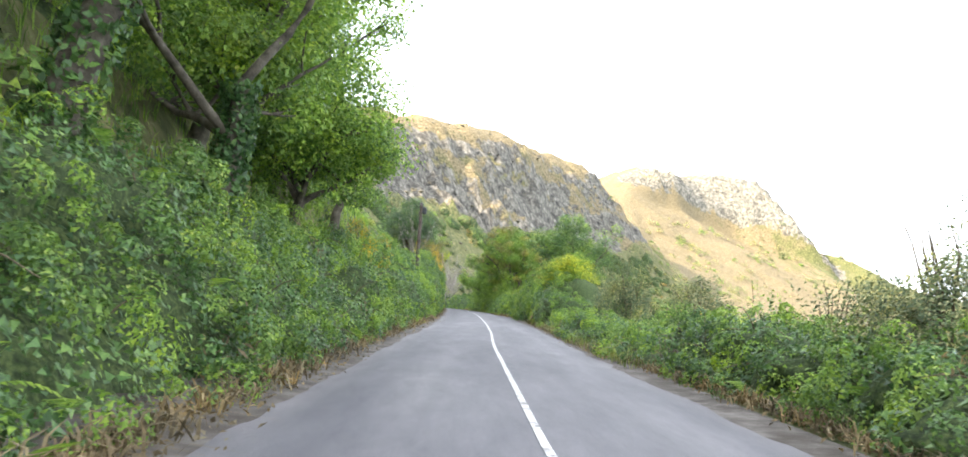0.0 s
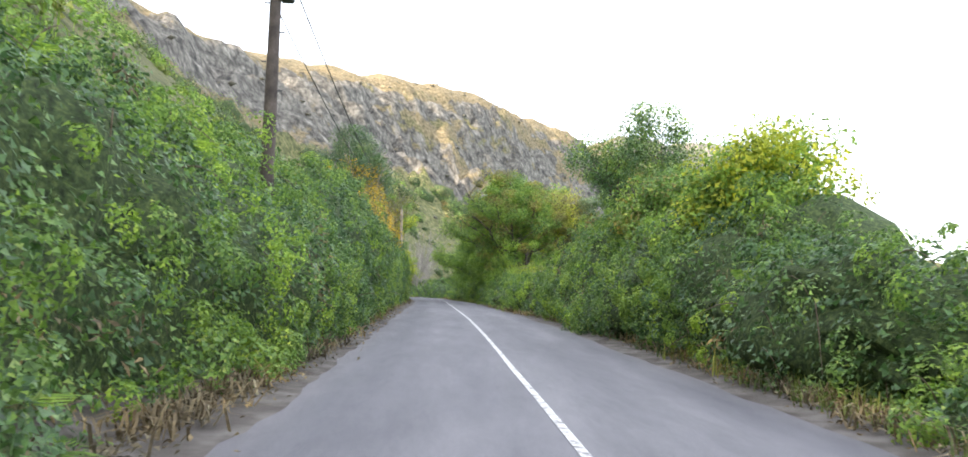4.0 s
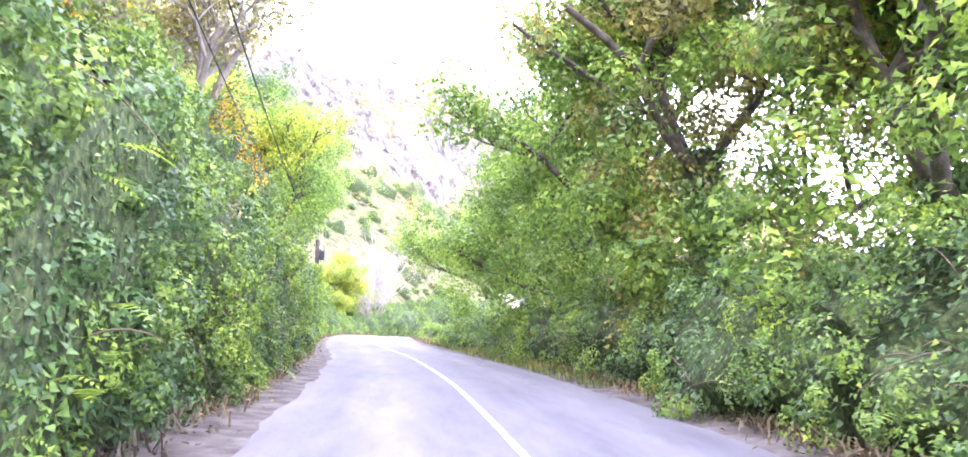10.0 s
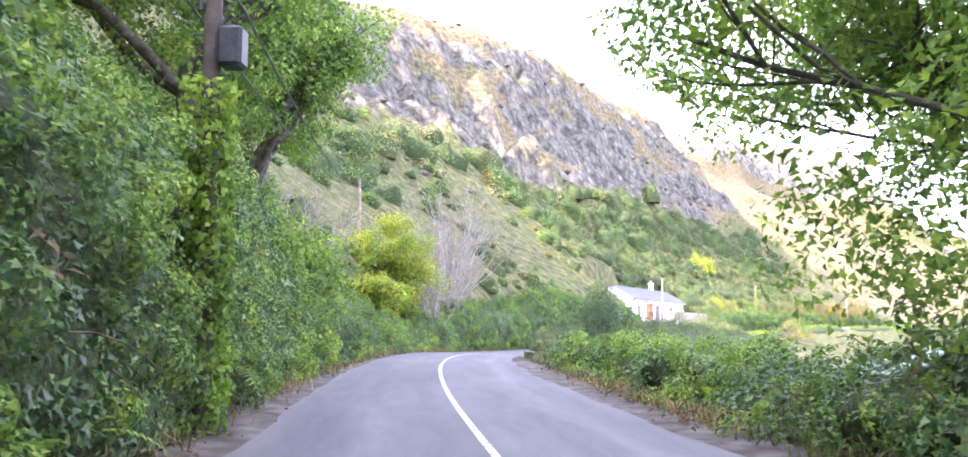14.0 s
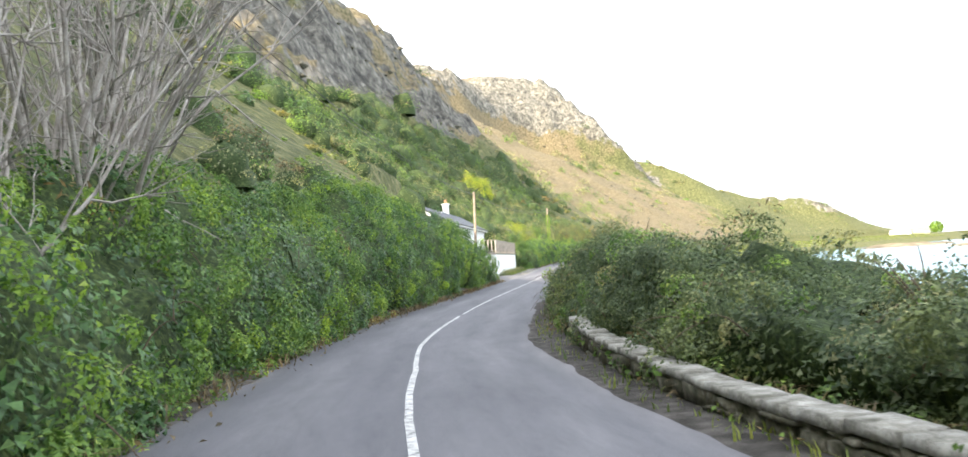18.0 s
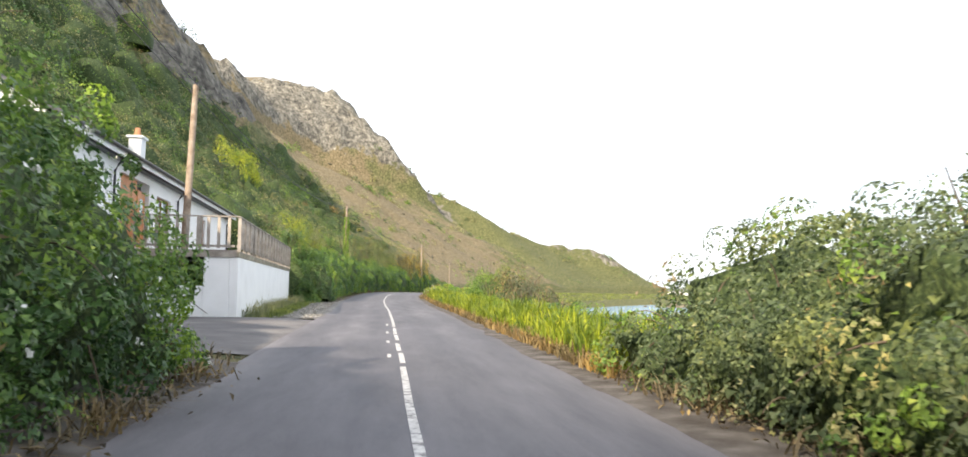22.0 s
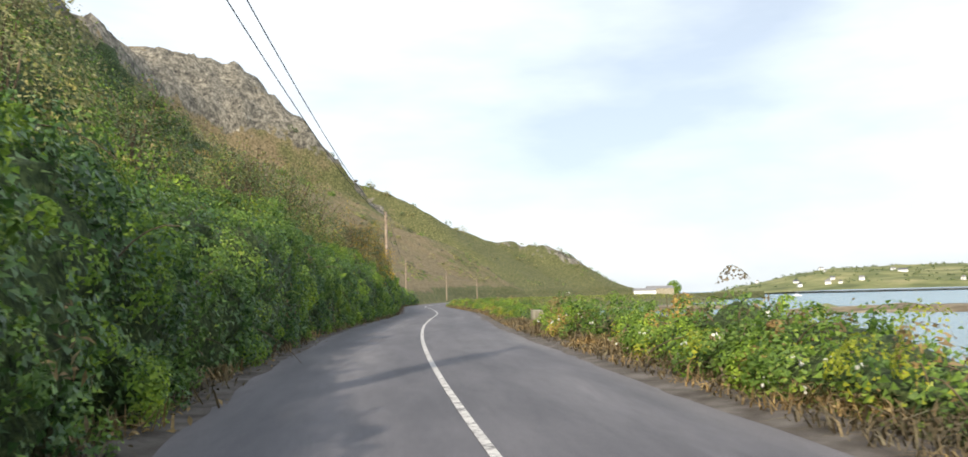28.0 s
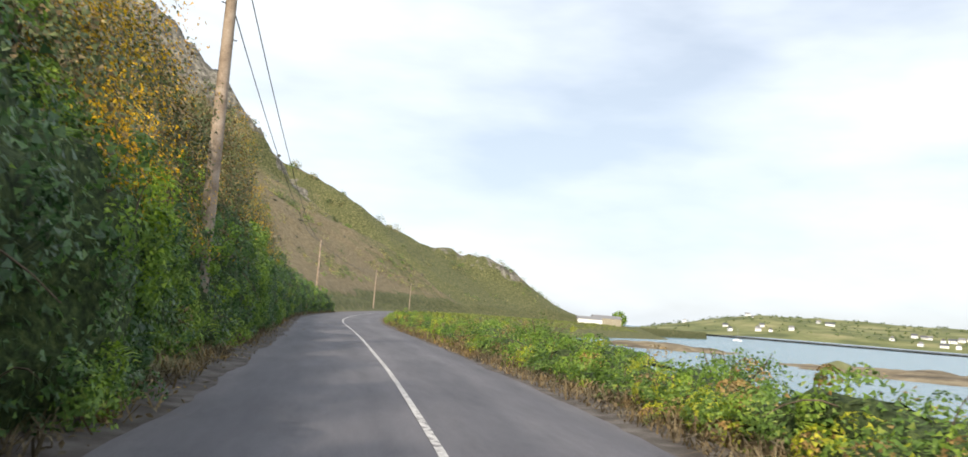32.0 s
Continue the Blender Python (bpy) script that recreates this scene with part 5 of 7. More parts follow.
tree(188, -6.2, 6.2, [(G_LIME, "crown"), (G_LIME, "crown_side"), (G_FERN, "inner_leaves")], "bright yellow-green young tree on the bank", 12, 1.0, per_tip=80, fork=0.2, mass=(2.7, 0.2, 6.0, 110))
tree(178, -5.2, 3.4, [(G_LIME, "crown"), (G_FERN, "inner_leaves")], "yellow-green bushy sapling in the hedge", 13, 1.1, per_tip=70, fork=0.15, clump=0.6)


def bare_tree(s, d, height, label, seed, stems=22, wide=0.36):
    """A leafless thicket of upright stems, each with thin side shoots."""
    r = np.random.default_rng(6400 + seed)
    x, y = (float(q) for q in place(s, d))
    ob = thing("bare_tree", label, "tree", "bare grey trees", at=(x, y, float(ground_height(s, d, False)) - 0.2))
    big, small = [], []
    for k in range(stems):
        az, u = r.uniform(0, 2 * np.pi), r.uniform(0.15, 1) ** 0.6
        h = height * r.uniform(0.6, 1.0) * (1 - 0.3 * u ** 3)
        t = np.linspace(0, 1, 8)[:, None]
        tip = np.array([math.cos(az), math.sin(az), 0]) * u * height * wide
        pa = np.array([math.cos(az), math.sin(az), 0]) * 0.3 * u + tip * t ** 1.25 + np.array([[0, 0, 1.0]]) * h * t + np.cumsum(r.normal(0, 0.11, (8, 3)), 0)
        big.append(tube_np(pa, np.linspace(r.uniform(0.028, 0.065), 0.010, 8), 5))
        for m in range(11):
            q = pa[int(r.integers(2, 8))]
            dv = unit(tip * 0.2 + r.normal(0, 0.6, 3) + np.array([0, 0, 0.9])) * r.uniform(0.5, 1.5)
            tt = np.linspace(0, 1, 4)[:, None]
            sub = q + dv * tt + np.cumsum(r.normal(0, 0.05, (4, 3)), 0)
            small.append(tube_np(sub, np.linspace(0.018, 0.006, 4), 3))
            for m2 in range(2):
                dv2 = unit(dv + r.normal(0, 0.5, 3)) * r.uniform(0.25, 0.7)
                small.append(tube_np(sub[int(r.integers(1, 4))] + dv2 * tt, np.linspace(0.011, 0.004, 4), 3))
    v, f = merge_np(big)
    part_np("trunk", v, f, DEADWOOD, ob, "many upright grey stems", True)
    v, f = merge_np(small)
    part_np("twig_mass", v, f, DEADWOOD, ob)["kind"] = "stuff"


for k, (s_, d_, h_) in enumerate([(191.0, -4.6, 8.6), (195.5, -5.4, 10.0), (200.0, -6.6, 9.6), (206.0, -8.6, 8.0)]):
    bare_tree(s_, d_, h_, "leafless grey tree with many thin upright stems", k, 28 if k < 3 else 18, 0.46)
bare_tree(111, -7.4, 8.2, "leafless pale tree above the bank", 8, 14, 0.3)
bare_tree(173, -7.0, 3.8, "dead brown branches in the hedge", 9, 14, 0.4)
# seaward
tree(61, 6.6, 5.4, [(G_LIME, "crown"), (G_FERN, "crown_side")], "yellow-green young tree rising out of the hedge", 30, 0.8, per_tip=95, fork=0.3, mass=(2.2, 1.0, 5.0, 36))
tree(70, 6.6, 6.0, [(G_FERN, "crown"), (G_BRONZE, "crown_side"), (G_BRAMBLE, "shade_coloured_crown")], "bushy green tree rising out of the hedge", 31, 0.8, per_tip=95, fork=0.3, mass=(2.4, 1.0, 5.5, 40))
tree(81.5, 9.0, 10.5, [(G_IVY, "crown"), (G_BRAMBLE, "crown_side")], "tall dark-leaved tree at the end of the hedge", 32, 0.7, per_tip=110, fork=0.3, leaf=0.14, mass=(2.9, 0.8, 10.2, 200))
tree(92, 10.2, 5.6, [(G_IVY, "crown"), (G_BRAMBLE, "crown_side")], "small thin-leaved tree in the field edge", 41, 0.8, per_tip=80, fork=0.3, leaf=0.13, trunk_r=0.12, mass=(1.7, 1.6, 5.2, 26))
tree(117.5, 10.6, 11.5, [(G_BRONZE, "crown"), (G_BRONZE, "crown_side"), (G_LIME, "young_leaves")], "bronze-leaved tree beside the road", 33, 1.0, per_tip=70, mass=(3.2, 2.0, 10.6, 90))
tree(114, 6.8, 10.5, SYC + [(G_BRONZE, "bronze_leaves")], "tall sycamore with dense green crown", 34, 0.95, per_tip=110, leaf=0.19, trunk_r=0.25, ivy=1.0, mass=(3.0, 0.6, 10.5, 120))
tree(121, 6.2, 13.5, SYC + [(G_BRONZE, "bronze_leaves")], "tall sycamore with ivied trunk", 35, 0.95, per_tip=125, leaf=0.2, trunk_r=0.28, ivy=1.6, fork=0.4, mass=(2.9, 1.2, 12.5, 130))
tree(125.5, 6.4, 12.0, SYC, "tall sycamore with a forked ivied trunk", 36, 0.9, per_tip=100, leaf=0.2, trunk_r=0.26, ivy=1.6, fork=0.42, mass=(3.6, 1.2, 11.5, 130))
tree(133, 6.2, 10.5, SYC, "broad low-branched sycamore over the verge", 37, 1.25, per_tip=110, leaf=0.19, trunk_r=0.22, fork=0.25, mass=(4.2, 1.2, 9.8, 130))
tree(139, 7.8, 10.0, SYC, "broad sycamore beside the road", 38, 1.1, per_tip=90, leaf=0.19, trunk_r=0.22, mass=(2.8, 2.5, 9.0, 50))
tree(145.5, 6.0, 9.6, [(G_FERN, "crown"), (G_SYC, "crown_side")], "open-branched young sycamore with bare lower limbs", 39, 1.4, per_tip=80, leaf=0.15, trunk_r=0.11, fork=0.28, mass=(3.4, 1.2, 7.6, 80))
tree(148.5, 8.6, 9.5, SYC, "slim tree with a leaning trunk on the seaward bank", 40, 0.9, per_tip=70, leaf=0.18, ivy=0.8, mass=(2.2, 3.0, 9.0, 30))


def pine(s, d, height, label, seed):
    """A wind-shaped pine: long level limbs carrying flat pads of needles."""
    r = np.random.default_rng(7700 + seed)
    x, y = (float(q) for q in place(s, d))
    gz = float(ground_height(s, d, False))
    ob = thing("pine_tree", label, "tree", at=(x, y, gz - 0.2))
    H = height - gz
    t = np.linspace(0, 1, 9)[:, None]
    trunk = t * np.array([[0.9, -0.4, H * 0.62]]) + np.cumsum(r.normal(0, 0.06, (9, 3)), 0) * np.array([[1, 1, 0]])
    tubes, pads = [tube_np(trunk, np.linspace(0.26, 0.15, 9), 8)], []
    for k in range(20):
        # limbs sweep outwards and level off, longest on the lee side
        p0 = trunk[int(r.integers(4, 9))]
        az = 2.4 * k + r.uniform(-0.4, 0.4)
        out = np.array([math.cos(az), math.sin(az), 0])
        up = r.uniform(0.02, 0.42) * H
        ln = r.uniform(1.6, 3.2) * (1.25 - 1.3 * up / H) * (1.35 if out[0] > 0.2 else 0.8)
        tt = np.linspace(0, 1, 7)[:, None]
        li = p0 + out * ln * tt ** 1.3 + np.array([[0, 0, 1.0]]) * (up + (H * 0.6 - p0[2]) * 0.3) * (1 - (1 - tt) ** 1.8) + np.cumsum(r.normal(0, 0.07, (7, 3)), 0)
        tubes.append(tube_np(li, np.linspace(0.085, 0.02, 7), 5))
        for m in range(8):
            c = li[int(r.integers(4, 7))] + r.normal(0, 0.45, 3) * np.array([1, 1, 0.28])
            pads.append(cluster_np(c, r.uniform(0.35, 0.7), 110, 0.14, r, 0.42, -0.4))
    v, f = merge_np(tubes)
    part_np("trunk", v, f, BARK, ob, "trunk with long level limbs", True)
    v, f = merge_np(pads)
    part_np("crown", v, f, G_PINE, ob, "flat layered pads of grey-green needles")


pine(118, 12.0, 10.8, "wind-shaped pine with flat layered branches", 1)

D2 = [(G_DARK, 0.7, "leaves"), (G_GREY, 0.3, "pale_leaves")]
D3 = [(G_DARK, 0.85, "leaves"), (G_GREY, 0.1, "pale_leaves"), (G_BRAMBLE, 0.2, "green_leaves")]
GB = [(G_BRAMBLE, 0.6, "leaves"), (G_FERN, 0.4, "bright_leaves")]
LB = [(G_LIME, 0.75, "leaves"), (G_FERN, 0.25, "inner_leaves")]
GG = [(G_BRAMBLE, 0.55, "leaves"), (G_GORSE, 0.55, "flower_mass")]
GR = [(G_GREY, 0.8, "leaves"), (G_BRAMBLE, 0.2, "green_leaves")]
BR = [(LITTER, 0.5, "brown_growth"), (G_DARK, 0.6, "leaves"), (G_GORSE, 0.14, "flower_mass")]
for k, (s_, d_, h_, w_, mx, lb, n_) in enumerate([
    (12.5, 6.6, 3.2, 3.4, D2, "dark blue-green thorn bush beside the road", 6500), (9.0, 8.0, 3.4, 4.0, D2, "dark twiggy thorn bush", 6000), (17.5, 7.0, 2.4, 2.4, D2, "thin twiggy thorn bush", 500),
    (43.5, 7.4, 3.7, 3.4, D2, "grey-green thin-topped thorn bush", 9000), (37.0, 9.5, 3.2, 4.0, D2, "grey-green thorn bush in the field edge", 8000), (33, 8.0, 1.9, 3.0, GB, "low bright green bush in the verge", 1800), (47, 8.0, 2.2, 3.2, GB, "rounded green bush in the field edge", 1400), (38, 8.5, 1.7, 3.0, GB, "low green bush in the verge", 900),
    (169, 5.4, 2.9, 2.7, [(G_DARK, 0.5, "leaves"), (G_IVY, 0.6, "dark_leaves")], "rounded dark green bush standing alone", 4200),
    (109, 6.2, 3.5, 3.6, [(G_LIME, 0.5, "leaves"), (G_FERN, 0.6, "inner_leaves")], "bright yellow-green bush under the trees", 4200),
    (181, 5.0, 1.5, 3.0, D2, "dark thorn bush behind the stone wall", 2200), (192, 5.6, 1.6, 3.0, D2, "dark thorn bush behind the stone wall", 2200), (204, 5.4, 2.6, 3.0, D2, "tall dark thorn bush behind the wall", 2200),
    (216, 5.2, 3.2, 3.2, D3, "tall ragged thorn bush", 3400), (226, 5.2, 3.7, 3.4, D3, "ragged dark thorn bush", 3400), (236, 5.4, 3.8, 3.6, D3, "tall ragged thorn bush", 4000), (243, 5.6, 2.9, 3.2, D3, "thorn bush at the end of the scrub", 3400),
    (293, 7.6, 3.5, 4.4, GB, "rounded bright green willow bush", 5200), (286.5, 8.0, 2.9, 3.6, [(G_DARK, 0.5, "leaves"), (G_DRY, 0.4, "dry_leaves")], "brownish ragged bush on the shore slope", 3600), (282, 7.8, 2.6, 3.6, [(G_DARK, 0.5, "leaves"), (LITTER, 0.4, "dry_leaves")], "brown twiggy bush beside the iris", 3600), (278, 8.6, 2.2, 3.0, [(G_DARK, 0.4, "leaves"), (LITTER, 0.5, "dry_leaves")], "low brown twiggy bush beside the iris", 2600),
    (300, 8.5, 2.0, 3.0, [(G_DARK, 0.5, "leaves"), (G_DRY, 0.5, "dry_leaves")], "brownish bush on the shore slope", 1500),
    (391, 8.2, 1.9, 2.6, GB, "wind-bent green bush above the shore", 3600), (402, 6.5, 1.7, 3.2, GB, "dense green bush on the verge", 3000), (408, 8, 1.9, 3.2, D2, "dark bush on the verge", 2600),
    (38.5, -6.0, 2.0, 2.0, GG, "gorse in yellow flower on top of the bank", 1500), (46, -6.0, 1.6, 2.0, GG, "gorse in yellow flower on top of the bank", 1300),
    (302, -7.4, 3.6, 4.0, LB, "bright yellow-green bush above the hedge", 3400), (312, -7.2, 2.8, 3.0, LB, "yellow-green bush above the hedge", 2200), (339.5, -5.2, 2.6, 2.2, LB, "small bright yellow-green bush in the hedge top", 2400),
    (307, -6.4, 2.6, 2.8, GR, "silvery-leaved bush in the hedge", 2200), (296, -8.2, 2.4, 3.0, GR, "pale scrubby bush beside the terrace", 1500),
    (348, -7.2, 2.4, 2.6, BR, "dead brown gorse with pale branches", 1500), (361, -8.2, 3.6, 4.0, [(G_DARK, 0.55, "leaves"), (G_BRONZE, 0.4, "bronze_leaves")], "large olive-brown bush on the bank", 2800),
    (354, -9.0, 3.2, 3.6, [(G_DARK, 0.6, "leaves"), (G_BRONZE, 0.35, "bronze_leaves")], "large olive-brown bush on the bank", 2400), (369, -7.4, 2.6, 3.4, [(G_BRAMBLE, 0.6, "leaves"), (G_BRONZE, 0.4, "bronze_leaves")], "olive bush on the bank top", 2200),
    (377, -6.6, 2.2, 3.0, BR, "brown gorse with a few flowers", 2200), (383, -6.4, 2.2, 3.0, BR, "brown gorse on the bank top", 2200), (389, -6.6, 2.4, 3.2, BR, "brown gorse on the bank top", 2200),
    (386, -5.6, 1.2, 1.8, GG, "gorse in yellow flower on the bank", 1000), (380, -5.6, 1.1, 1.8, GG, "gorse in yellow flower on the bank", 900), (395, -6.2, 2.2, 3.0, BR, "brown gorse behind the pole", 1800), (401, -6.0, 2.2, 3.0, BR, "brown gorse on the bank top", 1500),
    (330, -19, 4.6, 6.4, LB, "large yellow-green bush high on the slope", 3600), (338, -20, 3.0, 5.0, GR, "pale willow scrub on the slope", 1500), (372, -28, 3.0, 5.0, D2, "dark bush on the slope", 1200),
]):
    shrub(s_, d_, h_, w_, mx, lb, k, leaf=(0.085 if 0 < d_ < 7 else 0.12) if h_ < 4 else 0.22, n=int(n_ * (2.2 if 0 < d_ < 7 else 1.1)), group="bushes on the inland bank" if d_ < 0 else "bushes on the seaward side")


GO = [(LITTER, 0.25, "brown_growth"), (G_DARK, 0.55, "leaves"), (G_GORSE, 0.8, "flower_mass")]
for k, (s_, d_, z_, h_, w_) in enumerate([(79, -4.9, 4.2, 2.6, 3.2), (84, -4.8, 4.4, 2.2, 2.8), (89.5, -4.8, 4.6, 2.5, 3.2), (95, -4.9, 4.6, 2.7, 3.2), (100.5, -4.8, 4.7, 2.6, 3.0), (106, -4.9, 4.6, 2.0, 2.8), (111, -4.8, 4.6, 2.0, 2.8), (122, -5.0, 4.6, 2.4, 2.6)]):
    shrub(s_, d_, h_, w_, GO, "gorse in yellow flower hanging over the bank", 300 + k, leaf=0.11, n=2600, group="gorse on the inland bank", z=z_, name="gorse_bush")
OB = [(G_DARK, 0.55, "leaves"), (G_BRONZE, 0.14, "bronze_growth"), (LITTER, 0.16, "brown_growth"), (G_BRAMBLE, 0.25, "green_leaves")]
for k, (s_, d_, h_, w_, mx, lb) in enumerate([(346, -6.6, 3.4, 3.6, OB, "large olive-brown bush on the bank"), (350.5, -7.0, 4.2, 4.2, OB, "large olive-brown bush on the bank"), (356, -6.7, 4.6, 4.4, OB, "large olive-brown bush on the bank"),
                                             (363, -6.8, 4.4, 4.4, OB, "large dark bush with bronze shoots on the bank"), (370, -5.5, 4.0, 4.0, BR, "brown gorse with a few flowers"), (376, -5.5, 4.2, 3.8, BR, "brown gorse with dead twigs"),
                                             (382.5, -5.5, 4.0, 3.8, GO, "gorse with brown dead wood and flowers"), (389, -5.5, 4.4, 4.0, BR, "brown gorse above the bank"), (397, -5.5, 4.0, 3.8, BR, "brown gorse behind the pole"),
                                             (404, -6.0, 4.6, 4.2, BR, "brown gorse above the bank"), (411, -6.2, 4.6, 4.2, GO, "gorse with brown dead wood and flowers"), (419, -6.4, 4.4, 4.4, BR, "brown gorse above the bank"), (428, -6.6, 4.2, 4.6, BR, "brown gorse above the bank"),
                                             (330, -6.8, 3.0, 3.4, GR, "silvery willow bush on the bank"), (336, -6.8, 2.8, 3.2, OB, "olive-brown bush on the bank"), (324, -7.4, 2.8, 3.2, GB, "green bush on the bank top"), (306, -7.0, 2.8, 3.2, GR, "silvery willow bush on the bank"),
                                             (288.9, -4.7, 1.5, 1.9, [(G_IVY, 0.5, "leaves"), (G_BRAMBLE, 0.5, "light_leaves")], "low dark ivy bush at the foot of the bank"), (290.6, -4.3, 1.5, 1.9, [(G_IVY, 0.5, "leaves"), (G_BRAMBLE, 0.5, "light_leaves")], "low dark ivy bush at the foot of the bank"),
                                             (290.6, -5.3, 2.6, 2.4, [(G_IVY, 0.5, "leaves"), (G_BRAMBLE, 0.5, "light_leaves")], "dark ivy bush beside the white wall"), (294, -4.8, 2.4, 2.4, [(G_IVY, 0.5, "leaves"), (G_BRAMBLE, 0.5, "light_leaves")], "dark ivy bush at the hedge end"),
                                             (292, -6.2, 2.6, 2.6, [(G_IVY, 0.6, "leaves"), (G_BRAMBLE, 0.4, "light_leaves")], "dark bush against the end of the white wall")]):
    shrub(s_, d_, h_ * (1.12 if s_ > 366 else 1.0), w_, mx, lb, 340 + k, leaf=0.1, n=9500 if s_ > 366 else 4600, group="bushes on the inland bank", ragged=0.36, twigs=9)


# scrub spread over the hillside, too many to count
def scrub(name, label, mats, count, s_rng, d_rng, size, leaf, seed, height=1.0, pool=3):
    r = np.random.default_rng(300 + seed)
    near = 150 <= s_rng[0] < 420
    count = int(count * (0.34 if near else 0.7))
    size = size * (1.7 if near else 1.2)
    s = r.uniform(*s_rng, int(count * pool))
    d = -np.exp(r.uniform(math.log(d_rng[0]), math.log(d_rng[1]), int(count * pool)))
    x, y = place(s, d)
    q = np.stack([x / 14.0, y / 14.0, 0 * x + seed], -1)
    keep = np.argsort(-(fbm(q, 3) + r.normal(0, 0.25, len(s))))[:count]
    keep = keep[~((s[keep] > 248) & (s[keep] < 290.5) & (d[keep] > -16.6))]
    s, d, x, y = s[keep], d[keep], x[keep], y[keep]
    z = ground_height(s, d)
    sz = size * r.uniform(0.4, 1.6, len(s)) * np.clip(np.abs(d) / 30, 0.6, 1.6)
    n = len(s)
    kind_ = r.integers(0, len(mats), n)
    leaf_ = np.clip(0.0042 * (np.abs(d) + 10), 0.1, 0.45) * leaf / 0.2
    many = np.clip((18 if near else 10) * (sz / leaf_) ** 2, 40, 560 if near else 200).astype(int)
    base = np.stack([x, y, z - 0.25 * sz], -1)
    # a lumpy dome under the leaves of each bush, its dark colour standing for shade
    az, el = np.meshgrid(np.linspace(0, 2 * np.pi, 9)[:-1], np.array([-0.25, 0.2, 0.65, 1.1, 1.5]), indexing="ij")
    dirs = np.stack([np.cos(az) * np.cos(el), np.sin(az) * np.cos(el), np.sin(el)], -1).reshape(-1, 3)
    iq = np.array([(a * 5 + b, ((a + 1) % 8) * 5 + b, ((a + 1) % 8) * 5 + b + 1, a * 5 + b + 1) for a in range(8) for b in range(4)])
    tri = np.concatenate([iq[:, [0, 1, 2]], iq[:, [0, 2, 3]]])
    ob = thing(name, label, "scrub", kind="stuff")

    def reach(q, k):
        return sz[k][..., None] * np.array([1, 1, height * 1.2]) * (1 + 0.5 * vnoise(q * 1.7 + k[..., None] * 3.1))[..., None]

    for j, (mat, nm) in enumerate(mats):
        pick = np.where(kind_ == j)[0]
        if not len(pick):
            continue
        kk = np.repeat(pick, len(dirs)).reshape(len(pick), -1)
        q = np.broadcast_to(dirs, (len(pick), len(dirs), 3))
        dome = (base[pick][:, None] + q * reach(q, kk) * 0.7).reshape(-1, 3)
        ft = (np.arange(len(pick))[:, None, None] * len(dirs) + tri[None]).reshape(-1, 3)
        k = np.repeat(pick, many[pick])
        q = unit(r.normal(0, 1, (len(k), 3)))
        q[:, 2] = np.abs(q[:, 2])
        tufts = sprigs_np(base[k] + q * reach(q, k) * r.uniform(0.66, 1.06, (len(k), 1)), q + np.array([0, 0, 0.3]), leaf_[k], r, 0.75, 0.2, 0.4)
        part_np(nm, *tufts, mat, ob)
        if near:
            part_np("bush_core", dome, ft, CORE, ob, "domes under the leaves, coloured dark for shade")
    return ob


scrub("slope_scrub", "mixed green scrub and bramble over the lower slopes", [(G_BRAMBLE, "bramble"), (G_FERN, "fern"), (G_DARK, "thorn")], 900, (-20, 180), (6.5, 60), 0.9, 0.28, 1)
scrub("hillside_scrub", "olive and brown bushes over the hillside", [(G_BRAMBLE, "bramble"), (G_GREY, "grey_growth"), (G_IVY, "ivy"), (G_DARK, "thorn"), (LITTER, "bracken"), (G_FERN, "young_growth"), (G_IVY, "dark_ivy"), (G_GREY, "willow")], 1700, (160, 300), (7.5, 40), 1.4, 0.2, 11, 0.85)
scrub("slope_grass", "tufts of rough grass on the lower slopes", [(G_GRASS, "tuft_mass"), (G_FERN, "fern")], 500, (0, 260), (7, 40), 0.7, 0.3, 2, 0.6)
scrub("willow_scrub", "grey-green willow scrub above the house", [(G_GREY, "willow"), (G_DARK, "thorn"), (G_GREY, "pale_willow"), (G_BRAMBLE, "bramble")], 900, (262, 400), (9, 34), 1.2, 0.2, 3)
scrub("heath_scrub", "dry bracken and heath on the steep slope", [(G_DRY, "bracken"), (G_GREY, "heath"), (G_BRONZE, "bronze_heath")], 420, (200, 460), (14, 36), 0.9, 0.28, 4, 0.6)
scrub("ivy_scrub", "dark ivy and bushes under the crags", [(G_IVY, "ivy"), (G_BRAMBLE, "bramble")], 360, (180, 380), (18, 38), 1.3, 0.25, 5)
scrub("far_scrub", "scattered bushes on the far hillside", [(G_BRAMBLE, "bramble"), (G_GREY, "pale_growth"), (G_DARK, "dark_growth"), (G_GREY, "grey_growth")], 1000, (420, 860), (12, 120), 1.3, 0.28, 6)
scrub("bank_scrub", "bramble, ivy and willow crowding the bank top", [(G_BRAMBLE, "bramble"), (G_GREY, "willow"), (G_IVY, "ivy"), (G_BRONZE, "bronze_growth")], 520, (288, 410), (6.3, 15), 1.5, 0.17, 12, 0.9)
scrub("terrace_scrub", "dense grey-green willow and bramble above the house", [(G_GREY, "willow"), (G_DARK, "thorn"), (G_GREY, "pale_willow"), (G_BRAMBLE, "bramble"), (G_GREY, "silver_willow"), (G_FERN, "young_growth")], 900, (258, 318), (10, 38), 1.5, 0.15, 13, 0.9, 1.15)
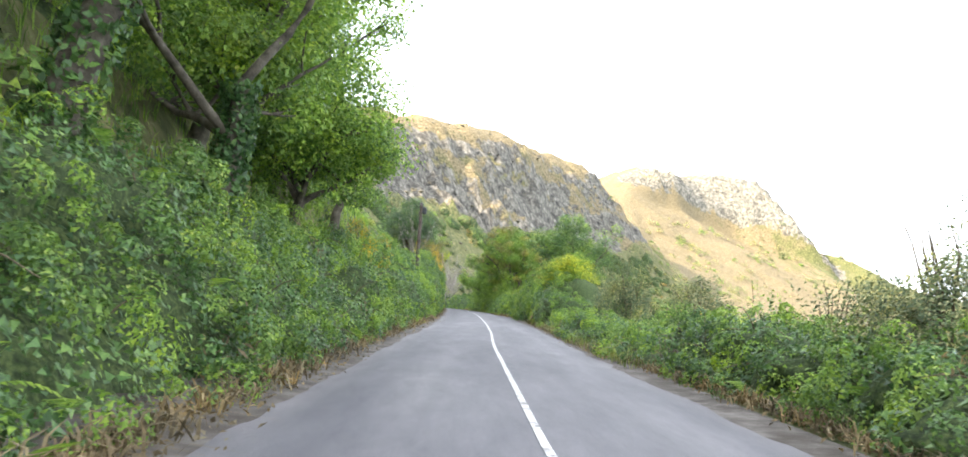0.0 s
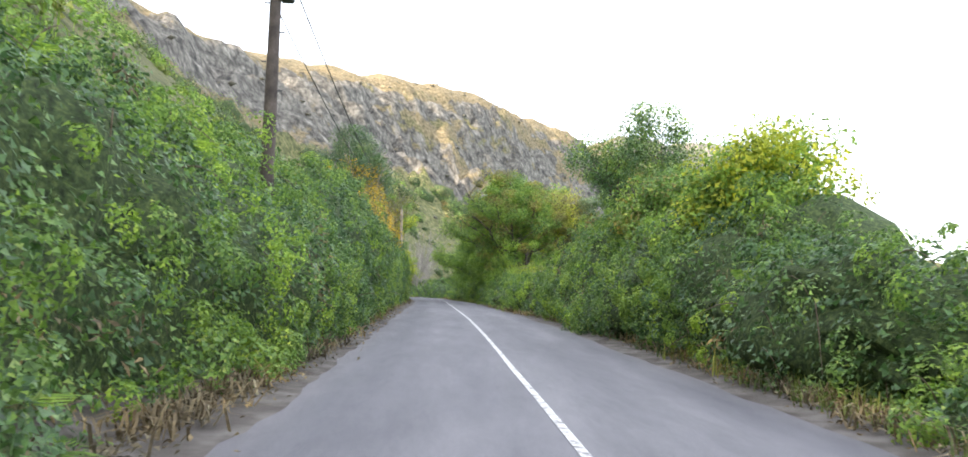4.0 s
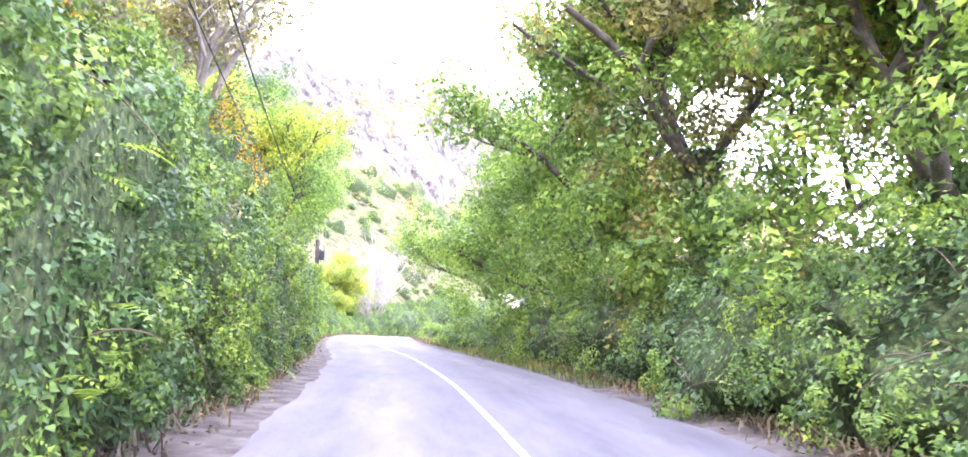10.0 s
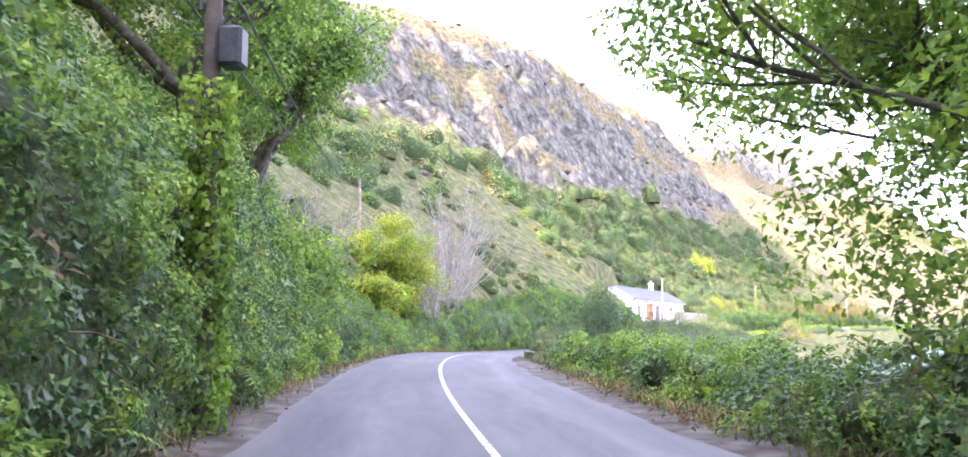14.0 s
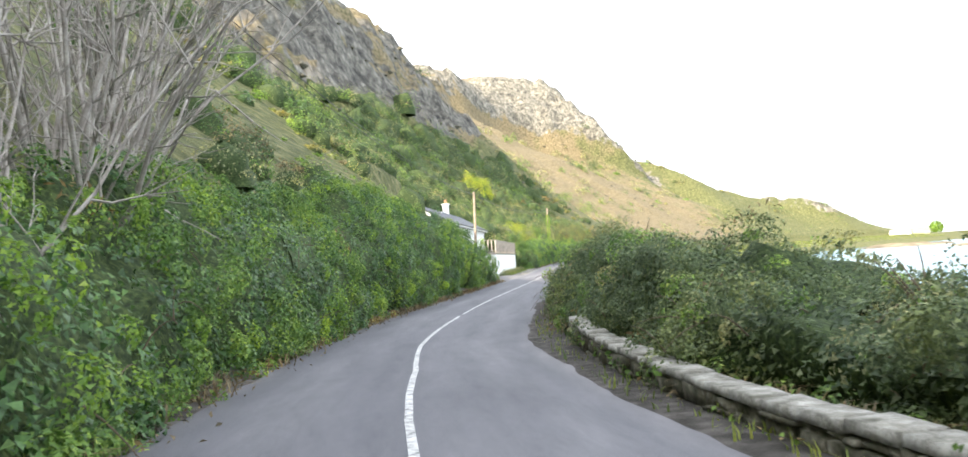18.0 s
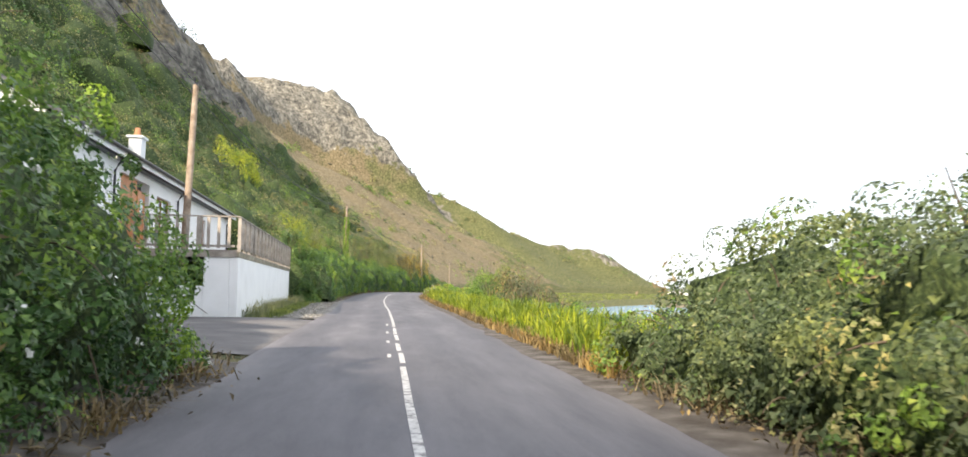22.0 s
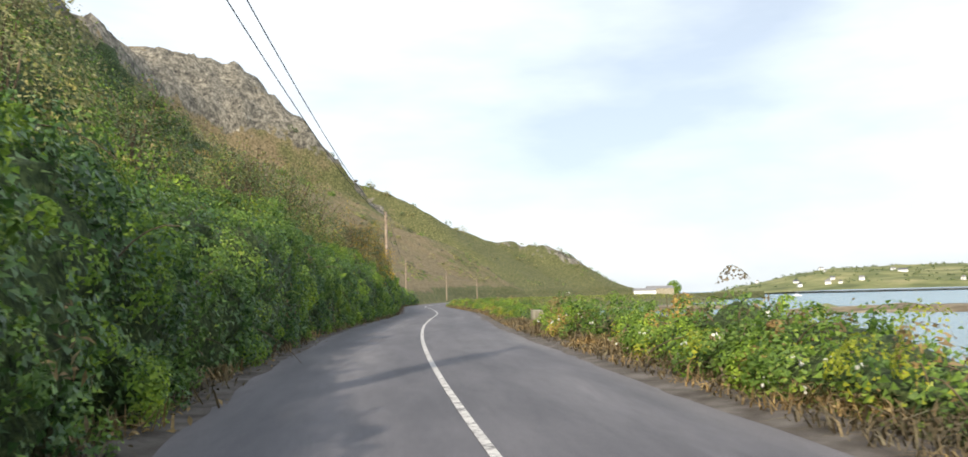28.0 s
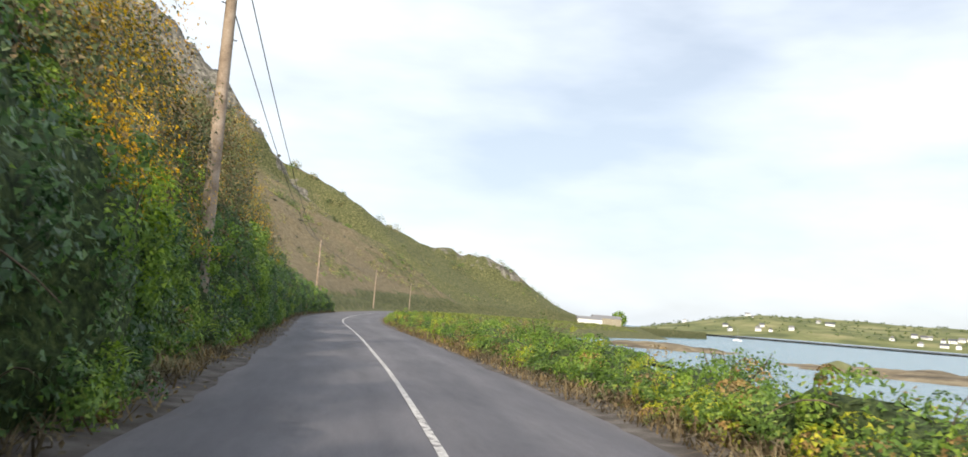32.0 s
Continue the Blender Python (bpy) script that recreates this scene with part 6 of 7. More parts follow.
scrub("upper_scrub", "olive scrub and bramble on the slope under the crags", [(G_GREY, "willow"), (G_IVY, "ivy"), (G_DARK, "thorn"), (G_FERN, "young_growth"), (LITTER, "bracken"), (G_DARK, "dark_thorn")], 800, (310, 420), (13, 38), 1.6, 0.17, 14, 0.9, 1.3)
scrub("bank_gorse", "gorse and bronze growth on the bank tops", [(G_GORSE, "gorse"), (G_BRONZE, "bronze"), (G_BRAMBLE, "bramble")], 90, (60, 130), (5.6, 9), 0.6, 0.22, 7)


def boulders(name, label, count, s_rng, d_rng, size, mat, seed, lift=0.0):
    """Loose stones lying on the slope, too many to count."""
    r = np.random.default_rng(880 + seed)
    s, d = r.uniform(*s_rng, count), -r.uniform(*d_rng, count)
    x, y = place(s, d)
    z = ground_height(s, d, lift == 0) + lift
    c = np.array([(1, 0, 0), (-1, 0, 0), (0, 1, 0), (0, -1, 0), (0, 0, 1), (0, 0, -1)], float)
    tri = np.array([(0, 2, 4), (2, 1, 4), (1, 3, 4), (3, 0, 4), (2, 0, 5), (1, 2, 5), (3, 1, 5), (0, 3, 5)])
    k = size * r.uniform(0.4, 1.5, (count, 1, 1)) * r.uniform(0.6, 1.3, (count, 6, 1)) * np.array([1.2, 1.0, 0.7])
    v = np.stack([x, y, z], -1)[:, None] + c[None] * k + r.normal(0, 0.12 * size, (count, 6, 3))
    f = (np.arange(count)[:, None, None] * 6 + tri[None]).reshape(-1, 3)
    ob = thing(name, label, "stones", kind="stuff")
    part_np("stone_scatter", v.reshape(-1, 3), f, mat, ob)["kind"] = "stuff"


boulders("slope_boulders", "pale boulders scattered over the bracken slope", 110, (520, 720), (20, 130), 0.8, STONE, 1)
boulders("gravel_stones", "loose pale stones on the gravel before the white wall", 1600, (266.5, 298), (2.9, 4.5), 0.03, COPING, 3, 0.055)
boulders("crag_boulders", "grey stones lying under the crags", 200, (180, 420), (25, 75), 0.7, STONE, 2)


# ---- grass, iris and tall stalks on the verges ----
def bed(name, label, s0, s1, d0, d1, n, h, mat, seed, lean=0.35, width=0.02, cat="grass", nm="blade_mass", kind=""):
    r = np.random.default_rng(700 + seed)
    s, d = r.uniform(s0, s1, n), r.uniform(d0, d1, n)
    x, y = place(s, d)
    t = 0.75 + 0.35 * vnoise(np.stack([s * 0.8, d * 1.5, 0 * s + seed], -1))
    if cat == "iris":
        # in clumps of uneven height
        q = vnoise(np.stack([s * 0.7, d * 0.9, 0 * s + 4.0], -1))
        t = np.clip(0.72 + 0.5 * q, 0.25, 1.2)
    v, f = blades_np(np.stack([x, y, ground_height(s, d, False) - 0.04], -1), h * t, r, lean, width)
    ob = thing(name, label, cat, kind=kind)
    part_np(nm, v, f, mat, ob)["kind"] = "stuff"
    return ob


def iris(a, b, k):
    off = float(half_width(a) + middle(a)) - 2.45
    ob = bed("iris_bed", "thick bed of bright green iris blades on the verge", a, b, 3.0 + off, 6.0, 900, 0.80, G_IRIS, 50 + k, 0.42, 0.026, "iris")
    ob["group"] = "iris beds along the verge"
    r = np.random.default_rng(60 + k)
    n = 420
    s, d = r.uniform(a, b, n), r.uniform(2.75, 3.6, n) + off
    x, y = place(s, d)
    v, f = blades_np(np.stack([x, y, ground_height(s, d, False) - 0.02], -1), 0.34, r, 1.0, 0.016)
    part_np("dead_growth", v, f, G_DRY, ob, "brown dead blades at the foot")["kind"] = "stuff"


runs(247, 304, 3.0, iris)
for k, (a, b, d0, d1, n, h, mat, lb) in enumerate([
    (267, 300, -5.6, -4.2, 7500, 0.34, G_GRASS, "long green grass at the foot of the white wall"), (266.5, 289, -5.7, -4.8, 1500, 0.7, G_GREY, "pale seeding grass against the white wall"),
    (160, 192, -4.6, -3.2, 2400, 0.4, G_GRASS, "long grass at the foot of the bank"), (120, 176, 3.1, 4.6, 5200, 0.34, G_GRASS, "green grass verge under the trees"),
    (20, 60, 3.3, 6.5, 5200, 0.55, G_GRASS, "rough grass on the verge"), (80, 108, 4.2, 7.5, 4200, 0.75, G_GRASS, "tall grass along the hedge top"),
    (-20, 60, -4.1, -3.2, 3000, 0.26, G_DRY, "dry grass at the foot of the bank"), (300, 420, -4.0, -3.2, 3600, 0.24, G_DRY, "dry brown grass at the foot of the bank"),
    (304, 420, 3.0, 4.2, 15000, 0.30, G_DRY, "dry brown grass along the road edge"), (400, 470, 3.2, 9.0, 5200, 0.5, G_IRIS, "bright green grass on the bend"),
    (178, 215, 2.0, 2.5, 420, 0.24, G_GRASS, "weeds growing along the stone wall"), (200, 250, -3.9, -3.2, 1200, 0.3, G_DRY, "dry grass at the foot of the hedge"),
    (4, 58, -13.0, -5.6, 17000, 0.6, G_FERN, "long bright grass on the slope above the bank"), (228, 249, 3.3, 4.4, 1500, 0.6, G_IRIS, "iris and grass at the foot of the scrub"),
    (430, 860, 4, 26, 9000, 0.8, G_GRASS, "rough shore grass in the distance"),
]):
    bed("grass_verge", lb, a, b, d0, d1, n, h, LITTER if mat is G_DRY else mat, 20 + k, 1.5 if mat is G_DRY else 0.5, 0.012 if a < 430 else 0.12, "grass", kind="stuff")

r = np.random.default_rng(77)
stalks = thing("cow_parsley", "tall thin seed-headed stalks against the sky", "wild flowers", kind="stuff")
tb, hd = [], []
for k in range(120):
    s_, d_ = r.uniform(84, 104), r.uniform(5.0, 7.5)
    x, y = (float(q) for q in place(s_, d_))
    z = float(ground_height(s_, d_, False))
    h = r.uniform(2.2, 3.1)
    p1 = np.array([x + r.normal(0, 0.12), y + r.normal(0, 0.12), z + h])
    tb.append(tube_np(np.linspace((x, y, z), p1, 4), np.linspace(0.012, 0.006, 4), 3))
    hd.append(leaves_np(p1 + r.normal(0, 0.08, (10, 3)) * np.array([1.6, 1.6, 0.5]), np.tile([[0, 0, 1.0]], (10, 1)), 0.06, r))
v, f = merge_np(tb)
part_np("stalk_mass", v, f, G_GRASS, stalks)
v, f = merge_np(hd)
part_np("seed_head_mass", v, f, G_GREY, stalks)


# ---- stone wall on the bend ----
def stone_wall():
    ob = thing("stone_wall", "low mossy rubble wall with pale coping along the bend", "wall", kind="structure")
    r = np.random.default_rng(31)
    s = np.arange(176.5, 205.2, 0.7)
    dd = np.interp(s, [173, 176, 180, 190, 200, 206, 212], [5.2, 3.5, 2.4, 2.45, 2.6, 2.85, 3.15])
    base = crown(s) - bank_slope(s) * dd - 0.38
    for j in range(len(s) - 1):
        lo, hi = base[j], base[j] + 0.25 + np.interp(s[j], [176, 182, 190, 200, 212], [0.40, 0.36, 0.32, 0.5, 0.55])
        c = []
        for sj, dj in ((s[j], dd[j]), (s[j + 1], dd[j + 1])):
            for o in (0.0, 0.42):
                c.append(place(sj + 0.0, dj + o))
        # coping slab, with its own unevenness
        a = [np.array([float(q[0]), float(q[1])]) for q in c]
        t0, t1 = hi + r.uniform(0, 0.02), hi + 0.085 + r.uniform(0, 0.03)
        cen = (a[0] + a[1] + a[2] + a[3]) / 4
        g = [cen + (q - cen) * r.uniform(0.95, 0.985) * np.array([1, 1]) for q in a]
        ex = [cen + (q - cen) * 1.0 for q in g]
        v = [(*q, t0) for q in ex] + [(*(cen + (q - cen) * 0.96), t1 + r.uniform(-0.012, 0.012)) for q in ex]
        part_np("coping_stone", v, [(0, 1, 3, 2)[::-1], (4, 5, 7, 6), (0, 1, 5, 4), (2, 3, 7, 6)[::-1], (0, 2, 6, 4)[::-1], (1, 3, 7, 5)], COPING, ob)
        # rubble in uneven courses on the road face
        z0 = lo
        cuts = np.sort(r.uniform(0.8, 1.2, 3) * np.array([0.3, 0.55, 0.8]))
        for z1 in [lo + (hi - lo) * q for q in (*cuts, 1.0)]:
            k = int(r.integers(1, 4))
            fr = np.concatenate([[0], np.sort(r.uniform(0.2, 0.8, k - 1)), [1.0]])
            for f0, f1 in zip(fr, fr[1:]):
                if f1 - f0 < 0.1:
                    continue
                sa_, sb_ = s[j] + 0.7 * f0 + 0.012, s[j] + 0.7 * f1 - 0.012
                da, db = np.interp(sa_, s, dd), np.interp(sb_, s, dd)
                pr = r.uniform(-0.05, 0.06)
                q = [place(sa_, da + 0.03 - pr), place(sb_, db + 0.03 - pr + r.normal(0, 0.02)), place(sb_, db + 0.38), place(sa_, da + 0.38)]
                q = [np.array([float(t[0]), float(t[1])]) for t in q]
                m_ = 0.01
                v = [(*t, z0 + m_ + r.normal(0, 0.012)) for t in q] + [(*(t + r.normal(0, 0.018, 2)), z1 - m_ + r.normal(0, 0.014)) for t in q]
                part_np("stone", v, [(0, 3, 2, 1), (4, 5, 6, 7), (0, 1, 5, 4), (1, 2, 6, 5), (2, 3, 7, 6), (3, 0, 4, 7)], STONE, ob)
            z0 = z1
    # mortar heart behind the stones
    x0, y0 = place(s, dd + 0.07)
    x1, y1 = place(s, dd + 0.36)
    top = base + 0.25 + np.interp(s, [176, 182, 190, 200, 212], [0.40, 0.36, 0.32, 0.5, 0.55]) - 0.01
    v = np.concatenate([np.stack([x0, y0, base], -1), np.stack([x0, y0, top], -1), np.stack([x1, y1, top], -1), np.stack([x1, y1, base], -1)])
    n = len(s)
    i = np.arange(n - 1)
    f = np.concatenate([np.stack([i + a * n, i + 1 + a * n, i + 1 + b * n, i + b * n], -1) for a, b in ((0, 1), (1, 2), (2, 3))])
    part_np("mortar", v, f, STONE, ob)

    n = 1500
    sw, zw = r.uniform(177, 204.5, n), r.uniform(0, 0.72, n)
    keep = vnoise(np.stack([sw * 0.8, zw * 3, 0 * sw], -1)) + r.normal(0, 0.2, n) > 0.12
    sw, zw = sw[keep], zw[keep]
    x, y = place(sw, np.interp(sw, s, dd) - 0.04)
    nr = np.stack([-np.cos(np.interp(sw, RS, RH)), -np.sin(np.interp(sw, RS, RH)), 0.4 + 0 * sw], -1)
    v, f = leaves_np(np.stack([x, y, np.interp(sw, s, base) + zw], -1), nr, 0.09, r)
    part_np("ivy_growth", v, f, G_BRAMBLE, ob, "weeds and ivy rooted in the joints")["kind"] = "stuff"


stone_wall()


def slab_wall(name, label, s0, s1, d0, thick, z0, z1, mat, step=1.0, cap=None, kind="structure", cat="wall"):
    s = np.linspace(s0, s1, max(2, int((s1 - s0) / step) + 1))
    ob = thing(name, label, cat, kind=kind)

    def run_(da, db, za, zb, nm, m_):
        n = len(s)
        cs = []
        for d_, z_ in ((da, za), (da, zb), (db, zb), (db, za)):
            x, y = place(s, d_)
            cs.append(np.stack([x, y, crown(s) + z_], -1))
        v = np.concatenate(cs)
        i = np.arange(n - 1)
        f = np.concatenate([np.stack([i + a * n, i + 1 + a * n, i + 1 + b * n, i + b * n], -1) for a, b in ((0, 1), (1, 2), (2, 3), (3, 0))] + [np.array([[0, n, 2 * n, 3 * n], [n - 1, 4 * n - 1, 3 * n - 1, 2 * n - 1]])])
        part_np(nm, v, f, m_, ob)

    run_(d0, d0 + thick, z0, z1, "body", mat)
    if cap:
        run_(d0 - 0.03, d0 + thick + 0.03, z1 + 0.004, z1 + cap, "cap", mat)
    return ob


slab_wall("concrete_wall", "low weathered concrete parapet above the water", 345.6, 356.4, 4.7, 0.45, -0.9, 0.46, CONCRETE)


# ---- utility poles and wires ----
def utility_pole(s, d, top, label, mat, ivy=0.0, box_=False, lean=(0, 0), rad=0.13, world_xy=None, foot=None, steps=True):
    if world_xy:
        x, y = world_xy
        gz = foot
    else:
        x, y = (float(q) for q in place(s, d))
        gz = float(ground_height(s, d, False)) - 0.3
    h = top - gz
    ob = thing("utility_pole", label, "utility pole", "poles along the road", at=(x, y, gz))
    t = np.linspace(0, 1, 9)[:, None]
    v, f = tube_np(t * np.array([[lean[0] * h, lean[1] * h, h]]), rad * np.linspace(1.15, 0.78, 9), 12)
    n = len(v)
    part_np("shaft", v, f, mat, ob, smooth=True)
    tip = np.array([lean[0] * h, lean[1] * h, h])
    bm = bmesh.new()
    bmesh.ops.create_cone(bm, cap_ends=True, segments=12, radius1=rad * 0.84, radius2=rad * 0.3, depth=0.09, matrix=Matrix.Translation(tip + np.array([0, 0, 0.04])))
    part("cap", bm, DARKPLASTIC, ob)
    for k in range(2):
        bm = bmesh.new()
        bmesh.ops.create_cone(bm, cap_ends=True, segments=8, radius1=0.045, radius2=0.03, depth=0.14, matrix=Matrix.Translation(tip + np.array([0.16 * (1 if k else -1), 0, -0.25 - 0.3 * k])))
        part("insulator", bm, DARKPLASTIC, ob)
    if steps:
        for k in range(4):
            u = 0.62 + 0.09 * k
            c = tip * u
            bm = bmesh.new()
            box(bm, c[0] - 0.24 if k % 2 else c[0], c[1] - 0.012, c[2] - 0.012, c[0] if k % 2 else c[0] + 0.24, c[1] + 0.012, c[2] + 0.012)
            part("step_iron", bm, DARKPLASTIC, ob)
    if box_:
        bm = bmesh.new()
        c = tip * (0.86 if box_ is True else box_)
        box(bm, c[0] + 0.1, c[1] - 0.15, c[2] - 0.25, c[0] + 0.4, c[1] + 0.15, c[2] + 0.25, 0.04)
        part("transformer_box", bm, DARKPLASTIC, ob, "dark equipment box")
    if ivy:
        r = np.random.default_rng(int(x * 7 + 900) % 1000)
        m_ = 2600
        k = r.uniform(0, ivy, m_)
        a = r.uniform(0, 2 * np.pi, m_)
        o = np.stack([np.cos(a), np.sin(a), 0 * a], -1)
        w = 0.14 + 0.18 * np.abs(vnoise(np.stack([k * 9, a, 0 * a], -1)))
        v, f = leaves_np(tip * k[:, None] + o * (w + r.uniform(0, 0.08, m_))[:, None], o, 0.12, r)
        part_np("ivy", v, f, G_FERN, ob, "ivy climbing the pole")
    return np.array([x, y, gz]) + tip


tops = [
    utility_pole(-2, -9.0, 10.0, "dark wooden utility pole behind trees", DARKPOLE),
    utility_pole(60.5, -4.9, 8.3, "dark tarred utility pole with an equipment box", DARKPOLE, box_=0.93, rad=0.15),
    utility_pole(107.5, -3.45, 7.7, "pale weathered wooden utility pole", POLEWOOD, lean=(-0.02, 0)),
    utility_pole(148.5, -3.25, 5.9, "ivy-covered utility pole with a dark equipment box", DARKPOLE, ivy=0.78, box_=True),
    utility_pole(190, -9.4, 11.2, "pale wooden utility pole on the slope", POLEWOOD),
    utility_pole(266.9, -7.9, 8.8, "leaning pale wooden utility pole by the low wall", POLEWOOD, lean=(0.03, 0.0), rad=0.14),
    utility_pole(321.5, -4.9, 10.0, "wooden utility pole thick with ivy", POLEWOOD, ivy=0.85),
    utility_pole(392.5, -4.15, 10.1, "pale wooden utility pole leaning over the road", POLEWOOD, lean=(0.0, 0.012), rad=0.16),
    utility_pole(0, 0, 9.8, "distant wooden utility pole", POLEWOOD, world_xy=(131.4, 440.3), foot=1.6),
    utility_pole(0, 0, 9.2, "distant wooden utility pole", POLEWOOD, world_xy=(176, 488), foot=1.4),
    utility_pole(0, 0, 8.9, "distant wooden utility pole", POLEWOOD, world_xy=(225.2, 537.0), foot=1.4),
    utility_pole(0, 0, 8.6, "distant wooden utility pole", POLEWOOD, world_xy=(300, 604), foot=1.4),
    utility_pole(0, 0, 8.6, "distant wooden utility pole", POLEWOOD, world_xy=(372, 648), foot=1.4),
]
for a, b in zip(tops, tops[1:]):
    for k, (ox, dz) in enumerate(((-0.36, -0.15), (0.36, -0.3))):
        t = np.linspace(0, 1, 15)[:, None]
        pa = a + (b - a) * t + np.array([[ox, 0, dz]]) - np.array([[0, 0, 1.0]]) * (np.linalg.norm(b - a) * 0.018 + 0.2 * k) * 4 * t * (1 - t)
        v, f = tube_np(pa, np.full(15, 0.016), 5)
        tagged(part_np("overhead_wire", v, f, WIRE), "thin black overhead wire between poles", "wire", "overhead wires")


# ---- the white house, its terrace and walls ----
GLASS, _gn, _gl, _gb = nodes_of("window_glass")
_gb.inputs["Base Color"].default_value = (0.30, 0.36, 0.40, 1)
_gb.inputs["Roughness"].default_value = 0.04
_gb.inputs["Metallic"].default_value = 0.35
FRAMEWOOD = noisy("brown_frame", [(0.3, (0.20, 0.09, 0.04)), (0.7, (0.32, 0.15, 0.07))], 3.0, 0.5, 0.1, 40)
TERRACOTTA = noisy("chimney_pot", [(0.3, (0.40, 0.19, 0.10)), (0.7, (0.55, 0.28, 0.16))], 4.0, 0.85, 0.2, 30)
HY = 271.0
_hx, _hy = (float(q) for q in place(HY, -9.3))
_hz = float(crown(HY))
_hr = heading(HY)
AT = (_hx, _hy, _hz)


def solid(name, x0, y0, z0, x1, y1, z1, mat, parent, bevel=0.0, label=""):
    bm = bmesh.new()
    box(bm, x0, y0, z0, x1, y1, z1, bevel)
    return part(name, bm, mat, parent, label)


house = thing("house", "white rendered cottage with slate roof above a terrace", "house", at=AT, rz=_hr)
Y0, Y1, XB, EAVE, RIDGE, FL = -14.0, 15.5, -6.0, 5.45, 7.35, 2.45
# front wall between its openings: along the road, from and to, sill and head
OPEN = [(-7.2, -3.4, FL, 4.85, "door"), (-2.2, 0.2, FL, 4.6, "window"), (6.0, 8.2, 3.2, 4.5, "window"), (-11.6, -10.2, 3.2, 4.5, "window")]
edges = sorted(OPEN)
y = Y0
for a, b_, lo, hi, _k in edges:
    solid("wall", -0.3, y, 0.2, 0.0, a, EAVE, WHITEWALL, house)
    if lo > 0.25:
        solid("wall", -0.3, a, 0.2, 0.0, b_, lo, WHITEWALL, house)
    solid("wall", -0.3, a, hi, 0.0, b_, EAVE, WHITEWALL, house)
    y = b_
solid("wall", -0.3, y, 0.2, 0.0, Y1, EAVE, WHITEWALL, house)
solid("wall", XB, Y0, 0.2, XB + 0.3, Y1, EAVE, WHITEWALL, house)
for ya, yb in ((Y0, Y0 + 0.3), (Y1 - 0.3, Y1)):
    bm = bmesh.new()
    ps = [(0.0, 0.2), (0.0, EAVE), (XB / 2, RIDGE - 0.05), (XB, EAVE), (XB, 0.2)]
    va = [bm.verts.new((x, ya + 0.002, z)) for x, z in ps]
    vb = [bm.verts.new((x, yb - 0.002, z)) for x, z in ps]
    bm.faces.new(va)
    bm.faces.new(vb[::-1])
    for k in range(5):
        bm.faces.new((va[k], vb[k], vb[(k + 1) % 5], va[(k + 1) % 5])[::-1])
    bmesh.ops.recalc_face_normals(bm, faces=bm.faces)
    part("gable_wall", bm, WHITEWALL, house)
solid("floor_slab", XB + 0.3, Y0 + 0.3, FL - 0.2, -0.3, Y1 - 0.3, FL, CONCRETE, house)
for sgn, nm in ((1, "front"), (-1, "back")):
    xe = 0.45 if sgn > 0 else XB - 0.45
    zs = EAVE - 0.08
    slope = (RIDGE - EAVE) / 3.0
    n_ = 9
    roof = solid("roof", min(xe, XB / 2) + 0.2, Y0 - 0.1, EAVE - 0.30, max(xe, XB / 2) - 0.2, Y1 + 0.1, EAVE - 0.22, DARKPLASTIC, house, label="dark slate roof in courses")
    for k in range(n_):
        bm = bmesh.new()
        t0, t1 = k / n_, (k + 1) / n_
        xa, xb_ = xe + (XB / 2 - xe) * t0, xe + (XB / 2 - xe) * t1
        za, zb = zs + (RIDGE - zs) * t0, zs + (RIDGE - zs) * t1
        vs = [bm.verts.new(q) for q in ((xa, Y0 - 0.15, za + 0.05), (xa, Y1 + 0.15, za + 0.05), (xb_, Y1 + 0.15, zb + 0.02), (xb_, Y0 - 0.15, zb + 0.02),
                                         (xa, Y0 - 0.15, za - 0.05), (xa, Y1 + 0.15, za - 0.05), (xb_, Y1 + 0.15, zb - 0.08), (xb_, Y0 - 0.15, zb - 0.08))]
        for q in ((0, 1, 2, 3), (7, 6, 5, 4), (0, 4, 5, 1), (1, 5, 6, 2), (2, 6, 7, 3), (3, 7, 4, 0)):
            bm.faces.new([vs[i] for i in q])
        bmesh.ops.recalc_face_normals(bm, faces=bm.faces)
        part("slate_course", bm, SLATE, roof)
solid("fascia", 0.40, Y0 - 0.15, EAVE - 0.30, 0.44, Y1 + 0.15, EAVE - 0.06, WHITEWALL, house)
solid("soffit", 0.0, Y0, EAVE - 0.2, 0.40, Y1, EAVE - 0.17, DARKPLASTIC, house)
v, f = tube_np([(0.52, yy, EAVE - 0.1) for yy in np.linspace(Y0 - 0.1, Y1 + 0.1, 8)], np.full(8, 0.065), 8)
part_np("gutter", v, f, DARKPLASTIC, house, smooth=True)
for yy in (-8.2, 1.2, 14.6):
    v, f = tube_np([(0.5, yy, EAVE - 0.15), (0.2, yy, EAVE - 0.5), (0.09, yy, EAVE - 0.7), (0.09, yy, 2.5)], np.full(4, 0.04), 8)
    part_np("downpipe", v, f, DARKPLASTIC, house, smooth=True)
ch = solid("chimney", -3.5, 6.6, RIDGE - 1.2, -2.9, 7.5, 8.4, WHITEWALL, house, 0.02)
solid("chimney_cap", -3.6, 6.5, 8.4, -2.8, 7.6, 8.5, WHITEWALL, ch)
bm = bmesh.new()
bmesh.ops.create_cone(bm, cap_ends=True, segments=12, radius1=0.16, radius2=0.13, depth=0.45, matrix=Matrix.Translation((-3.2, 7.05, 8.72)))
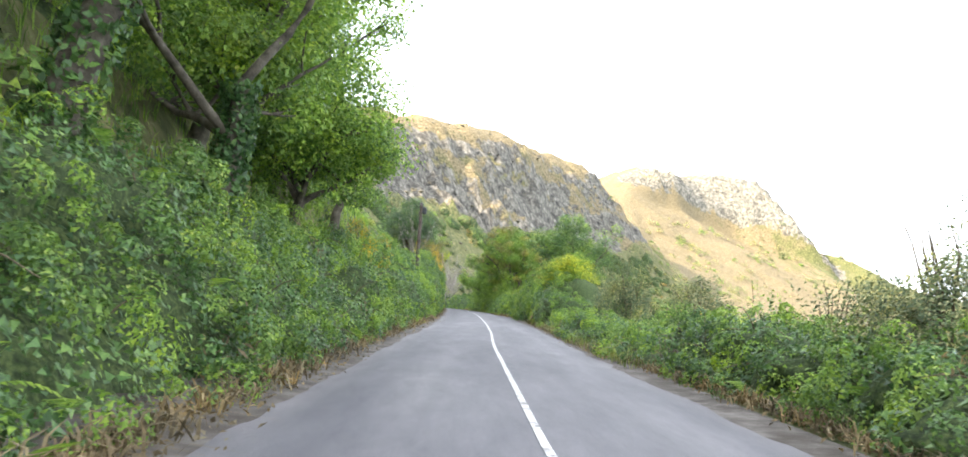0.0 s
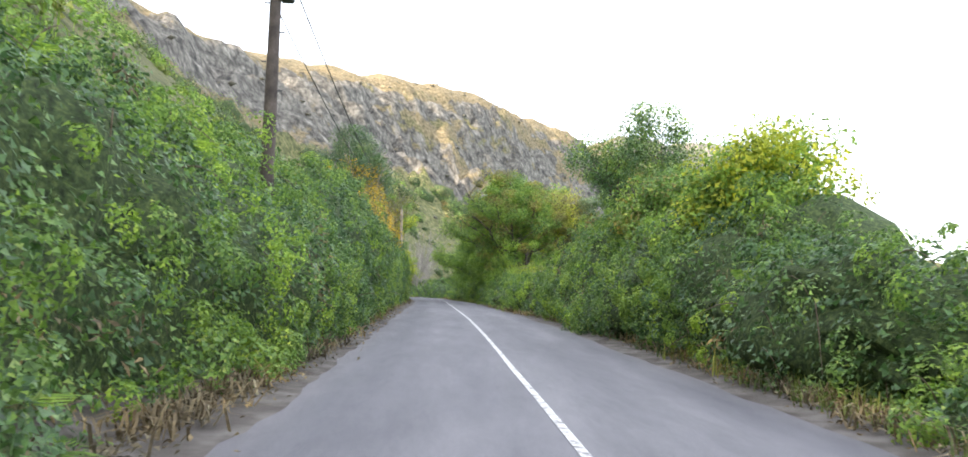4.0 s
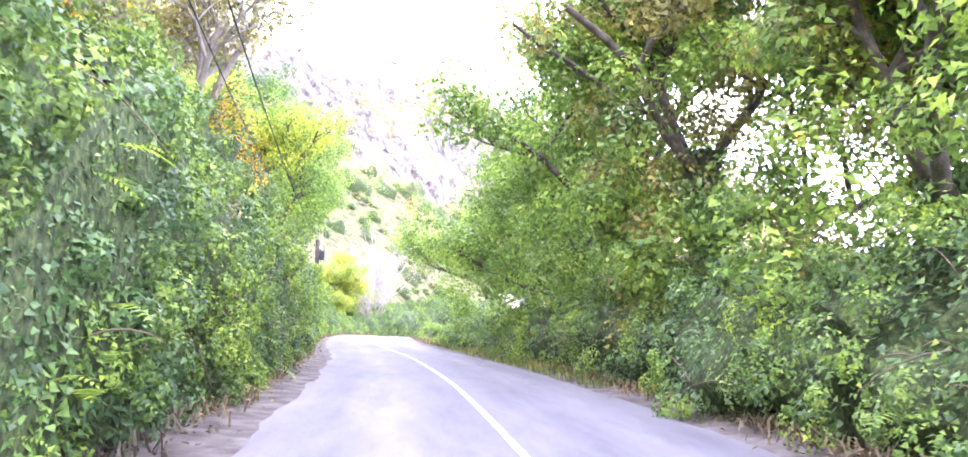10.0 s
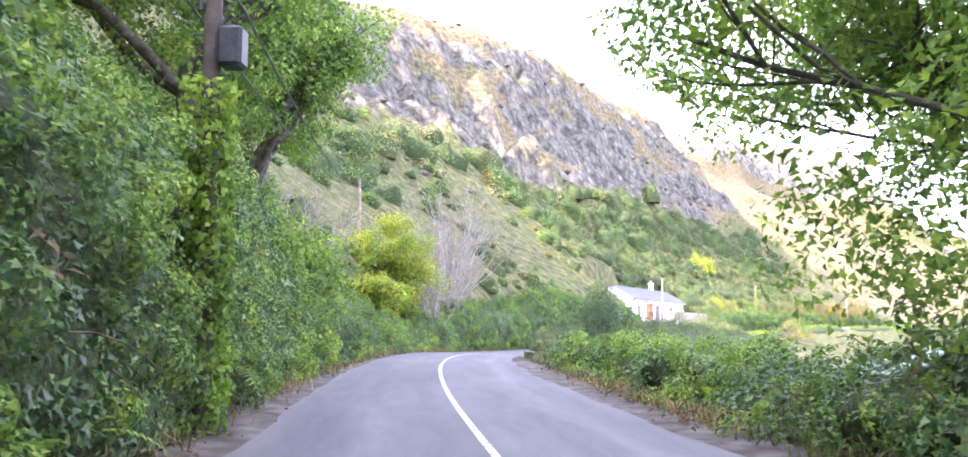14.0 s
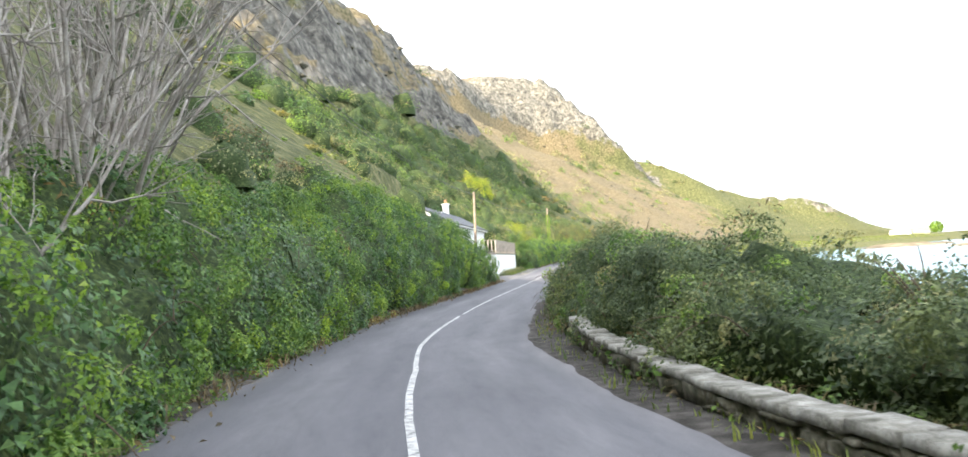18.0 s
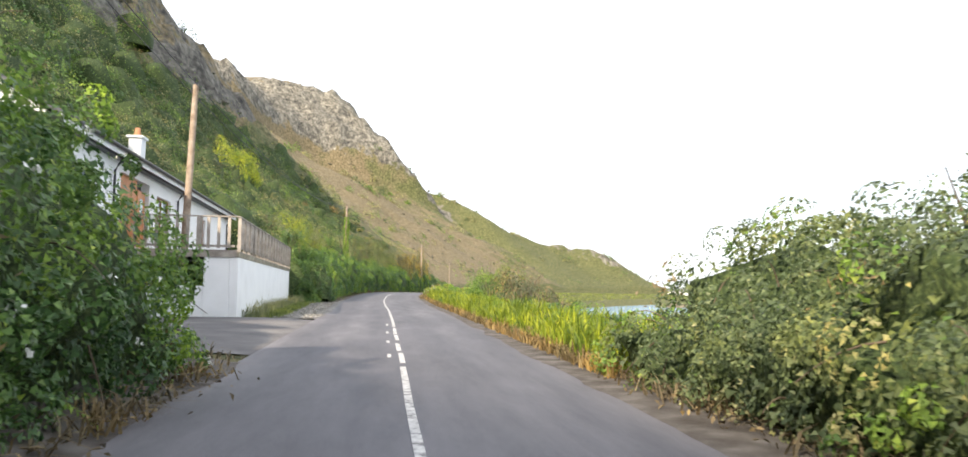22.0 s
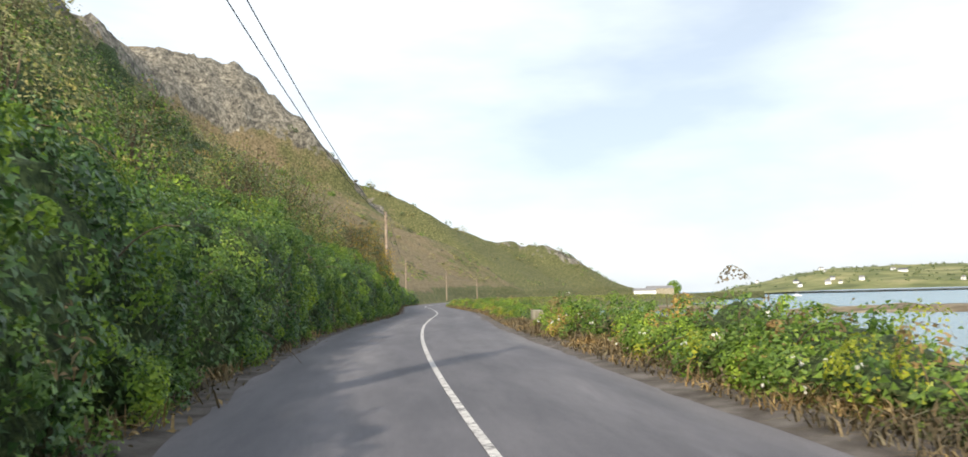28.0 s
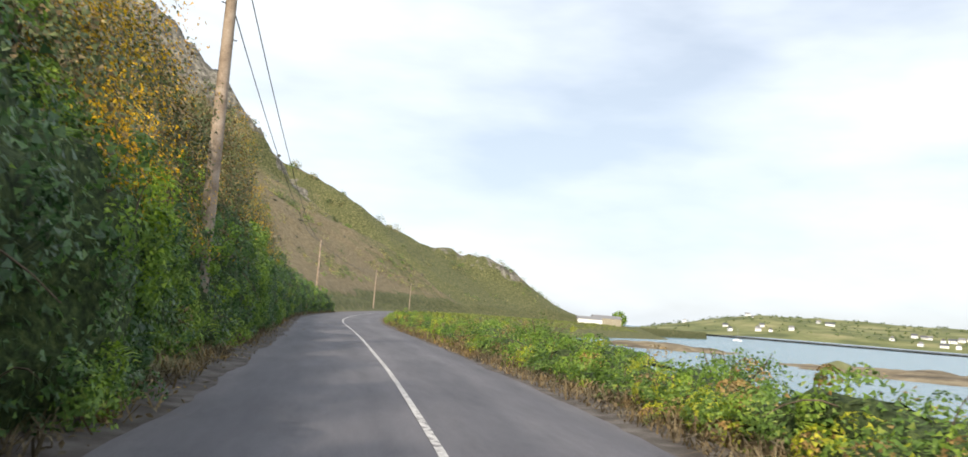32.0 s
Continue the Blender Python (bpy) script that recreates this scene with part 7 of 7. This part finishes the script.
part("chimney_pot", bm, TERRACOTTA, ch)
# orange entrance with side panel, glazed doors, windows
a, b_, lo, hi, _k = OPEN[0]
solid("entrance_panel", -0.22, a + 0.02, lo, -0.14, b_ - 1.2, hi, DOORWOOD, house, label="orange stained timber panelling")
dr = solid("door", -0.2, b_ - 1.18, lo, -0.12, b_ - 0.1, hi - 0.3, DOORWOOD, house, 0.01, "orange stained timber door")
solid("door_pane", -0.115, b_ - 0.85, 3.75, -0.11, b_ - 0.45, 4.25, GLASS, dr)
solid("door_handle", -0.11, b_ - 1.08, 3.35, -0.05, b_ - 1.02, 3.6, DARKPLASTIC, dr)
for a, b_, lo, hi, k_ in OPEN[1:]:
    fr = solid("window_frame", -0.2, a, lo, -0.1, a + 0.08, hi, FRAMEWOOD, house, label="brown timber window frame")
    solid("frame_side", -0.2, b_ - 0.08, lo, -0.1, b_, hi, FRAMEWOOD, fr)
    solid("frame_head", -0.2, a + 0.08, hi - 0.08, -0.1, b_ - 0.08, hi, FRAMEWOOD, fr)
    solid("frame_sill", -0.2, a + 0.08, lo, -0.06, b_ - 0.08, lo + 0.07, FRAMEWOOD, fr)
    m_ = (a + b_) / 2
    solid("mullion", -0.19, m_ - 0.05, lo + 0.07, -0.1, m_ + 0.05, hi - 0.08, FRAMEWOOD, fr)
    solid("pane", -0.16, a + 0.08, lo + 0.07, -0.15, m_ - 0.05, hi - 0.08, GLASS, fr)
    solid("pane", -0.16, m_ + 0.05, lo + 0.07, -0.15, b_ - 0.08, hi - 0.08, GLASS, fr)
solid("backing", -0.31, Y0 + 0.3, 0.2, -0.305, Y1 - 0.3, EAVE, DARKPLASTIC, house)

# white retaining wall along the road and the low garden wall
DK0, DK1 = -5.0, 17.2
wall = thing("retaining_wall", "tall white painted retaining wall with concrete band", "wall", kind="structure", at=AT, rz=_hr)
solid("wall_face", 3.25, DK0, -0.3, 3.55, DK1, 2.16, WHITEWALL, wall, 0.015)
solid("band", 3.2, DK0 - 0.02, 2.165, 3.58, DK1, 2.34, CONCRETE, wall, 0.01)
solid("return_wall", 2.35, DK0, -0.3, 3.245, DK0 + 0.3, 2.16, WHITEWALL, wall, 0.015)
solid("far_return", 0.2, DK1 - 0.3, 0.0, 3.245, DK1, 2.16, WHITEWALL, wall)
low = thing("garden_wall", "low white painted garden wall facing the lay-by", "wall", kind="structure", at=AT, rz=_hr)
solid("wall_face", -8.5, DK0 + 0.02, -0.3, 2.345, DK0 + 0.26, 1.12, WHITEWALL, low, 0.015)

# timber deck and balustrade
deck = thing("deck", "weathered grey timber deck with boarded balustrade", "deck", at=AT, rz=_hr)
n_b = 24
for k in range(n_b):
    x0 = 0.02 + k * (3.5 - 0.02) / n_b
    solid("deck_board", x0, DK0, 2.36, x0 + 3.46 / n_b - 0.012, DK1, 2.42, DECKWOOD, deck)
solid("edge_beam", 3.50, DK0 + 0.05, 2.20, 3.58, DK1 - 0.05, 2.355, DECKWOOD, deck)
solid("side_beam", 0.05, DK0 - 0.06, 2.16, 3.5, DK0 - 0.004, 2.355, DECKWOOD, deck)
TOP = 3.65
rail = solid("top_rail", 3.42, DK0 - 0.05, TOP - 0.05, 3.58, DK1, TOP, DECKWOOD, deck, 0.008)
solid("bottom_rail", 3.47, DK0, 2.52, 3.53, DK1, 2.6, DECKWOOD, deck)
solid("side_top_rail", -1.8, DK0 - 0.05, TOP - 0.046, 3.41, DK0 + 0.09, TOP + 0.004, DECKWOOD, deck, 0.008)
solid("side_bottom_rail", -1.8, DK0, 2.52, 3.40, DK0 + 0.05, 2.6, DECKWOOD, deck)
for yy in np.arange(DK0 + 0.05, DK1 + 0.01, 1.37):
    solid("post", 3.50, yy - 0.05, 2.345, 3.62, yy + 0.05, TOP - 0.055, DECKWOOD, deck, 0.006)
for xx in (-1.75, 0.9, 2.2):
    solid("post", xx - 0.05, DK0 - 0.03, 2.425, xx + 0.05, DK0 + 0.07, TOP - 0.055, DECKWOOD, deck, 0.006)
first = None
for k in range(int((DK1 - DK0 - 0.3) / 0.152)):
    yy = DK0 + 0.17 + k * 0.152
    if first is None:
        first = solid("baluster", -0.012, -0.055, 2.48, 0.012, 0.055, TOP - 0.06, DECKWOOD, deck, 0.004)
        ob = first
    else:
        ob = new("baluster", first.data)
        ob.parent = deck
    ob.matrix_basis = pose(3.54, yy, 0.0)
for k in range(13):
    ob = new("baluster", first.data)
    ob.parent = deck
    ob.matrix_basis = pose(3.2 - k * 0.36, DK0 - 0.03, 0.0, 0, 0, 90)

# planting behind the low wall
def plot_point(x, y, z):
    return Matrix.Translation(AT) @ Matrix.Rotation(radians(_hr), 4, "Z") @ Vector((x, y, z))


for k, (x, yy, h, w, mx, lb, nn) in enumerate([(1.4, -3.9, 1.2, 1.6, GB, "leafy green shrub behind the low wall", 1300), (-0.2, -4.0, 1.2, 1.8, GB, "leafy green shrub under the deck", 1100),
                                               (2.0, -4.3, 1.0, 1.1, [(G_IVY, 0.6, "leaves"), (G_BRAMBLE, 0.4, "light_leaves")], "dark green plant trailing over the wall", 900)]):
    p = plot_point(x, yy, 1.0)
    ob = shrub(HY, -9, h, w, mx, lb, 400 + k, leaf=0.13, n=nn, group="garden shrubs", z=0)
    ob.location = p
r = np.random.default_rng(812)
tuft = thing("garden_grass", "bright green grass on the terrace", "grass", kind="stuff", at=AT, rz=_hr)
n_ = 2600
v, f = blades_np(np.stack([r.uniform(-8, 2.3, n_), r.uniform(-4.7, -1.2, n_), np.full(n_, 1.0)], -1), 0.45, r, 0.4, 0.014)
part_np("blade_mass", v, f, G_IRIS, tuft)
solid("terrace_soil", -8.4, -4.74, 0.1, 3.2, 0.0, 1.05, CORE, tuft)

# hut on the slope
hut = thing("hut", "small dark hut with a shallow grey roof on the slope", "hut", at=(*(float(q) for q in place(187.5, -10.5)), 3.0), rz=heading(187) + 14)
solid("hut_wall", -1.3, -1.6, 0, 1.3, 1.6, 1.5, DARKPOLE, hut)
for sg in (-1, 1):
    bm = bmesh.new()
    box(bm, 0, -1.9, -0.05, 1.75, 1.9, 0.05, m=Matrix.Translation((0, 0, 2.1)) @ Matrix.Rotation(radians(180 if sg < 0 else 0), 4, "Z") @ Matrix.Rotation(radians(20), 4, "Y"))
    part("hut_roof", bm, CONCRETE, hut)

# ---- across the water ----
FARLAND = noisy("far_fields", [(0.3, (0.07, 0.085, 0.03)), (0.5, (0.15, 0.165, 0.06)), (0.72, (0.27, 0.25, 0.12))], 0.018, 0.95, 0.3, 0.12)
WEED = noisy("weedy_rock", [(0.3, (0.07, 0.055, 0.035)), (0.5, (0.17, 0.135, 0.085)), (0.75, (0.32, 0.27, 0.18))], 0.12, 0.95, 0.8, 1.2)
EYE0 = np.array([52.7, 322.0])


def polar(bearing, dist):
    b_ = np.radians(bearing)
    return EYE0[0] - np.sin(b_) * dist, EYE0[1] + np.cos(b_) * dist


def island(name, label, b0, b1, d0, d1, heights, mat, cat, nb=120, nd=18, rough=1.0, nscale=60.0, seed=0):
    """Land across the water between two bearings and distances; heights: bearing, height."""
    bb, tt = np.meshgrid(np.linspace(b0, b1, nb), np.linspace(0, 1, nd), indexing="ij")
    hk = np.array(heights, float)
    near = np.interp(bb, *zip(*sorted([(b0, d0), ((b0 + b1) / 2, d0 * 0.96), (b1, d0)])))
    x, y = polar(bb, near + (d1 - near) * tt)
    o = np.argsort(hk[:, 0])
    hh = np.interp(bb, hk[o, 0], hk[o, 1])
    n = fbm(np.stack([x / nscale, y / nscale, 0 * x + seed], -1), 4)
    edge = np.sin(np.pi * np.linspace(0, 1, nb))[:, None] ** 0.3
    z = SEA - 1.0 + (hh + 1.0) * np.clip(np.sin(np.pi * np.clip(tt * 0.62 + 0.02, 0, 1)) ** 0.8, 0, 1) * edge + rough * n * np.clip(tt * 4, 0, 1) * edge
    i = np.arange(nb - 1)[:, None] * nd + np.arange(nd - 1)[None]
    ob = part_np(name, np.stack([x, y, z], -1).reshape(-1, 3), np.stack([i, i + nd, i + nd + 1, i + 1], -1).reshape(-1, 4), mat, smooth=True)
    tagged(ob, label, cat, kind="structure")
    return x, y, z


fx, fy, fz = island("far_shore", "low green far shore with fields across the bay", -53.8, -88, 1150, 2000, [(-53.8, 3), (-56, 20), (-59, 38), (-62, 48), (-66, 45), (-70, 42), (-76, 46), (-82, 40), (-88, 32)], FARLAND, "far shore", 140, 24, 5.0, 160.0, 3)
island("rock_skerry", "low weedy rock strip lying in the bay", -58.5, -82, 215, 262, [(-58.5, 0.2), (-61, 0.9), (-64, 1.1), (-70, 1.3), (-76, 1.5), (-82, 0.6)], WEED, "rocks", 150, 14, 0.5, 7.0, 5)
island("rock_spit", "dark weedy rocks at the tip of the headland", -50.5, -59.5, 285, 330, [(-50.5, 1.6), (-54, 1.4), (-57, 0.7), (-59.5, 0.1)], WEED, "rocks", 90, 12, 0.6, 7.0, 8)
island("green_skerry", "grassy hump on the weedy rock strip", -62, -64.5, 235, 262, [(-62, 0.3), (-63.2, 1.9), (-64.5, 0.3)], FARLAND, "rocks", 24, 8, 0.2, 9.0, 9)

ROOFS = [SLATE, noisy("grey_roof", [(0.3, (0.16, 0.16, 0.17)), (0.7, (0.26, 0.26, 0.27))], 2.0, 0.7, 0.1, 20)]
r = np.random.default_rng(404)
for k in range(32):
    b_ = r.uniform(-70, -57) if k < 14 else r.uniform(-78, -70.2)
    t_ = r.uniform(0.1, 0.6) if k < 14 else r.uniform(0.05, 0.3)
    i_, j_ = int((b_ + 53.8) / (-88 + 53.8) * 139), int(t_ * 23)
    w_, l_, h_ = r.uniform(4.5, 6), r.uniform(6, 10), r.uniform(2.5, 4.0)
    ob = thing("far_house", "small white far-off house with a grey roof", "house", "houses on the far shore", at=(fx[i_, j_], fy[i_, j_], max(fz[i_, j_], SEA + 0.5) - 0.5), rz=b_ + r.choice([0, 90]) + r.uniform(-15, 15))
    solid("wall", -l_ / 2, -w_ / 2, 0, l_ / 2, w_ / 2, h_, WHITEWALL, ob)
    bm = bmesh.new()
    vs = [bm.verts.new(q) for q in ((-l_ / 2 - .3, -w_ / 2 - .3, h_), (l_ / 2 + .3, -w_ / 2 - .3, h_), (l_ / 2 + .3, w_ / 2 + .3, h_), (-l_ / 2 - .3, w_ / 2 + .3, h_), (-l_ / 2 - .3, 0, h_ + 2.8), (l_ / 2 + .3, 0, h_ + 2.8))]
    for q in ((0, 1, 5, 4), (2, 3, 4, 5), (3, 0, 4), (1, 2, 5), (3, 2, 1, 0)):
        bm.faces.new([vs[m_] for m_ in q])
    part("roof", bm, ROOFS[k % 2], ob)
    for m_ in range(3):
        solid("window", -l_ / 2 + l_ * (m_ + 0.75) / 4, -w_ / 2 - 0.05, h_ * 0.4, -l_ / 2 + l_ * (m_ + 1.15) / 4, -w_ / 2 - 0.01, h_ * 0.75, DARKPLASTIC, ob)
scr = []
for k in range(500):
    i_, j_ = int(r.integers(2, 138)), int(r.integers(2, 20))
    scr.append(cluster_np(np.array([fx[i_, j_] + r.normal(0, 8), fy[i_, j_] + r.normal(0, 8), fz[i_, j_] + 1]), r.uniform(2, 5), 14, 2.4, r))
v, f = merge_np(scr)
ob = thing("far_trees", "distant trees and hedges on the far shore", "trees", kind="stuff")
part_np("foliage", v, f, G_DARK, ob)

# headland farm buildings and the round bush beside them
for k, (b_, ds, w_, l_, h_, mt) in enumerate([(-50.4, 492, 7, 13, 3.0, WHITEWALL), (-51.4, 500, 7, 16, 4.2, CONCRETE), (-50.0, 500, 6, 8, 2.6, WHITEWALL)]):
    x, y = polar(b_, ds)
    ob = thing("farm_building", "pale low building on the headland", "building", "headland buildings", at=(x, y, 0.2), rz=-50 + 8 * k)
    solid("wall", -l_ / 2, -w_ / 2, 0, l_ / 2, w_ / 2, h_, mt, ob)
    bm = bmesh.new()
    vs = [bm.verts.new(q) for q in ((-l_ / 2, -w_ / 2 - .2, h_), (l_ / 2, -w_ / 2 - .2, h_), (l_ / 2, w_ / 2 + .2, h_), (-l_ / 2, w_ / 2 + .2, h_), (-l_ / 2, 0, h_ + 1.6), (l_ / 2, 0, h_ + 1.6))]
    for q in ((0, 1, 5, 4), (2, 3, 4, 5), (3, 0, 4), (1, 2, 5), (3, 2, 1, 0)):
        bm.faces.new([vs[m_] for m_ in q])
    part("roof", bm, ROOFS[1], ob)
x, y = polar(-52.3, 545)
ob = thing("round_bush", "solitary rounded green tree on the headland", "tree", at=(x, y, 0))
v, f = cluster_np(np.array([0, 0, 4.6]), 5.2, 1400, 1.0, r, 1.0)
part_np("crown", v, f, G_FERN, ob)
v, f = tube_np([(0, 0, 0), (0.1, 0, 2), (0, 0.1, 4)], [0.4, 0.35, 0.2], 8)
part_np("trunk", v, f, BARK, ob)

# moored yacht
x, y = polar(-60.0, 760)
boat = thing("yacht", "small white yacht moored with bare mast", "boat", at=(x, y, SEA), rz=30)
bm = bmesh.new()
hull = [(0, -4), (1.2, -2), (1.3, 1.5), (1.0, 3.5), (-1.0, 3.5), (-1.3, 1.5), (-1.2, -2)]
lo_ = [bm.verts.new((q[0] * 0.7, q[1] * 0.92, -0.2)) for q in hull]
hi_ = [bm.verts.new((q[0], q[1], 1.0)) for q in hull]
bm.faces.new(hi_)
bm.faces.new(lo_[::-1])
for k in range(7):
    bm.faces.new((lo_[k], lo_[(k + 1) % 7], hi_[(k + 1) % 7], hi_[k]))
part("hull", bm, WHITEWALL, boat)
solid("cabin", -0.7, -1.2, 1.0, 0.7, 1.4, 1.6, WHITEWALL, boat, 0.1)
v, f = tube_np([(0, -0.4, 1.0), (0, -0.4, 6), (0, -0.4, 11)], [0.12, 0.1, 0.08], 6)
part_np("mast", v, f, COPING, boat)
